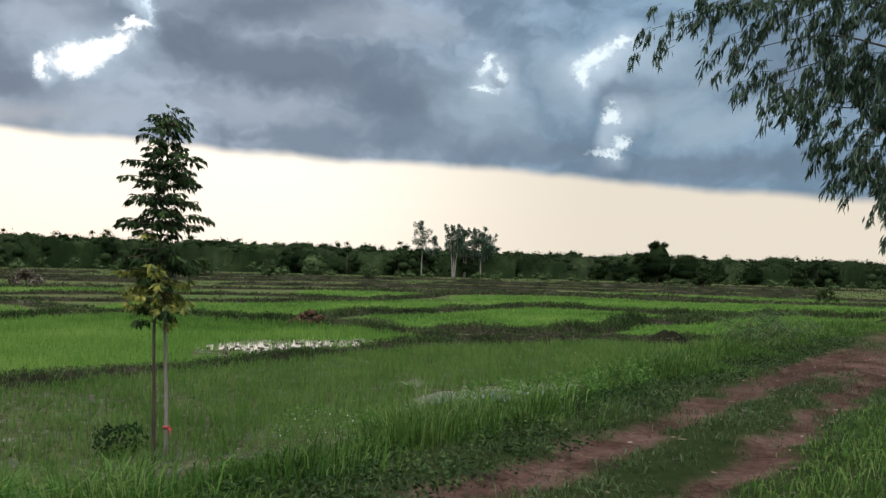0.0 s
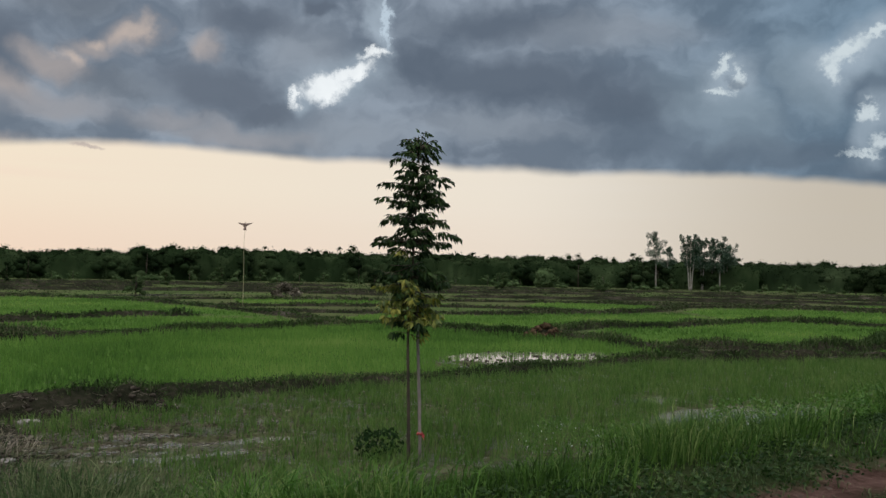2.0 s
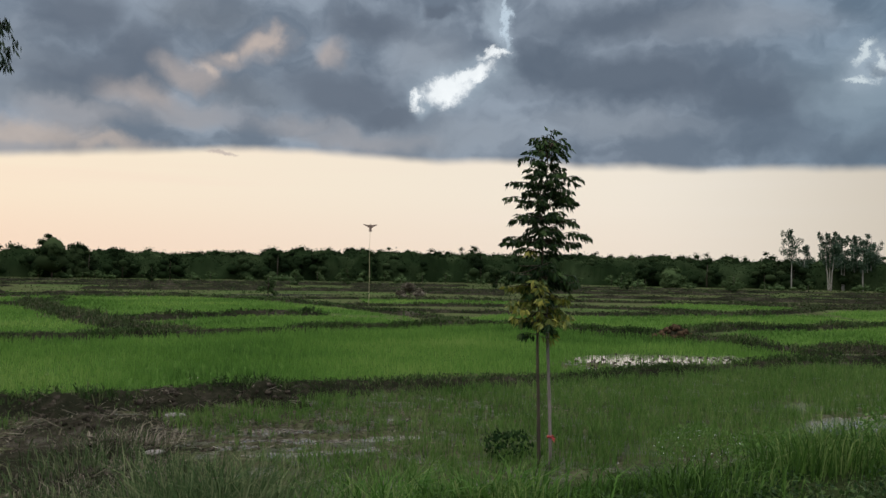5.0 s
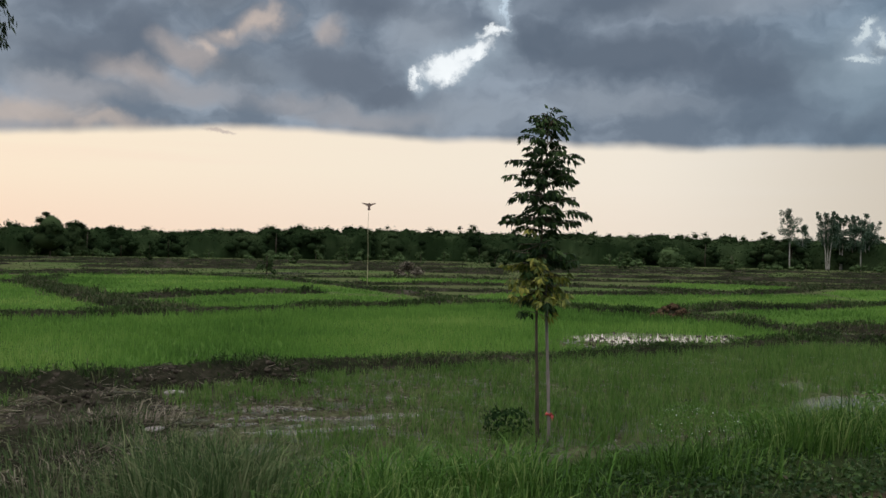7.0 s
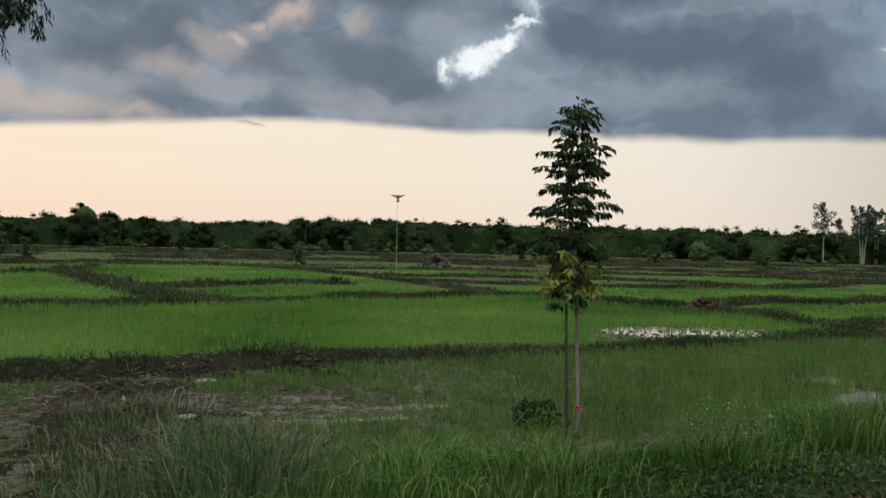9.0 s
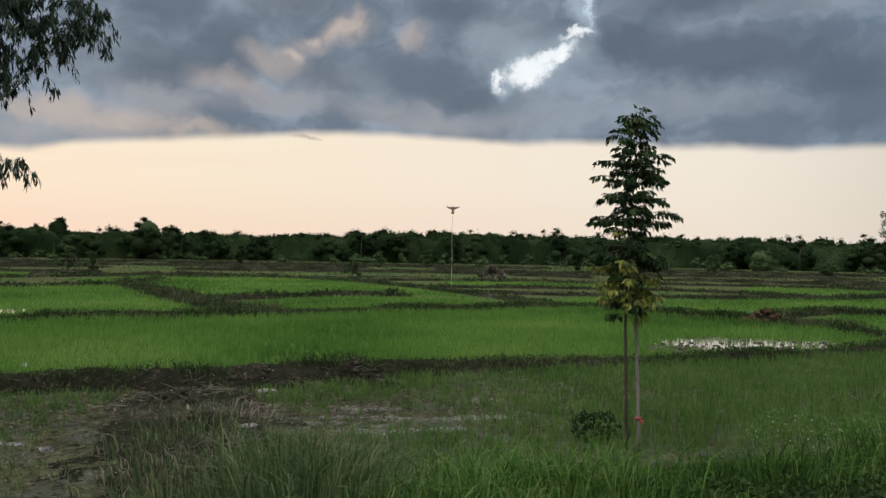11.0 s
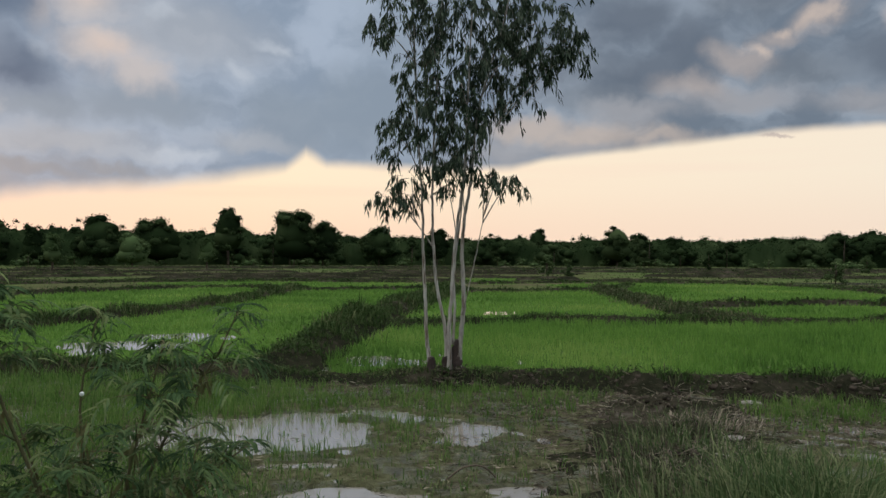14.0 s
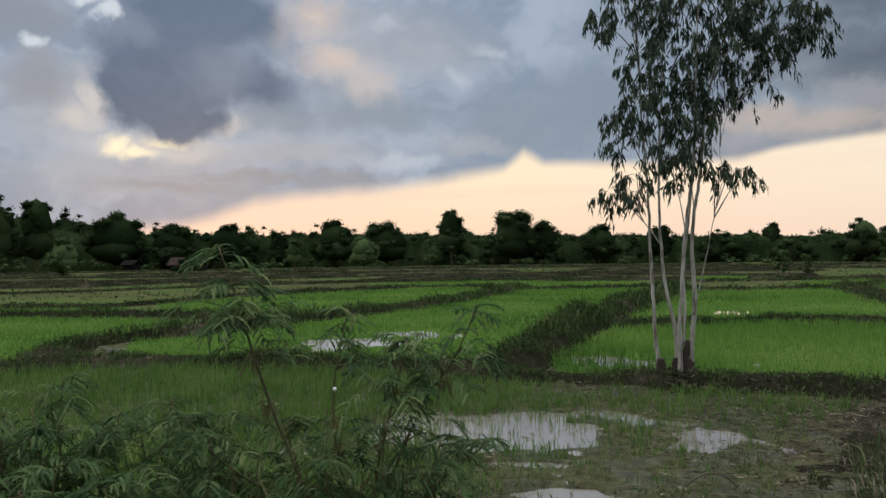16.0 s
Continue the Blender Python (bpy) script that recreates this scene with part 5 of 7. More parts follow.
# ---- mud bank from the track to the long bund ----
def clod_pile(name, at, radius, tall, count, mat, label, size=(0.03, 0.09), straw=0):
    base = root(name, (at[0], at[1], float(ground_z(at[0], at[1]))))
    n = 26
    a, r = np.meshgrid(np.arange(n) * 2 * np.pi / n, np.linspace(0.0, 1.0, 9)[1:])
    x, y = np.cos(a) * r * radius[0], np.sin(a) * r * radius[1]
    z = tall * (1 - smooth01(r, 0.05, 1.0)) * (0.6 + 0.8 * vnoise((x + at[0]) * 4, (y + at[1]) * 4, 7)) - 0.04 * r
    v = np.vstack([np.stack([x, y, z], -1).reshape(-1, 3), [[0, 0, tall]]])
    q = [(i * n + j, i * n + (j + 1) % n, (i + 1) * n + (j + 1) % n, (i + 1) * n + j) for i in range(7) for j in range(n)]
    t = [(len(v) - 1, j, (j + 1) % n) for j in range(n)]
    part("mound_body", build("mound_body", v, np.array(q)[:, ::-1], t), M["bund"], base, smooth=True)
    h = Heap()
    box = np.array([(x, y, z) for z in (-1, 1) for y in (-1, 1) for x in (-1, 1)], float)
    faces = [(0, 2, 3, 1), (4, 5, 7, 6), (0, 1, 5, 4), (2, 6, 7, 3), (0, 4, 6, 2), (1, 3, 7, 5)]
    for _ in range(count):
        rr, aa = math.sqrt(rng.random()), rng.random() * 6.28
        px, py = math.cos(aa) * rr * radius[0] * 0.95, math.sin(aa) * rr * radius[1] * 0.95
        pz = tall * (1 - float(smooth01(np.array(rr), 0.05, 1.0))) * 0.95
        m3 = np.array(Euler(rng.uniform(-0.8, 0.8, 3) + [0, 0, rng.random() * 6]).to_matrix())
        s = rng.uniform(*size) * np.array([1.0, rng.uniform(0.6, 1.0), rng.uniform(0.4, 0.8)]) * 0.5
        h.add((box * (1 + rng.uniform(-0.35, 0.2, (8, 3))) * s) @ m3.T + [px, py, pz], faces)
    part("rubble", h.mesh("rubble"), M[mat], base)["kind"] = "stuff"
    if straw:
        p = np.zeros((straw, 3))
        rr, aa = np.sqrt(rng.random(straw)), rng.random(straw) * 6.28
        p[:, 0], p[:, 1] = np.cos(aa) * rr * radius[0], np.sin(aa) * rr * radius[1]
        p[:, 2] = tall * (1 - smooth01(rr, 0.05, 1.0)) + 0.02
        th = rng.random(straw) * 6.28
        v, q, t = leaves(p, np.stack([np.cos(th), np.sin(th), rng.uniform(-0.3, 0.5, straw)], -1), rng.uniform(0.08, 0.3, straw), rng.uniform(0.006, 0.014, straw))
        part("straw", build("straw", v, q, t), M["dry"], base)["kind"] = "stuff"
    return tagged(base, label, "earth mound", "earth mounds on the bunds")


for x, y, ra, rb, h, c, st in [(-7.9, 10.6, 0.85, 0.5, 0.32, 90, 120), (-8.9, 9.6, 1.1, 0.6, 0.30, 110, 160), (-9.9, 8.5, 0.9, 0.6, 0.26, 90, 120), (-8.6, 7.8, 0.9, 0.7, 0.18, 70, 140), (-7.4, 7.0, 0.7, 0.5, 0.12, 50, 160),
                               (-6.3, 6.0, 0.7, 0.5, 0.13, 40, 150), (-5.3, 5.2, 0.8, 0.5, 0.16, 40, 80), (-11.3, 7.3, 0.8, 0.5, 0.2, 60, 80), (2.9, 23.1, 1.3, 0.6, 0.30, 110, 60), (1.2, 22.5, 1.1, 0.6, 0.3, 80, 40)]:
    clod_pile("earth_mound", (x, y), (ra, rb), h, c, "clod", "dug-up dark earth heap with clods and straw", straw=st)
clod_pile("earth_mound", (6.4, 23.6), (1.1, 0.8), 0.36, 160, "clod", "rounded dark mound of earth at the paddy corner", straw=40)
clod_pile("earth_mound", (7.6, 33.0), (1.4, 0.8), 0.36, 120, "redclod", "reddish dug earth heap on a bund")
clod_pile("brick_rubble_heap", (-4.4, 28.0), (0.85, 0.55), 0.42, 150, "redclod", "heap of reddish rubble on a bund", (0.10, 0.20))
clod_pile("earth_mound", (-12.05, 6.45), (0.95, 0.75), 0.24, 120, "clod", "dark littered earth round the eucalyptus foot", straw=160)


def wet_clods():
    """Broken clods that stand out of the bright water along the long bund."""
    h = Heap()
    box = np.array([(x, y, z) for z in (-1, 1) for y in (-1, 1) for x in (-1, 1)], float)
    faces = [(0, 2, 3, 1), (4, 5, 7, 6), (0, 1, 5, 4), (2, 6, 7, 3), (0, 4, 6, 2), (1, 3, 7, 5)]
    for _ in range(230):
        a, b = rng.normal(0, 1.9), rng.normal(0, 0.8)
        x, y = -3.3 + 0.616 * a - 0.788 * b, 20.8 + 0.788 * a + 0.616 * b
        m3 = np.array(Euler(rng.uniform(-0.5, 0.5, 3) + [0, 0, rng.random() * 6]).to_matrix())
        size = rng.uniform(0.03, 0.10) * np.array([1.0, rng.uniform(0.5, 1.0), rng.uniform(0.25, 0.55)]) * 0.5
        h.add((box * (1 + rng.uniform(-0.35, 0.2, (8, 3))) * size) @ m3.T + [x, y, max(0.0, float(ground_z(x, y)))], faces)
    tagged(part("wet_clods", h.mesh("wet_clods"), M["clod"]), "dark wet clods breaking the bright paddy water", "clods", kind="stuff")


wet_clods()


def mud_slab(at, size, turn):
    bm = bmesh.new()
    bmesh.ops.create_icosphere(bm, subdivisions=2, radius=0.5)
    for v in bm.verts:
        k = noise.noise(v.co * 3 + Vector((at[0], at[1], 0))) * 0.25 + 1
        v.co = Vector((v.co.x * size[0] * k, v.co.y * size[1] * k, v.co.z * size[2]))
    me = bpy.data.meshes.new("mud_slab")
    bm.to_mesh(me)
    bm.free()
    ob = part("mud_slab", me, M["palestone"])
    ob.location, ob.rotation_euler = (at[0], at[1], float(ground_z(*at)) + size[2] * 0.25), (0, 0, turn)
    tagged(ob, "pale dried slab of mud lying by the bund", "mud slab")


mud_slab((-8.3, 9.0), (0.32, 0.2, 0.10), 0.5)
mud_slab((-6.35, 6.3), (0.34, 0.25, 0.07), 0.2)
mud_slab((-6.9, 7.1), (0.25, 0.16, 0.06), 1.1)
mud_slab((-5.2, 5.9), (0.25, 0.2, 0.06), 2.0)


# ---- sapling with its stake ----
def sapling():
    at = np.array([-2.90, 8.60, float(ground_z(-2.90, 8.60)) - 0.02])
    e = root("sapling_tree", at)
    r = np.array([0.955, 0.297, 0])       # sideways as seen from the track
    way = [(-0.02, 0, 0), (-0.04, 0.02, 0.8), (-0.055, 0.0, 1.45), (-0.02, 0.02, 2.2), (0.01, 0.0, 2.95), (0.04, 0.0, 3.56)]
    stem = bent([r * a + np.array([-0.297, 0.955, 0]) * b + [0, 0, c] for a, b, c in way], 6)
    hh = stem[:, 2] / 3.56
    part("trunk", build("trunk", *tube(stem, 0.019 * (1 - hh) + 0.004, 8, 0.15)), M["bark"], e, smooth=True)
    twigs, dark_l, yellow_l = Heap(), Heap(), Heap()

    def bough(z0, ang, length, rise, yellow, size):
        """A level side branch with pairs of leaves hanging under it."""
        i = np.argmin(np.abs(stem[:, 2] - z0))
        d = np.array([math.cos(ang), math.sin(ang), 0])
        p0 = stem[i]
        path = bent([p0, p0 + d * length * 0.4 + [0, 0, rise * 0.7], p0 + d * length * 0.78 + [0, 0, rise], p0 + d * length + [0, 0, rise * 0.7]], 4)
        twigs.add(*tube(path, np.linspace(0.006, 0.002, len(path)), 5))
        n = max(4, int(length / 0.030))
        f = np.repeat(np.linspace(0.22, 1.0, n), 2) + rng.normal(0, 0.02, 2 * n)
        idx = np.clip(f, 0, 1) * (len(path) - 1)
        j = np.minimum(idx.astype(int), len(path) - 2)
        p = path[j] + (path[j + 1] - path[j]) * (idx - j)[:, None] + rng.normal(0, 0.006, (2 * n, 3))
        side_ = np.tile([-1, 1], n)[:, None] * np.array([-d[1], d[0], 0])
        al = d * rng.uniform(0.1, 0.7, (2 * n, 1)) + side_ * rng.uniform(0.25, 0.8, (2 * n, 1)) + np.array([0, 0, -1]) * rng.uniform(0.15, 1.5, (2 * n, 1))
        keep = rng.random(2 * n) < 0.9
        (yellow_l if yellow else dark_l).add(*leaves(p[keep], al[keep], size * rng.uniform(0.7, 1.2, keep.sum()), size * 0.40, 0.25))

    tiers = [(3.60, 0.13, 7, 0.09), (3.53, 0.20, 8, 0.09), (3.45, 0.25, 8, 0.08), (3.36, 0.29, 8, 0.07), (3.27, 0.30, 9, 0.05), (3.20, 0.25, 8, 0.02), (3.12, 0.45, 8, 0.05), (3.05, 0.26, 9, 0.03), (2.98, 0.22, 7, 0.02), (2.90, 0.47, 9, 0.05),
             (2.84, 0.32, 8, 0.02), (2.77, 0.22, 8, 0.0), (2.69, 0.50, 9, 0.04), (2.63, 0.30, 8, 0.0), (2.56, 0.22, 7, 0.0), (2.46, 0.54, 10, 0.03), (2.40, 0.38, 9, 0.0), (2.33, 0.25, 7, 0.0)]
    for z0, length, count, rise in tiers:
        z0, length = 2.30 + (z0 - 2.30) * 0.93, length * 0.93
        a0 = rng.random() * 6.28
        for q in range(count):
            bough(z0 + rng.normal(0, 0.03), a0 + q * 6.28 / count + rng.normal(0, 0.3), length * rng.choice([0.5, 0.7, 0.85, 1.0, 1.12]), rise + rng.normal(0.01, 0.035), False, 0.088)
    dark_l.add(*leaves(stem[-1] + rng.normal(0, 0.03, (18, 3)) + [0, 0, 0.02], rng.normal(0, 1, (18, 3)) + [0, 0, -0.2], 0.08, 0.032, 0.25))
    for z0, length, count, yel in [(2.24, 0.34, 6, 0.35), (2.16, 0.42, 7, 0.1), (2.08, 0.46, 8, 0.1), (2.00, 0.44, 8, 0.25), (1.92, 0.42, 9, 0.7), (1.85, 0.36, 9, 0.9), (1.78, 0.40, 9, 0.95), (1.70, 0.42, 8, 0.85), (1.60, 0.38, 6, 0.6), (1.50, 0.34, 5, 0.7)]:
        a0 = rng.random() * 6.28
        for q in range(count):
            bough(z0 + rng.normal(0, 0.04), a0 + q * 6.28 / count + rng.normal(0, 0.3), length * rng.uniform(0.45, 1.1), rng.uniform(-0.10, 0.05), rng.random() < yel, 0.105)
    part("fine_branching", twigs.mesh("fine_branching"), M["bark"], e)["kind"] = "stuff"
    part("crown", dark_l.mesh("crown"), M["sap_leaf"], e, "dark green drooping leaves in tiers")
    part("lower_leaves", yellow_l.mesh("lower_leaves"), M["sap_yellow"], e, "yellowing lower leaves")
    tagged(e, "slender young tree with tiered dark leaves and yellowing lower leaves", "sapling")
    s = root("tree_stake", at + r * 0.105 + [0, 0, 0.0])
    way = bent([(0, 0, -0.03), (-0.02, 0.0, 0.6), (-0.05, 0.01, 1.2), (-0.075, 0.0, 1.80)], 5) 
    part("pole", build("pole", *tube(way, np.linspace(0.020, 0.016, len(way)), 8, 0.12)), M["stake"], s, smooth=True)
    ring = [(math.cos(a) * 0.025, math.sin(a) * 0.025, 0.36 + 0.01 * math.sin(3 * a)) for a in np.linspace(0, 6.28, 14)]
    ribbon = Heap()
    ribbon.add(*tube(np.array(ring) + [-0.012, 0, 0], 0.012, 5))
    ribbon.add(*leaves(np.array([[0.02, -0.03, 0.36]] * 5) + rng.normal(0, 0.012, (5, 3)), rng.normal(0, 0.5, (5, 3)) + [0.5, -0.2, -0.5], 0.07, 0.024))
    part("ribbon", ribbon.mesh("ribbon"), M["red"], s, "red cloth strip tied round the stake")
    tagged(s, "weathered wooden stake tied beside the sapling", "stake")


sapling()


def leafy_bush(name, at, radius, count, leaf, mat, label, category="bush", stems=7):
    z = float(ground_z(at[0], at[1]))
    e = root(name, (at[0], at[1], z - 0.02))
    for _ in range(stems):
        tip = ball_points(1, (0, 0, radius[2] * 1.0), (radius[0] * 0.8, radius[1] * 0.8, radius[2] * 0.8))[0]
        path = bent([(0, 0, 0), tip * [0.4, 0.4, 0.6], tip], 4)
        part("stem", build("stem", *tube(path, np.linspace(0.012, 0.003, len(path)) * radius[2] * 1.6, 5)), M["twig"], e)
    p = ball_points(count, (0, 0, radius[2]), radius, 0.35)
    k = vnoise(p[:, 0] * 5 / radius[0], p[:, 2] * 5 / radius[2], int(abs(at[0] * 31 + at[1] * 17)) % 97) > 0.36
    p = p[k]
    p[:, 2] = np.maximum(p[:, 2], 0.04)
    v = leaves(p, rng.normal(0, 1, (len(p), 3)) + [0, 0, -0.2], leaf * rng.uniform(0.7, 1.3, len(p)), leaf * 0.5, 0.2)
    part("foliage", build("foliage", *v), M[mat], e)
    return tagged(e, label, category)


leafy_bush("small_bush", (-3.33, 8.75), (0.30, 0.30, 0.18), 400, 0.065, "bush_leaf", "small dark green bush at the foot of the sapling")
leafy_bush("weed_clump", (0.75, 10.6), (0.55, 0.4, 0.26), 900, 0.055, "weed", "leafy bright green weeds on the bank", "weeds")
leafy_bush("weed_clump", (1.9, 11.6), (0.5, 0.4, 0.22), 700, 0.055, "weed", "leafy bright green weeds on the bank", "weeds")
leafy_bush("weed_clump", (0.2, 9.4), (0.4, 0.35, 0.18), 500, 0.05, "weed", "leafy bright green weeds on the bank", "weeds")

for x, y, w in [(-0.55, 9.0, 0.5), (1.35, 11.0, 0.5), (2.7, 12.7, 0.6), (3.5, 13.8, 0.5)]:
    leafy_bush("weed_clump", (x, y), (w, w * 0.8, 0.22), 700, 0.055, "weed", "leafy bright green weeds on the bank", "weeds")


def flowering_weed(at):
    e = leafy_bush("flowering_weed", at, (0.46, 0.36, 0.30), 2000, 0.026, "weed", "bushy pale green weed dotted with tiny white flowers", "weeds", 14)
    p = ball_points(60, (0, 0, 0.36), (0.45, 0.38, 0.16), 0.5)
    part("blossoms", build("blossoms", *leaves(p, rng.normal(0, 1, p.shape), 0.016, 0.016)), M["blossom"], e, "tiny white flowers")["kind"] = "stuff"


flowering_weed((-1.25, 8.4))


# ---- feathery shrubs on the bank ----
def feather_leaf(h, p, d, size, droop):
    """A twice-divided leaf: a stalk with pairs of hanging feathers."""
    d = unit(d[None])[0]
    side_ = unit(np.cross(d, [0, 0, 1.0])[None])[0]
    n = 5
    f = np.linspace(0.28, 1.0, n)
    mid_ = p + d * size * f[:, None] + np.array([0, 0, -1.0]) * (droop * size * f ** 2)[:, None]
    base = np.repeat(mid_, 2, 0)
    sg = np.tile([1, -1], n)[:, None]
    al = unit(side_ * sg * 0.8 + d * 0.75 + np.array([0, 0, -1.0]) * rng.uniform(0.05, 0.5, (2 * n, 1)) + rng.normal(0, 0.10, (2 * n, 3)))
    ln = size * rng.uniform(0.62, 0.90, (2 * n, 1))
    w = 0.0074 * rng.uniform(0.8, 1.2, (2 * n, 1))
    s2 = unit(np.cross(al, [0, 0, 1.0]) + rng.normal(0, 0.35, (2 * n, 3)))
    low = np.array([0, 0, -1.0])
    # leaflets stand out along the rib, so its edge is toothed
    rows = [base + al * ln * (0.95 * g) + low * ln * (0.45 * g * g) for g in np.linspace(0.05, 0.92, 8)]
    wide_ = [0.35, 1.0, 0.55, 1.15, 0.55, 1.05, 0.45, 0.8]
    ring = [q_ + s2 * w * k_ * sd for q_, k_ in zip(rows, wide_) for sd in (-1, 1)] + [base + al * ln * 0.96 + low * ln * 0.55]
    v = np.stack(ring, 1).reshape(-1, 3)
    i = np.arange(2 * n)[:, None] * 17
    h.add(v, np.vstack([i + np.array([[2 * k_, 2 * k_ + 1, 2 * k_ + 3, 2 * k_ + 2]]) for k_ in range(7)]), i + np.array([[14, 15, 16]]))
    axis = np.vstack([p[None], mid_])
    h.add(*tube(axis, np.full(len(axis), 0.0022), 3))
    return mid_


def feather_shrub(stems, leaf_size, per_m, label, pods=0, bloom=None):
    base = np.array([stems[0][0][0], stems[0][0][1], float(ground_z(stems[0][0][0], stems[0][0][1]))])
    e = root("feathery_shrub", base)
    st, lf = Heap(), Heap()
    for way in stems:
        w = np.array(way, float)
        w[0, 2] = float(ground_z(w[0, 0], w[0, 1])) - 0.02
        path = bent(w - base, 8)
        length = np.linalg.norm(np.diff(path, axis=0), axis=1).sum()
        part("stem", build("stem", *tube(path, np.linspace(0.010, 0.003, len(path)), 6)), M["twig"], e, smooth=True)
        k = int(length * per_m)
        for i in range(k):
            f = (0.22 + 0.78 * round(rng.random() * 7) / 7 * rng.uniform(0.95, 1.0)) if i < k - 3 else rng.uniform(0.93, 1.0)
            j = min(int(f * (len(path) - 1)), len(path) - 2)
            p = path[j] + (path[j + 1] - path[j]) * (f * (len(path) - 1) - j)
            a = i * 2.4 + rng.normal(0, 0.4)
            d = np.array([math.cos(a), math.sin(a), rng.uniform(0.1, 0.9)])
            ln = rng.uniform(0.04, 0.22) if f < 0.85 else 0.02
            q = p + unit(d[None])[0] * ln
            st.add(*tube(np.array([p, (p + q) / 2 + [0, 0, 0.01], q]), [0.003, 0.0025, 0.002], 4))
            sz = leaf_size * rng.uniform(0.7, 1.2)
            feather_leaf(lf, q, d, sz, rng.uniform(0.35, 1.0))
        for _ in range(pods):
            j = rng.integers(int(len(path) * 0.35), int(len(path) * 0.75))
            n = 7
            for _ in range(n):
                pod = leaves(path[j] + rng.normal(0, 0.02, (1, 3)), rng.normal(0, 0.25, (1, 3)) + [0, 0, -1], rng.uniform(0.10, 0.17, 1), 0.018, 0.05)
                part("pod", build("pod", *pod), M["pod"], e, "hanging flat brown and green seed pod")
    part("fine_branching", st.mesh("fine_branching"), M["twig"], e)["kind"] = "stuff"
    part("foliage", lf.mesh("foliage"), M["shrub_leaf"], e)
    if bloom is not None:
        bm = bmesh.new()
        bmesh.ops.create_icosphere(bm, subdivisions=2, radius=0.011)
        me = bpy.data.meshes.new("blossom")
        bm.to_mesh(me)
        bm.free()
        part("blossom", me, M["blossom"], e, "round white puff flower").location = np.array(bloom) - base
    tagged(e, label, "shrub", "feathery shrubs on the bank")


feather_shrub([[(-4.46, 0.16, 0.4), (-4.47, 0.06, 1.0), (-4.48, -0.07, 1.37), (-4.48, -0.17, 1.69), (-4.48, -0.21, 1.85), (-4.48, -0.30, 2.12)],
               [(-4.40, 0.14, 0.4), (-4.45, 0.12, 0.8), (-4.42, -0.3, 1.15), (-4.44, -0.45, 1.35)]], 0.125, 27, "tall feathery-leaved shrub with brown seed pods", 3)
feather_shrub([[(-4.76, 0.24, 0.4), (-4.76, 0.28, 0.90), (-4.76, 0.25, 1.36), (-4.75, 0.33, 1.80)], [(-4.72, 0.2, 0.4), (-4.7, 0.1, 0.9), (-4.72, -0.02, 1.3)]], 0.125, 27, "feathery-leaved shrub with a white puff flower", 2, (-4.6, 0.24, 1.42))
feather_shrub([[(-4.64, 0.36, 0.4), (-4.62, 0.54, 1.00), (-4.58, 0.71, 1.37), (-4.55, 0.83, 1.54), (-4.52, 0.95, 1.80)], [(-4.6, 0.44, 0.4), (-4.5, 0.75, 0.95), (-4.45, 1.0, 1.15)], [(-4.5, 0.5, 0.4), (-4.4, 0.62, 0.85), (-4.36, 0.72, 1.2)]], 0.125, 27, "leaning feathery-leaved shrub on the bank", 2)
feather_shrub([[(-4.44, 0.34, 0.4), (-4.44, 0.42, 1.05), (-4.43, 0.48, 1.30), (-4.41, 0.57, 1.66)], [(-4.4, 0.25, 0.4), (-4.35, 0.2, 0.8), (-4.3, 0.15, 1.15)], [(-4.42, 0.4, 0.4), (-4.46, 0.3, 0.75), (-4.5, 0.12, 1.08)]], 0.120, 27, "slim feathery-leaved shrub on the bank", 2)
for x, y, h in [(-4.86, -1.30, 1.36), (-4.9, -1.05, 1.48), (-4.95, -0.80, 1.30), (-4.98, -0.55, 1.34), (-4.99, -0.32, 1.25), (-4.2, -0.95, 1.22), (-4.25, -0.62, 1.18), (-4.3, -0.35, 1.10), (-4.15, -1.25, 1.25), (-4.3, -1.6, 1.3), (-4.9, -1.7, 1.4), (-5.2, -1.3, 1.2)]:
    feather_shrub([[(x + 0.05, y, 0.4), (x, y + 0.05, 0.75), (x - 0.04, y - 0.03, h * 0.8), (x, y, h)], [(x - 0.05, y, 0.4), (x - 0.14, y - 0.1, 0.8), (x - 0.16, y - 0.18, h * 0.9)], [(x, y + 0.05, 0.4), (x + 0.1, y + 0.15, 0.7), (x + 0.14, y + 0.2, h * 0.85)]],
                  0.125, 26, "low dense feathery shrub on the bank", 0)
for x, y, h in [(6.6, 18.0, 1.25), (7.6, 19.2, 1.0), (8.9, 21.6, 1.15)]:
    feather_shrub([[(x, y, 0.4), (x + 0.05, y, 0.8), (x + 0.15, y + 0.1, h)], [(x, y, 0.4), (x - 0.25, y + 0.1, 0.8), (x - 0.5, y + 0.2, h * 0.9)], [(x, y, 0.4), (x + 0.3, y - 0.1, 0.7), (x + 0.6, y - 0.1, h * 0.8)]], 0.26, 24, "small feathery shrub beside the track", 0)
dry = root("dead_stem", (-6.95, 3.75, 0.0))
part("stem", build("stem", *tube(bent([(-0.15, -0.2, -0.02), (-0.05, -0.05, 0.12), (0.06, 0.1, 0.13), (0.14, 0.24, -0.02)], 6), 0.008, 6)), M["bark"], dry)
tagged(dry, "bare arched dead stem lying in the shallow mud", "stem")


# ---- large eucalyptus ----
EU, EV = np.array([0.478, 0.878, 0]), np.array([-0.878, 0.478, 0])


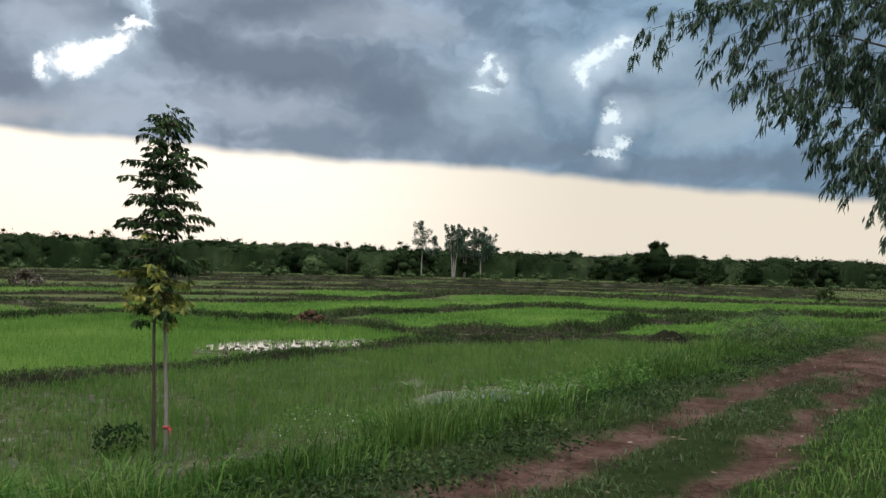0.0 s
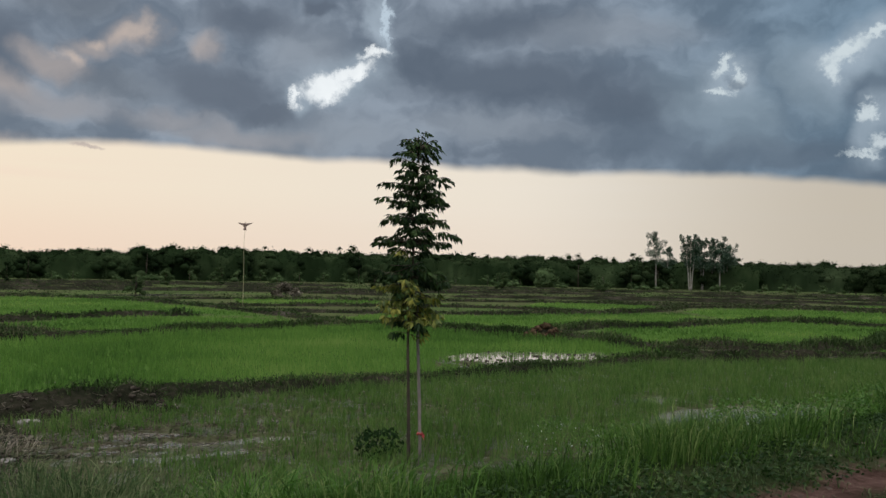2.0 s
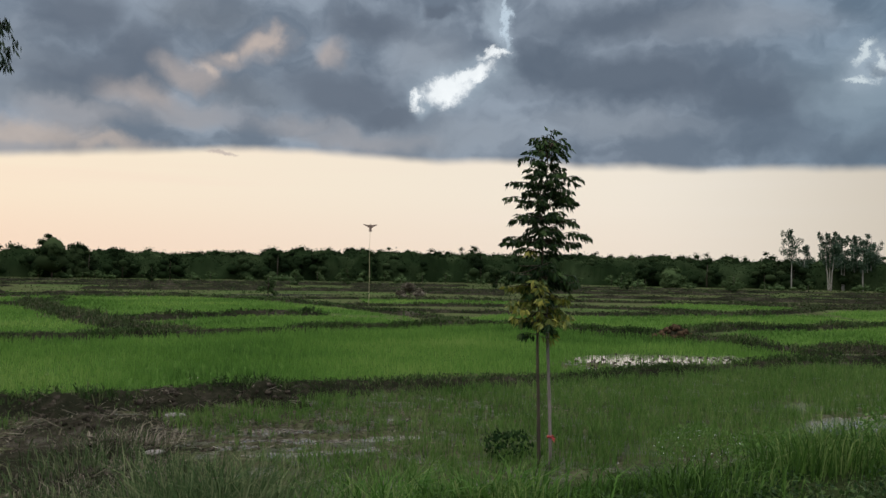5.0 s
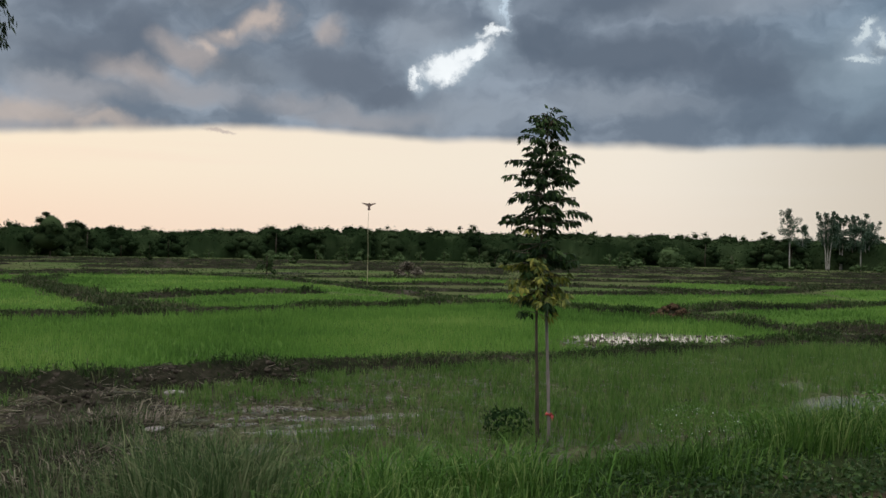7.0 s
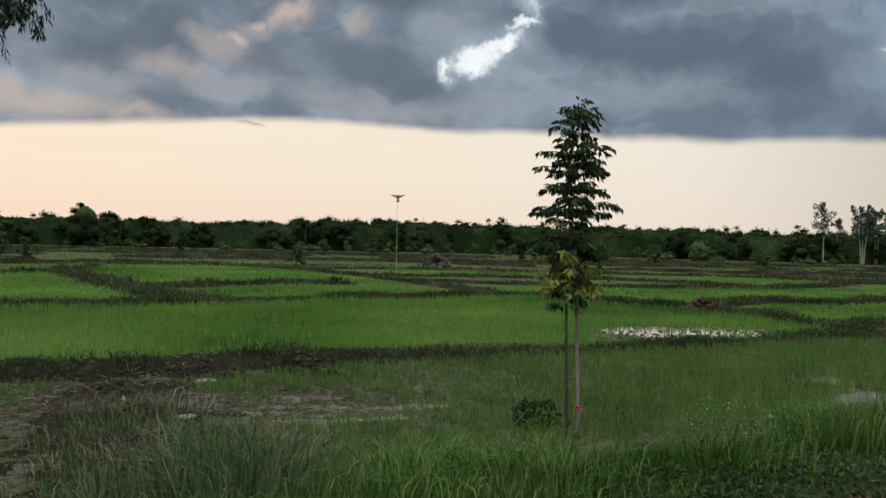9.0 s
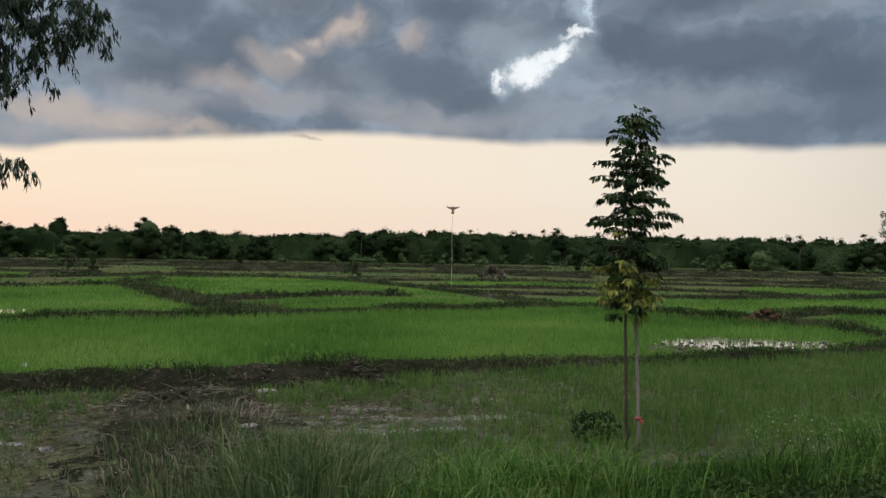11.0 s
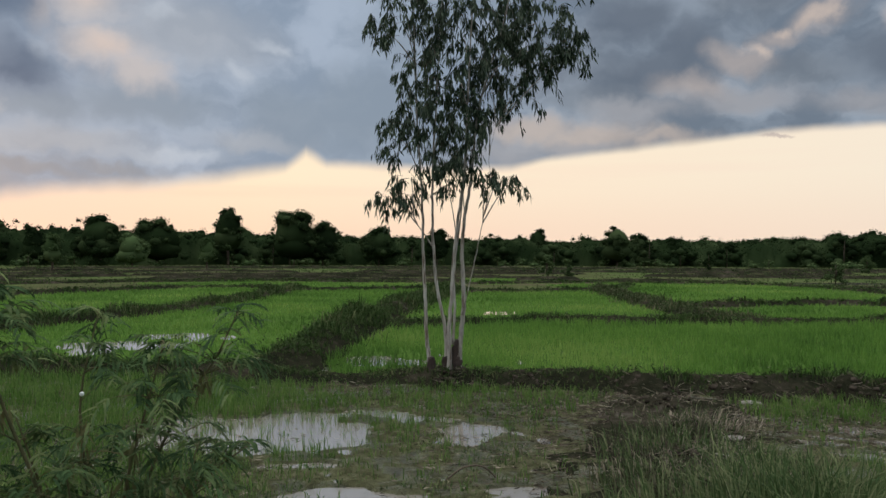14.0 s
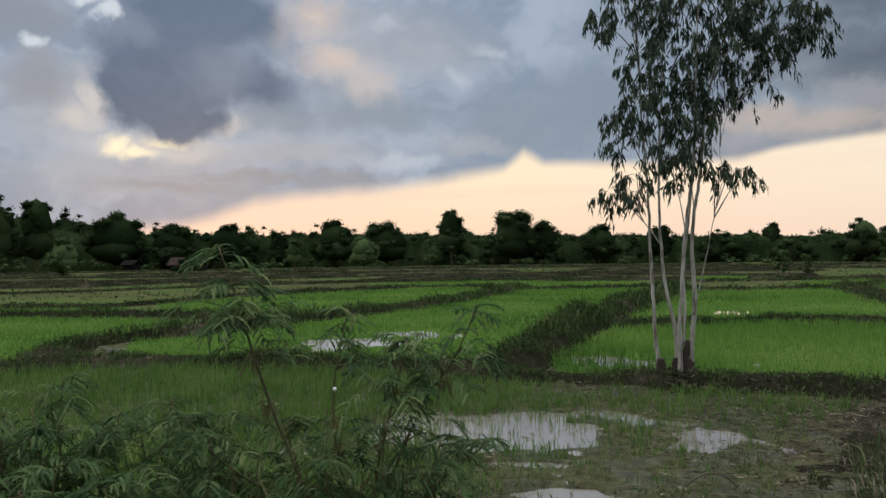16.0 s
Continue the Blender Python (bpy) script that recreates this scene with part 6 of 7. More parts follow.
def spray(h, twig, p, d, length, leaf, count):
    """A drooping twig hung with narrow leaves."""
    d = unit(np.asarray(d, float)[None])[0]
    path = bent([p, p + d * length * 0.45 + [0, 0, -0.02], p + d * length * 0.75 + [0, 0, -length * 0.28], p + d * length * 0.85 + [0, 0, -length * 0.75]], 2)
    twig.add(*tube(path, np.linspace(0.004, 0.0015, len(path)), 3))
    idx = rng.uniform(0.2, 1.0, count) * (len(path) - 1)
    j = np.minimum(idx.astype(int), len(path) - 2)
    q = path[j] + (path[j + 1] - path[j]) * (idx - j)[:, None] + rng.normal(0, 0.02, (count, 3))
    al = rng.normal(0, 0.26, (count, 3)) + d * 0.15 + [0, 0, -1.0]
    h.add(*leaves(q, al, leaf * rng.uniform(0.65, 1.3, count), leaf * 0.19 * rng.uniform(0.8, 1.2, count), 0.12))


def big_eucalyptus():
    o = np.array([-12.05, 6.45, 0.20])
    e = root("eucalyptus_tree", o)
    ends = []

    def stem(points, thick, depth):
        """One stem, given by sideways and up; thick at foot and tip."""
        path = bent([EU * a + EV * (depth * (0.4 + 0.15 * c)) + [0, 0, c] for a, c in points], 6)
        path = path + np.stack([rng.normal(0, 0.004, len(path)), rng.normal(0, 0.004, len(path)), np.zeros(len(path))], -1)
        rad = 0.80 * (thick[0] + (thick[1] - thick[0]) * np.linspace(0, 1, len(path)) ** 0.8)
        rad[:3] *= [1.35, 1.15, 1.05]
        part("stem", build("stem", *tube(path, rad, 10, 0.14)), M["euc_bark"], e, smooth=True)
        ends.append(path)

    stem([(-0.33, -0.05), (-0.40, 0.5), (-0.43, 1.2), (-0.46, 1.8), (-0.48, 2.7), (-0.51, 3.2), (-0.57, 4.0), (-0.61, 5.2), (-0.72, 7.2)], (0.046, 0.010), 0.05)
    stem([(-0.08, -0.05), (-0.09, 0.5), (-0.15, 0.9), (-0.25, 1.4), (-0.30, 2.1), (-0.32, 3.0), (-0.28, 4.0), (-0.22, 5.2), (-0.1, 7.0)], (0.046, 0.012), 0.2)
    stem([(-0.03, -0.05), (-0.04, 0.7), (0.0, 1.25), (0.03, 1.8), (0.09, 2.4), (0.18, 3.1), (0.22, 3.9), (0.27, 5.0), (0.40, 7.4)], (0.048, 0.012), -0.15)
    stem([(0.11, -0.05), (0.15, 0.6), (0.19, 1.0), (0.18, 1.5), (0.16, 1.9), (0.21, 2.5), (0.31, 3.15), (0.40, 4.1), (0.58, 4.8), (0.9, 6.0), (1.2, 8.4)], (0.056, 0.014), 0.0)
    stem([(0.02, 0.4), (0.05, 1.0), (0.04, 1.6), (0.12, 2.3), (0.20, 3.0), (0.30, 4.2)], (0.030, 0.010), 0.3)
    stem([(0.17, 0.9), (0.28, 1.4), (0.40, 1.95), (0.50, 2.45), (0.58, 2.8), (0.64, 2.95)], (0.013, 0.006), -0.1)
    stem([(0.61, 3.0), (0.59, 3.45), (0.69, 3.9)], (0.006, 0.004), -0.1)
    stem([(-0.32, 2.0), (-0.51, 2.28), (-0.74, 2.60), (-0.98, 2.72)], (0.014, 0.005), 0.0)
    stump = bent([EU * 0.05 + [0, 0, -0.05], EU * 0.06 + [0, 0, 0.3], EU * 0.09 + [0, 0, 0.50]], 4)
    part("stump", build("stump", *tube(stump, np.linspace(0.085, 0.030, len(stump)), 9, 0.7)), M["old_bark"], e, "dark cut stump between the stems")
    for a, b in ((-0.08, 0.08), (-0.33, 0.0), (0.11, 0.0)):
        foot = bent([EU * a + EV * b + [0, 0, -0.05], EU * a + EV * b + [0, 0, 0.14], EU * (a - 0.02) + EV * b + [0, 0, 0.22]], 4)
        part("bark_sleeve", build("bark_sleeve", *tube(foot, np.linspace(0.085, 0.048, len(foot)), 9, 0.6)), M["old_bark"], e, "dark flaking bark at the stem foot")
    lf, tw = Heap(), Heap()
    allp = np.vstack(ends)

    def bunch(a, c, ra, rc, n, rb=None):
        """Bough with sprays round a place given by sideways and up."""
        rb = min(ra, 0.6) if rb is None else rb
        ctr = EU * a + [0, 0, c]
        near_ = allp[(allp[:, 2] < c + 0.1)]
        foot = near_[np.argmin(np.linalg.norm(near_ - ctr + [0, 0, 0.5], axis=1))]
        limb = bent([foot, foot * 0.45 + ctr * 0.55 + [0, 0, 0.18], ctr + [0, 0, 0.15]], 5)
        part("branch", build("branch", *tube(limb, np.linspace(0.012, 0.004, len(limb)), 6, 0.1)), M["euc_bark"], e, smooth=True)
        for _ in range(n):
            q = rng.uniform(-1, 1, 3)
            q = q / max(1.0, np.linalg.norm(q)) * 0.85
            p = ctr + EU * q[0] * ra + EV * q[1] * rb + [0, 0, q[2] * rc + 0.16]
            d = (p - ctr) * [1, 1, 0.4] + rng.normal(0, 0.25, 3) + [0, 0, 0.12]
            spray(lf, tw, p, d, rng.uniform(0.18, 0.36), 0.155, int(rng.integers(12, 22)))

    for row in [(-0.02, 3.35, 0.40, 0.45, 42), (0.12, 3.05, 0.28, 0.22, 16), (-0.12, 4.0, 0.50, 0.42, 52), (0.28, 3.8, 0.32, 0.45, 30), (0.04, 4.65, 0.58, 0.5, 66), (0.17, 5.25, 0.70, 0.5, 72), (0.34, 5.8, 0.90, 0.45, 78)]:
        bunch(*row)
    for row in [(-0.86, 3.6, 0.22, 0.42, 22), (-0.62, 3.85, 0.25, 0.3, 18), (-0.74, 4.25, 0.24, 0.32, 18), (-0.62, 4.7, 0.2, 0.3, 10), (-1.18, 5.3, 0.22, 0.30, 15), (-0.78, 5.35, 0.24, 0.26, 14), (-0.88, 5.8, 0.36, 0.2, 18)]:
        bunch(*row)
    for row in [(0.88, 4.85, 0.38, 0.42, 42), (1.28, 4.70, 0.34, 0.34, 30), (1.10, 4.20, 0.34, 0.10, 8), (1.62, 5.05, 0.40, 0.34, 36), (1.95, 5.0, 0.26, 0.34, 22), (1.36, 5.45, 0.5, 0.34, 42), (0.62, 3.95, 0.15, 0.24, 9), (0.62, 4.4, 0.25, 0.25, 18)]:
        bunch(*row)
    for row in [(-1.06, 2.58, 0.20, 0.16, 12), (-0.84, 2.62, 0.20, 0.16, 9), (-0.66, 2.95, 0.20, 0.22, 12), (0.52, 2.88, 0.16, 0.16, 10), (0.80, 2.95, 0.14, 0.10, 6), (0.98, 2.86, 0.12, 0.12, 7), (-0.07, 2.72, 0.16, 0.10, 6)]:
        bunch(*row)
    for row in [(-0.85, 6.3, 0.5, 0.4, 30), (0.2, 6.9, 1.0, 0.8, 80), (1.5, 6.6, 0.9, 0.7, 60), (-0.9, 7.2, 0.7, 0.7, 36), (0.6, 8.3, 0.9, 0.8, 60)]:
        bunch(*row)
    part("fine_branching", tw.mesh("fine_branching"), M["bark"], e)["kind"] = "stuff"
    part("crown", lf.mesh("crown"), M["euc_leaf"], e, "hanging narrow grey-green leaves")
    tagged(e, "tall many-stemmed eucalyptus with pale bark and hanging leaves", "tree")


big_eucalyptus()


# ---- roadside tree whose boughs hang over the track ----
def roadside_tree():
    o = np.array([7.2, 9.4, float(ground_z(7.2, 9.4)) - 0.05])
    e = root("roadside_tree", o)
    trunk = bent([(0, 0, 0), (-0.05, 0.05, 1.5), (-0.15, 0.05, 3.2), (-0.1, 0.1, 5.0), (0.0, 0.1, 7.5)], 6)
    part("trunk", build("trunk", *tube(trunk, np.linspace(0.17, 0.04, len(trunk)), 12, 0.1)), M["euc_bark"], e, smooth=True)
    lf, tw = Heap(), Heap()
    hangs = [((2.62, 10.68, 5.12), 6), ((2.9, 10.6, 5.25), 7), ((3.3, 10.5, 5.35), 9), ((3.6, 10.4, 5.35), 10), ((3.55, 10.42, 4.75), 8), ((3.8, 10.3, 4.35), 10), ((4.1, 10.25, 4.2), 10), ((4.35, 10.1, 4.1), 12), ((4.55, 10.0, 3.8), 12), ((4.8, 9.95, 3.5), 14), ((5.05, 9.8, 3.25), 14),
             ((5.3, 9.7, 3.05), 12), ((5.35, 9.65, 2.55), 7)]
    hangs += [((4.1, 10.2, 5.3), 16), ((4.6, 10.0, 5.0), 22), ((5.0, 9.9, 4.5), 26), ((5.3, 9.75, 4.0), 26), ((5.2, 9.8, 5.2), 26), ((4.5, 10.0, 5.9), 24), ((3.6, 10.3, 6.2), 20), ((5.4, 9.7, 6.0), 30), ((4.4, 10.1, 5.5), 18), ((4.9, 9.9, 5.6), 22), ((3.9, 10.3, 5.0), 9), ((4.7, 10.0, 4.4), 14), ((5.2, 9.8, 3.6), 14), ((5.5, 9.65, 4.6), 26)]
    hangs += [((5.8, 9.5, 4.8), 22), ((5.9, 9.5, 3.6), 18), ((6.6, 9.4, 5.5), 24), ((7.6, 9.4, 5.8), 24), ((7.0, 9.0, 7.2), 40), ((6.0, 9.8, 7.0), 36), ((8.0, 9.9, 7.0), 30), ((8.2, 9.0, 5.0), 24)]
    for c, n in hangs:
        ctr = np.array(c) - o
        z0 = np.clip(ctr[2] - 0.4, 1.6, 6.8)
        foot = trunk[np.argmin(np.abs(trunk[:, 2] - z0))]
        kink = rng.normal(0, 0.16, (2, 3))
        limb = bent([foot, foot * 0.66 + ctr * 0.34 + [0, 0, 0.34] + kink[0], foot * 0.3 + ctr * 0.7 + [0, 0, 0.34] + kink[1], ctr + [0, 0, 0.1]], 5)
        part("branch", build("branch", *tube(limb, np.linspace(0.022, 0.003, len(limb)) , 6, 0.1)), M["bark"], e, smooth=True)
        for _ in range(int(n * (1.2 if c[0] > 4.4 else 1.0))):
            along_ = limb[int(len(limb) * rng.uniform(0.84, 0.999))]
            p = along_ + rng.normal(0, 0.13, 3)
            spray(lf, tw, p, ctr * [1, 1, 0.2] - foot * [1, 1, 0.2] + rng.normal(0, 0.8, 3), rng.uniform(0.14, 0.34), 0.135, int(rng.integers(22, 38)))
    part("fine_branching", tw.mesh("fine_branching"), M["bark"], e)["kind"] = "stuff"
    part("crown", lf.mesh("crown"), M["road_leaf"], e, "hanging narrow dark green leaves")
    tagged(e, "roadside eucalyptus with boughs hanging over the track", "tree")


roadside_tree()


# ---- bird-shaped kite on its pole ----
def kite_pole():
    x, y = -23.1, 41.0
    e = root("bird_kite", (x, y, 0.0))
    path = bent([(0, 0, 0.1), (0.01, 0, 1.8), (-0.02, 0, 3.3), (0.02, 0, 4.30)], 5)
    part("pole", build("pole", *tube(path, np.linspace(0.014, 0.008, len(path)), 6)), M["pole"], e, "thin pale bamboo pole", smooth=True)
    side_, out = np.array([0.872, 0.49, 0]), np.array([-0.49, 0.872, 0])
    outline = [(0.0, -0.26), (0.09, -0.22), (0.06, -0.05), (0.14, 0.02), (0.30, 0.10), (0.42, 0.16), (0.30, 0.17), (0.15, 0.14), (0.05, 0.14), (0.0, 0.20)]
    pts = outline + [(-a, b) for a, b in outline[-2:0:-1]]
    bm = bmesh.new()
    ring = [bm.verts.new(Vector(side_ * a + out * (0.12 * abs(a)) + np.array([0.02, 0, 4.50 + b]))) for a, b in pts]
    f = bm.faces.new(ring)
    ext = bmesh.ops.extrude_face_region(bm, geom=[f])
    bmesh.ops.translate(bm, vec=Vector(out * 0.03), verts=[v for v in ext["geom"] if isinstance(v, bmesh.types.BMVert)])
    bmesh.ops.triangulate(bm, faces=bm.faces[:])
    me = bpy.data.meshes.new("wings")
    bm.to_mesh(me)
    bm.free()
    part("wings", me, M["kite"], e, "brown cloth wings and tail")
    tagged(e, "brown bird-shaped scare kite on a thin bamboo pole", "kite")


kite_pole()


# ---- trees of the distance ----
OCTA = np.array([(1, 0, 0), (-1, 0, 0), (0, 1, 0), (0, -1, 0), (0, 0, 1), (0, 0, -1), (1, 1, 0), (1, -1, 0), (-1, 1, 0), (-1, -1, 0), (1, 0, 1), (1, 0, -1), (-1, 0, 1), (-1, 0, -1), (0, 1, 1), (0, 1, -1), (0, -1, 1), (0, -1, -1)], float)
OCTA /= np.linalg.norm(OCTA, axis=1, keepdims=True)


def octa_faces():
    near_ = lambda p: int(np.argmax(OCTA @ p))
    out = []
    for sx, sy, sz in ((p, q, r) for p in (1, -1) for q in (1, -1) for r in (1, -1)):
        a, b, c = np.array([sx, 0, 0]), np.array([0, sy, 0]), np.array([0, 0, sz])
        ia, ib, ic, iab, ibc, ica = (near_(p) for p in (a, b, c, a + b, b + c, c + a))
        for tri in ((ia, iab, ica), (iab, ib, ibc), (ica, ibc, ic), (iab, ibc, ica)):
            out.append(tri if sx * sy * sz > 0 else tri[::-1])
    return np.array(out)


OCTA_FACES = octa_faces()


def core(h, centre, radii):
    """Dense inner mass of a leafy lobe."""
    h.add(np.asarray(centre) + OCTA * np.asarray(radii) * rng.uniform(0.74, 0.90, (len(OCTA), 1)), None, OCTA_FACES)


def crown_cards(h, lobes, per, card, seed_shape=0.45, dense=True):
    for cx, cy, cz, rx, ry, rz in lobes:
        if dense:
            core(h, (cx, cy, cz), (rx * 0.82, ry * 0.82, rz * 0.82))
        n = int(per * (rx * rz + 0.4))
        p = ball_points(n, (cx, cy, cz), (rx, ry, rz), seed_shape)
        h.add(*leaves(p, rng.normal(0, 1, (n, 3)), card * rng.uniform(0.7, 1.5, n), card * rng.uniform(0.5, 0.9, n), 0.2))


def lobes_for(width, bottom, top, count):
    out = []
    for _ in range(count):
        f = rng.random()
        z = bottom + (top - bottom) * (0.12 + 0.78 * f)
        w = width * 0.5 * (1.0 - 0.6 * f ** 1.5)
        a = rng.random() * 6.28
        rr = w * math.sqrt(rng.random())
        s = rng.uniform(0.14, 0.27) * width * 0.6
        out.append((math.cos(a) * rr, math.sin(a) * rr, z, s, s, min(s * rng.uniform(0.6, 0.9), (top - z) + 0.15 * (top - bottom))))
    return out


def far_tree(name, x, y, top, width, bottom, mat, label, lobes=40, per=85, card=0.27, trunk=0.14):
    e = root(name, (x, y, 0.0))
    path = bent([(0, 0, -0.1), (rng.normal(0, 0.1), 0, bottom + 0.3), (rng.normal(0, 0.2), rng.normal(0, 0.2), (bottom + top) / 2), (0, 0, top * 0.9)], 4)
    part("trunk", build("trunk", *tube(path, np.linspace(trunk, 0.03, len(path)), 7)), M["bark"], e, smooth=True)
    h, st = Heap(), Heap()
    lb = lobes_for(width, bottom, top, lobes)
    crown_cards(h, lb, per, card)
    if top > 3.0:
        mid_ = bottom + (top - bottom) * 0.50
        core(h, (0, 0, mid_), (width * 0.44, width * 0.44, (top - bottom) * 0.46))
        core(h, (0, 0, bottom + (top - bottom) * 0.30), (width * 0.50, width * 0.50, (top - bottom) * 0.30))
    for l in lb[::3]:
        st.add(*tube(bent([path[len(path) // 2], (path[len(path) // 2] + np.array(l[:3])) / 2 + [0, 0, 0.1], l[:3]], 3), np.linspace(trunk * 0.4, 0.02, 7), 4))
    part("fine_branching", st.mesh("fine_branching"), M["bark"], e)["kind"] = "stuff"
    part("crown", h.mesh("crown"), M[mat], e)
    return tagged(e, label, "tree")


def slender_eucalyptus(x, y, top, bare, width, stems):
    e = root("eucalyptus_tree", (x, y, 0.0))
    h = Heap()
    for k in range(stems):
        off = (k - (stems - 1) / 2) * 0.55
        path = bent([(off * 0.35, 0, -0.1), (off * 0.6, rng.normal(0, 0.1), bare * 0.6), (off * 1.0, rng.normal(0, 0.2), bare * 1.15), (off * 1.2, 0, top * 0.92)], 5)
        part("stem", build("stem", *tube(path, np.linspace(0.13, 0.03, len(path)), 6)), M["euc_bark"], e, smooth=True)
        lb = []
        for _ in range(19):
            f = rng.random()
            z = bare + (top - bare) * (-0.05 + 1.0 * f)
            w = width / max(1, stems) ** 0.5 * (0.75 - 0.55 * abs(f - 0.35))
            lb.append((off * 1.2 + rng.normal(0, w * 0.45), rng.normal(0, w * 0.4), z, w * 0.34, w * 0.34, w * 0.40))
        crown_cards(h, lb, 105, 0.24, 0.2, False)
    part("crown", h.mesh("crown"), M["road_leaf"], e)
    tagged(e, "slender pale-stemmed eucalyptus standing in open field", "tree", "eucalyptus stand")


def polar(az_, r):
    return -math.sin(radians(az_)) * r, math.cos(radians(az_)) * r


for az_, r, top, bare, w, st in [(1.45, 115, 8.0, 3.2, 2.6, 1), (0.7, 122, 6.4, 3.0, 2.0, 1), (-0.75, 113, 7.4, 3.4, 3.2, 3), (-1.5, 118, 7.2, 3.2, 2.6, 2), (-1.15, 121, 7.0, 3.3, 2.0, 1), (-2.2, 120, 7.3, 3.0, 2.6, 2), (-2.6, 116, 7.1, 3.1, 2.0, 1), (-2.95, 119, 7.5, 2.8, 2.8, 2), (-3.4, 124, 6.8, 2.4, 2.2, 1)]:
    x, y = polar(az_, r)
    slender_eucalyptus(x * 1.3, y * 1.3, 2.3 + (top - 2.1) * 1.36, bare * 1.25, w * 1.08, st)

TREES = []      # azimuth, distance, top, width, crown base, kind
TREES += [(-14.5, 120, 6.6, 4.6, 0.8, "wood_leaf"), (-13.2, 122, 4.7, 4.6, 0.5, "wood_leaf"), (-16.3, 121, 4.5, 5.0, 0.5, "wood_leaf"), (-10.6, 118, 3.6, 2.6, 0.3, "wood_leaf"), (-12.0, 118, 3.4, 2.4, 0.3, "wood_leaf")]
TREES += [(-18.3, 118, 3.6, 2.6, 0.3, "wood_leaf"), (-20.5, 120, 3.3, 3.2, 0.2, "wood_leaf"), (-23.2, 112, 3.2, 2.4, 0.2, "wood_leaf"), (-17.4, 119, 3.0, 3.0, 0.2, "wood_leaf")]
TREES += [(49.3, 116, 6.2, 5.0, 0.6, "wood_leaf"), (47.9, 126, 5.2, 4.5, 0.5, "wood_leaf"), (45.6, 128, 4.9, 4.5, 0.5, "wood_leaf"), (54.6, 130, 6.3, 3.2, 2.0, "wood_leaf")]
TREES += [(75.5, 116, 8.6, 4.6, 2.0, "wood_leaf"), (71.2, 108, 7.6, 7.5, 0.6, "wood_leaf"), (69.3, 110, 6.6, 5.5, 0.6, "wood_leaf"), (80.0, 118, 6.7, 8.5, 0.6, "wood_leaf"), (83.4, 118, 7.2, 7.0, 0.8, "wood_leaf")]
TREES += [(87.2, 122, 6.0, 3.4, 0.6, "wood_leaf"), (90.6, 118, 6.9, 5.6, 0.6, "wood_leaf"), (94.0, 116, 6.9, 7.0, 0.6, "wood_leaf"), (97.4, 114, 8.2, 8.5, 0.6, "wood_leaf"), (102.0, 112, 10.6, 5.0, 1.5, "wood_leaf"), (104.5, 110, 10.2, 6.0, 1.0, "wood_leaf"), (65.5, 112, 5.8, 6.0, 0.8, "wood_leaf"), (61.5, 120, 5.9, 4.2, 0.8, "wood_leaf")]
TREES += [(81.5, 108, 4.6, 4.5, 0.3, "wood_lite"), (76.9, 103, 4.1, 2.0, 0.8, "wood_lite"), (86.2, 103, 4.4, 2.3, 0.8, "wood_lite"), (100.5, 103, 4.6, 4.0, 0.2, "wood_lite")]
TREES += [(36.1, 62, 1.7, 1.5, 0.0, "wood_lite"), (26.6, 61.5, 1.1, 2.2, 0.0, "dry"), (8.8, 106, 3.2, 3.4, 0.0, "wood_lite"), (11.7, 108, 2.6, 2.4, 0.0, "wood_lite"), (30.8, 108, 2.5, 2.2, 0.0, "wood_lite"), (5.0, 110, 2.3, 3.0, 0.0, "wood_lite"), (34.2, 106, 2.0, 2.4, 0.0, "wood_lite")]
TREES += [(54.05, 75, 2.2, 1.5, 0.0, "wood_lite"), (52.7, 75, 1.8, 1.3, 0.0, "wood_lite"), (43.5, 105, 2.6, 2.0, 0.0, "wood_leaf"), (20.5, 106, 2.6, 3.2, 0.0, "wood_leaf"), (16.0, 108, 2.4, 2.8, 0.0, "wood_lite"), (93.0, 104, 2.6, 3.5, 0.0, "wood_leaf"), (-24.8, 66, 1.9, 1.4, 0.0, "wood_lite")]
for az_, r, top, w, bottom, kind in TREES:
    if r > 105 and top > 3.0:
        r, top, w = r * 1.2, 2.1 + (top - 2.1) * 1.2, w * 1.2
    x, y = polar(az_, r)
    if top < 3.0:
        far_tree("field_bush", x, y, top, w, bottom, kind, "rounded bush standing in the open fields", 18, 170, 0.13, 0.05)["category"] = "bush"
    else:
        far_tree("tree", x, y, top, w, bottom, kind, "dark broadleaved tree at the edge of the fields" if kind == "wood_leaf" else "young pale green tree at the edge of the fields")


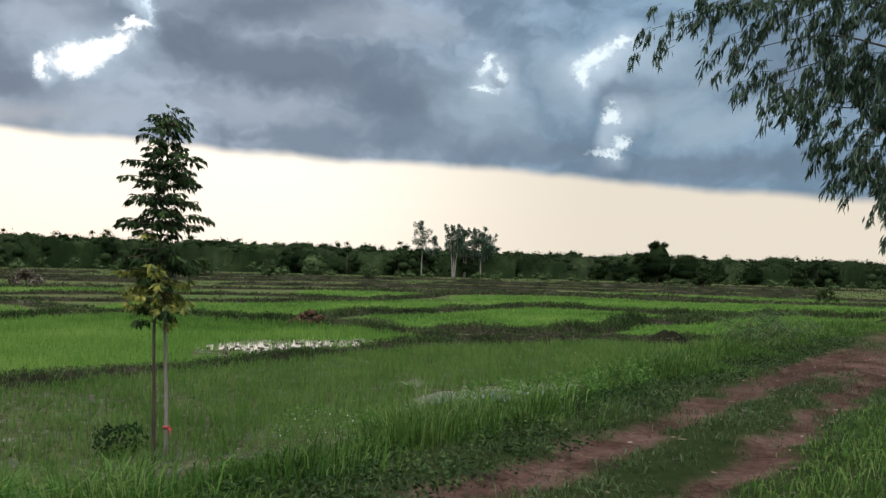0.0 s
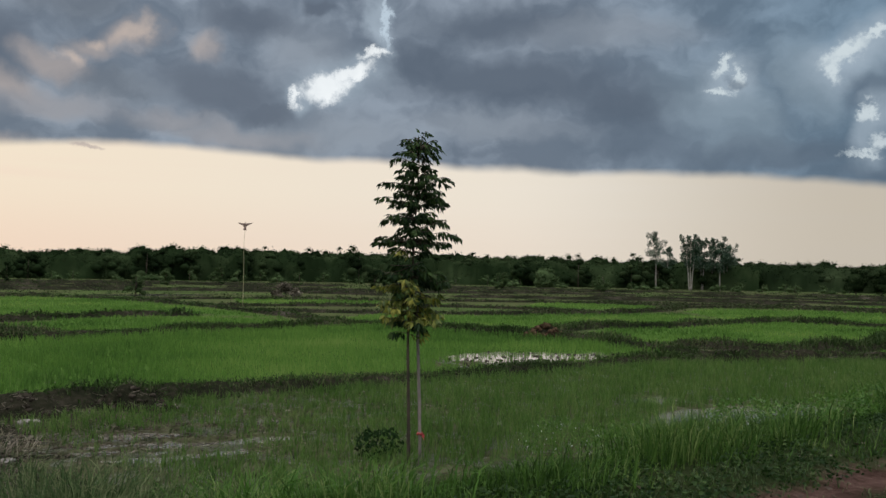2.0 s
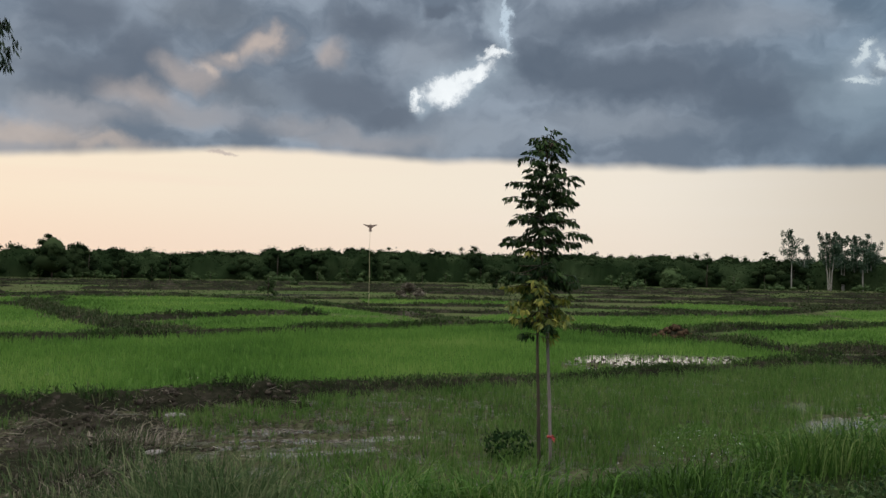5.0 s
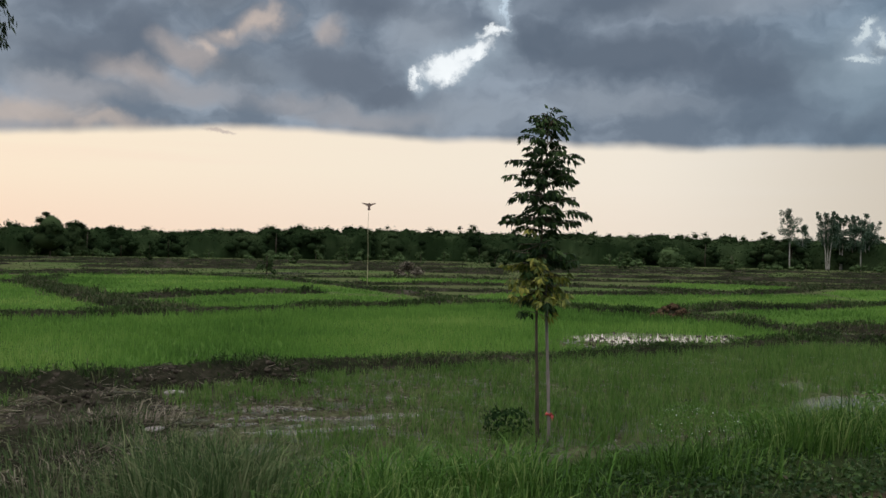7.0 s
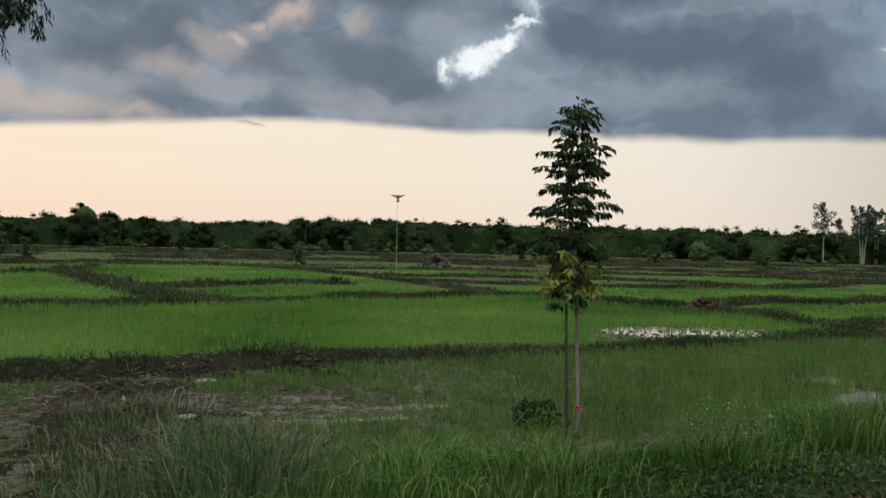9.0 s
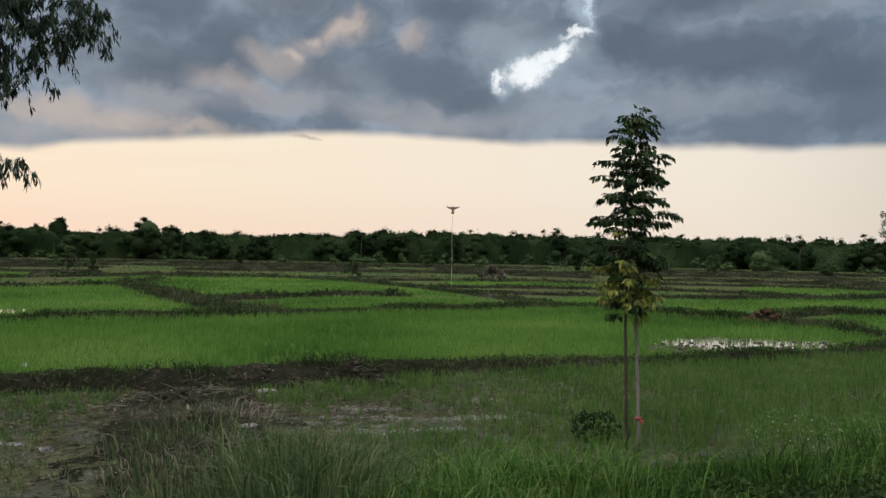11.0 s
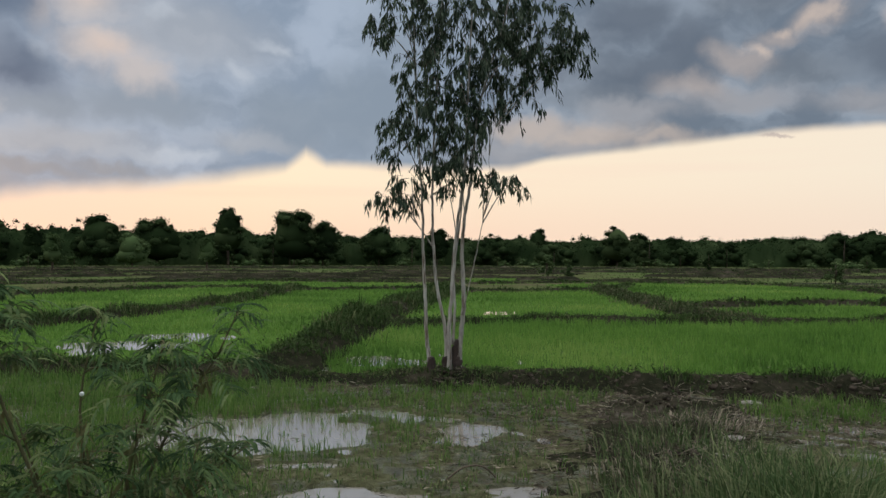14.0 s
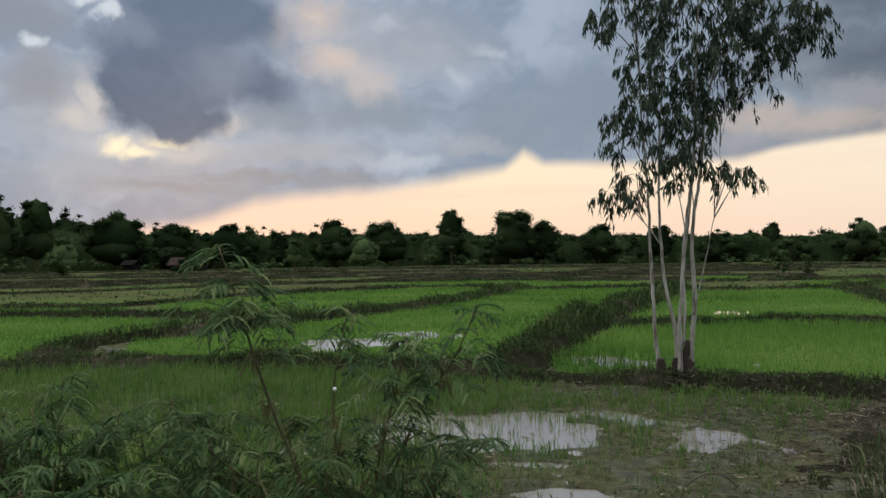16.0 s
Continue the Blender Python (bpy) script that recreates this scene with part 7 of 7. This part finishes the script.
def canopy(a0, a1, rows, trees, seed):
    """Closed roof of the wood, dome beside dome, and the leaves that cover it."""
    a = np.arange(a0, a1, 0.13)
    d = np.arange(rows[0][0] - 3.0, rows[-1][0], 0.5)
    A, D = np.meshgrid(a, d, indexing="ij")
    x, y = -np.sin(np.radians(A)) * D, np.cos(np.radians(A)) * D
    z = 0.5 + 0.0 * x
    for tx, ty, top, w in trees:
        ta, td = math.degrees(math.atan2(-tx, ty)), math.hypot(tx, ty)
        i0, i1 = np.searchsorted(a, [ta - 2.0, ta + 2.0])
        j0, j1 = np.searchsorted(d, [td - 4.5, td + 4.5])
        r2 = ((x[i0:i1, j0:j1] - tx) ** 2 + (y[i0:i1, j0:j1] - ty) ** 2) / (w * 0.52) ** 2
        z[i0:i1, j0:j1] = np.maximum(z[i0:i1, j0:j1], top * (0.10 + 0.76 * np.sqrt(np.clip(1 - r2, 0, 1))))
    # between the domes the roof stays closed
    roof = np.interp(d, [rows[0][0] - 2.5, rows[0][0]] + [r[0] for r in rows[1:]], [0.5] + [r[2] * 0.42 + r[3] * 0.30 for r in rows])[None] * np.array([TREELINE(k) for k in a])[:, None]
    z = np.maximum(z, roof * (0.66 + 0.68 * vnoise(x * 0.30, y * 0.30, seed + 4, 2)))
    z = z * 0.87
    # every crown is a heap of leafy clumps
    for ca, cd, cr in zip(rng.uniform(a0, a1, int(48 * (a1 - a0))), rng.uniform(d[0] + 1, d[-1] - 1, int(48 * (a1 - a0))), rng.uniform(0.55, 1.5, int(48 * (a1 - a0)))):
        cx, cy = polar(ca, cd)
        i0, i1 = np.searchsorted(a, [ca - 0.65, ca + 0.65])
        j0, j1 = np.searchsorted(d, [cd - 1.6, cd + 1.6])
        r2 = ((x[i0:i1, j0:j1] - cx) ** 2 + (y[i0:i1, j0:j1] - cy) ** 2) / cr ** 2
        base = z[(i0 + i1) // 2, (j0 + j1) // 2]
        z[i0:i1, j0:j1] = np.where(r2 < 1, np.maximum(z[i0:i1, j0:j1], base * 0.97 + 0.55 * cr * (np.sqrt(np.clip(1 - r2, 0, 1)) - 0.35)), z[i0:i1, j0:j1])
    z = z * (0.90 + 0.20 * vnoise(x * 1.6, y * 1.6, seed + 2, 2))
    z[:, 0] = -0.1
    n, m = A.shape
    i, j = np.meshgrid(np.arange(n - 1), np.arange(m - 1), indexing="ij")
    q = np.stack([i * m + j, (i + 1) * m + j, (i + 1) * m + j + 1, i * m + j + 1], -1).reshape(-1, 4)
    pick = rng.integers(0, n * m, int(1000 * (a1 - a0)))
    pick = pick[z.ravel()[pick] > 1.6]
    p = np.stack([x.ravel()[pick], y.ravel()[pick], z.ravel()[pick] * rng.uniform(0.96, 1.03, len(pick))], -1) + rng.normal(0, 0.12, (len(pick), 3))
    p[:, 2] = np.maximum(p[:, 2], 0.1)
    cards = leaves(p, rng.normal(0, 1, p.shape), rng.uniform(0.20, 0.46, len(p)), rng.uniform(0.14, 0.26, len(p)), 0.2)
    return build("canopy_mass", np.stack([x, y, z], -1), q[:, ::-1]), cards


LINE = ((-40, 0.80), (-26, 0.84), (-14, 0.9), (-4, 0.92), (5, 0.94), (14, 1.03), (22, 1.05), (33, 1.07), (37, 0.97), (42, 0.86), (52, 0.86), (58, 0.92), (66, 1.0), (80, 1.18), (90, 1.22), (97, 1.4), (101, 1.9), (120, 1.9))


def woodland(name, label, a0, a1, rows, seed, mat="wood_leaf", scale=1.0):
    """Unbroken far wood: row behind row of crowns of uneven height."""
    r_ = np.random.default_rng(seed)
    h, tr, trees = Heap(), Heap(), []
    for dist, count, lo, hi in rows:
        for k in range(count):
            a = a0 + (a1 - a0) * (k + r_.random()) / count
            d = dist + r_.uniform(-5, 5) * (1 if scale > 0.9 else 0.8)
            x, y = polar(a, d)
            top = (lo + (hi - lo) * vnoise(np.array(a * 0.55), np.array(dist * 0.1), seed)) * r_.choice([0.95, 0.98, 1.0, 1.0, 1.02, 1.05]) * TREELINE(a)
            w = r_.uniform(3.6, 7.6) * scale
            if scale > 0.9:
                top *= r_.choice([0.9, 0.96, 1.0, 1.0, 1.04])
                if dist > rows[0][0] + 15 and r_.random() < 0.20:
                    top, w = top * r_.uniform(1.06, 1.14), r_.uniform(2.0, 3.4)
            trees.append((x, y, top, w))
            lobes = (14 if dist < rows[0][0] + 10 else 6) if scale > 0.9 else 5
            for q in range(lobes):
                f = (q + r_.random()) / lobes
                if f < 0.35 and dist > rows[0][0] + 5 and len(rows) > 2:
                    continue
                # lobes sit on the outside of a dome
                s = max(0.55 * scale, w * r_.uniform(0.15, 0.26) * (1.15 - 0.45 * f))
                turn = r_.random() * 6.28
                ww = w * 0.46 * math.sqrt(max(0.05, 1 - (1.05 * f) ** 2)) * r_.uniform(0.5, 1.0)
                cz = max(0.5 * s, top * (0.15 + 0.80 * f) - s * 0.75 * f)
                ctr = np.array([x + math.cos(turn) * ww, y + math.sin(turn) * ww, cz])
                n = int(12 + 26 * s)
                p = ball_points(n, ctr, (s * 1.25, s * 1.25, s * 0.95), 0.5)
                core(h, ctr, (s * 0.85, s * 0.85, s * 0.62))
                p[:, 2] = np.maximum(p[:, 2], 0.1)
                h.add(*leaves(p, rng.normal(0, 1, (n, 3)), 0.30 * rng.uniform(0.5, 1.5, n), 0.21 if scale > 0.9 else 0.15, 0.2))
            tr.add(*tube(np.array([(x, y, -0.1), (x, y, top * 0.4), (x + 0.1, y, top * 0.8)]), np.array([0.14, 0.1, 0.03]) * scale, 5))
    e = root(name)
    if len(rows) > 2:
        mass, cards = canopy(a0, a1, rows, trees, seed)
        part("canopy_mass", mass, M[mat], e)["kind"] = "stuff"
        h.add(*cards)
    part("trunks", tr.mesh("trunks"), M["bark"], e)["kind"] = "stuff"
    part("crowns", h.mesh("crowns"), M[mat], e)["kind"] = "stuff"
    tagged(e, label, "woods", kind="stuff")


TREELINE = lambda a: float(np.interp(a, [p for p, _ in LINE], [q for _, q in LINE]))
woodland("woodland", "dark unbroken wood along the edge of the fields", -5, 31, ((157, 28, 4.9, 6.4), (164, 30, 5.7, 7.0), (176, 26, 6.3, 7.5), (190, 24, 6.6, 8.2)), 5)
woodland("woodland", "hazy green wood along the edge of the fields", -40, -4, ((163, 28, 4.8, 6.4), (170, 30, 5.7, 7.0), (182, 28, 6.3, 7.5), (196, 25, 6.6, 8.2)), 9, "wood_haze")
woodland("woodland", "dark unbroken wood along the edge of the fields", 29, 112, ((152, 66, 4.7, 6.1), (159, 70, 5.4, 6.8), (172, 62, 5.9, 7.3), (188, 54, 6.1, 7.8)), 6)

woodland("scrub_belt", "low pale scrub along the foot of the wood", -40, 112, ((147, 110, 1.0, 2.3), (138, 40, 0.6, 1.5)), 8, "wood_lite", 0.42)


# ---- sheds among the trees ----
def shed(at, size, ridge, turn, mat, label):
    e = root("field_shed", (*at, 0.0))
    e.rotation_euler = (0, 0, turn)
    lx, ly, hz = size

    def slab(name, pts, mat_, words=""):
        bm = bmesh.new()
        f = bm.faces.new([bm.verts.new(p) for p in pts])
        ext = bmesh.ops.extrude_face_region(bm, geom=[f])
        bmesh.ops.translate(bm, vec=f.normal * -0.06 if f.normal.length else Vector((0, 0, -0.06)), verts=[v for v in ext["geom"] if isinstance(v, bmesh.types.BMVert)])
        bmesh.ops.recalc_face_normals(bm, faces=bm.faces[:])
        me = bpy.data.meshes.new(name)
        bm.to_mesh(me)
        bm.free()
        part(name, me, mat_, e, words)

    x, y = lx / 2, ly / 2
    slab("roof_sheet", [(-x - 0.4, -y - 0.5, hz - 0.1), (x + 0.4, -y - 0.5, hz - 0.1), (x + 0.4, 0, ridge), (-x - 0.4, 0, ridge)], M[mat], "sloping rust-brown roof sheet")
    slab("roof_sheet", [(-x - 0.4, 0, ridge), (x + 0.4, 0, ridge), (x + 0.4, y + 0.5, hz - 0.1), (-x - 0.4, y + 0.5, hz - 0.1)], M[mat])
    slab("wall", [(-x, -y, 0), (x, -y, 0), (x, -y, hz), (-x, -y, hz)], M["hutwall"])
    slab("wall", [(-x, y, 0), (-x, y, hz), (x, y, hz), (x, y, 0)], M["hutwall"])
    slab("wall", [(-x, -y, 0), (-x, -y, hz), (-x, y, hz), (-x, y, 0)], M["hutwall"])
    slab("wall", [(x, -y, 0), (x, y, 0), (x, y, hz), (x, -y, hz)], M["hutwall"])
    tagged(e, label, "shed")


shed(polar(93.0, 128), (4.4, 3.4, 1.0), 2.0, radians(75), "roof", "low field shed with a rust-brown sheet roof")
shed(polar(96.5, 132), (1.5, 1.7, 1.1), 1.7, radians(60), "hutwall", "small grey shed at the edge of the trees")
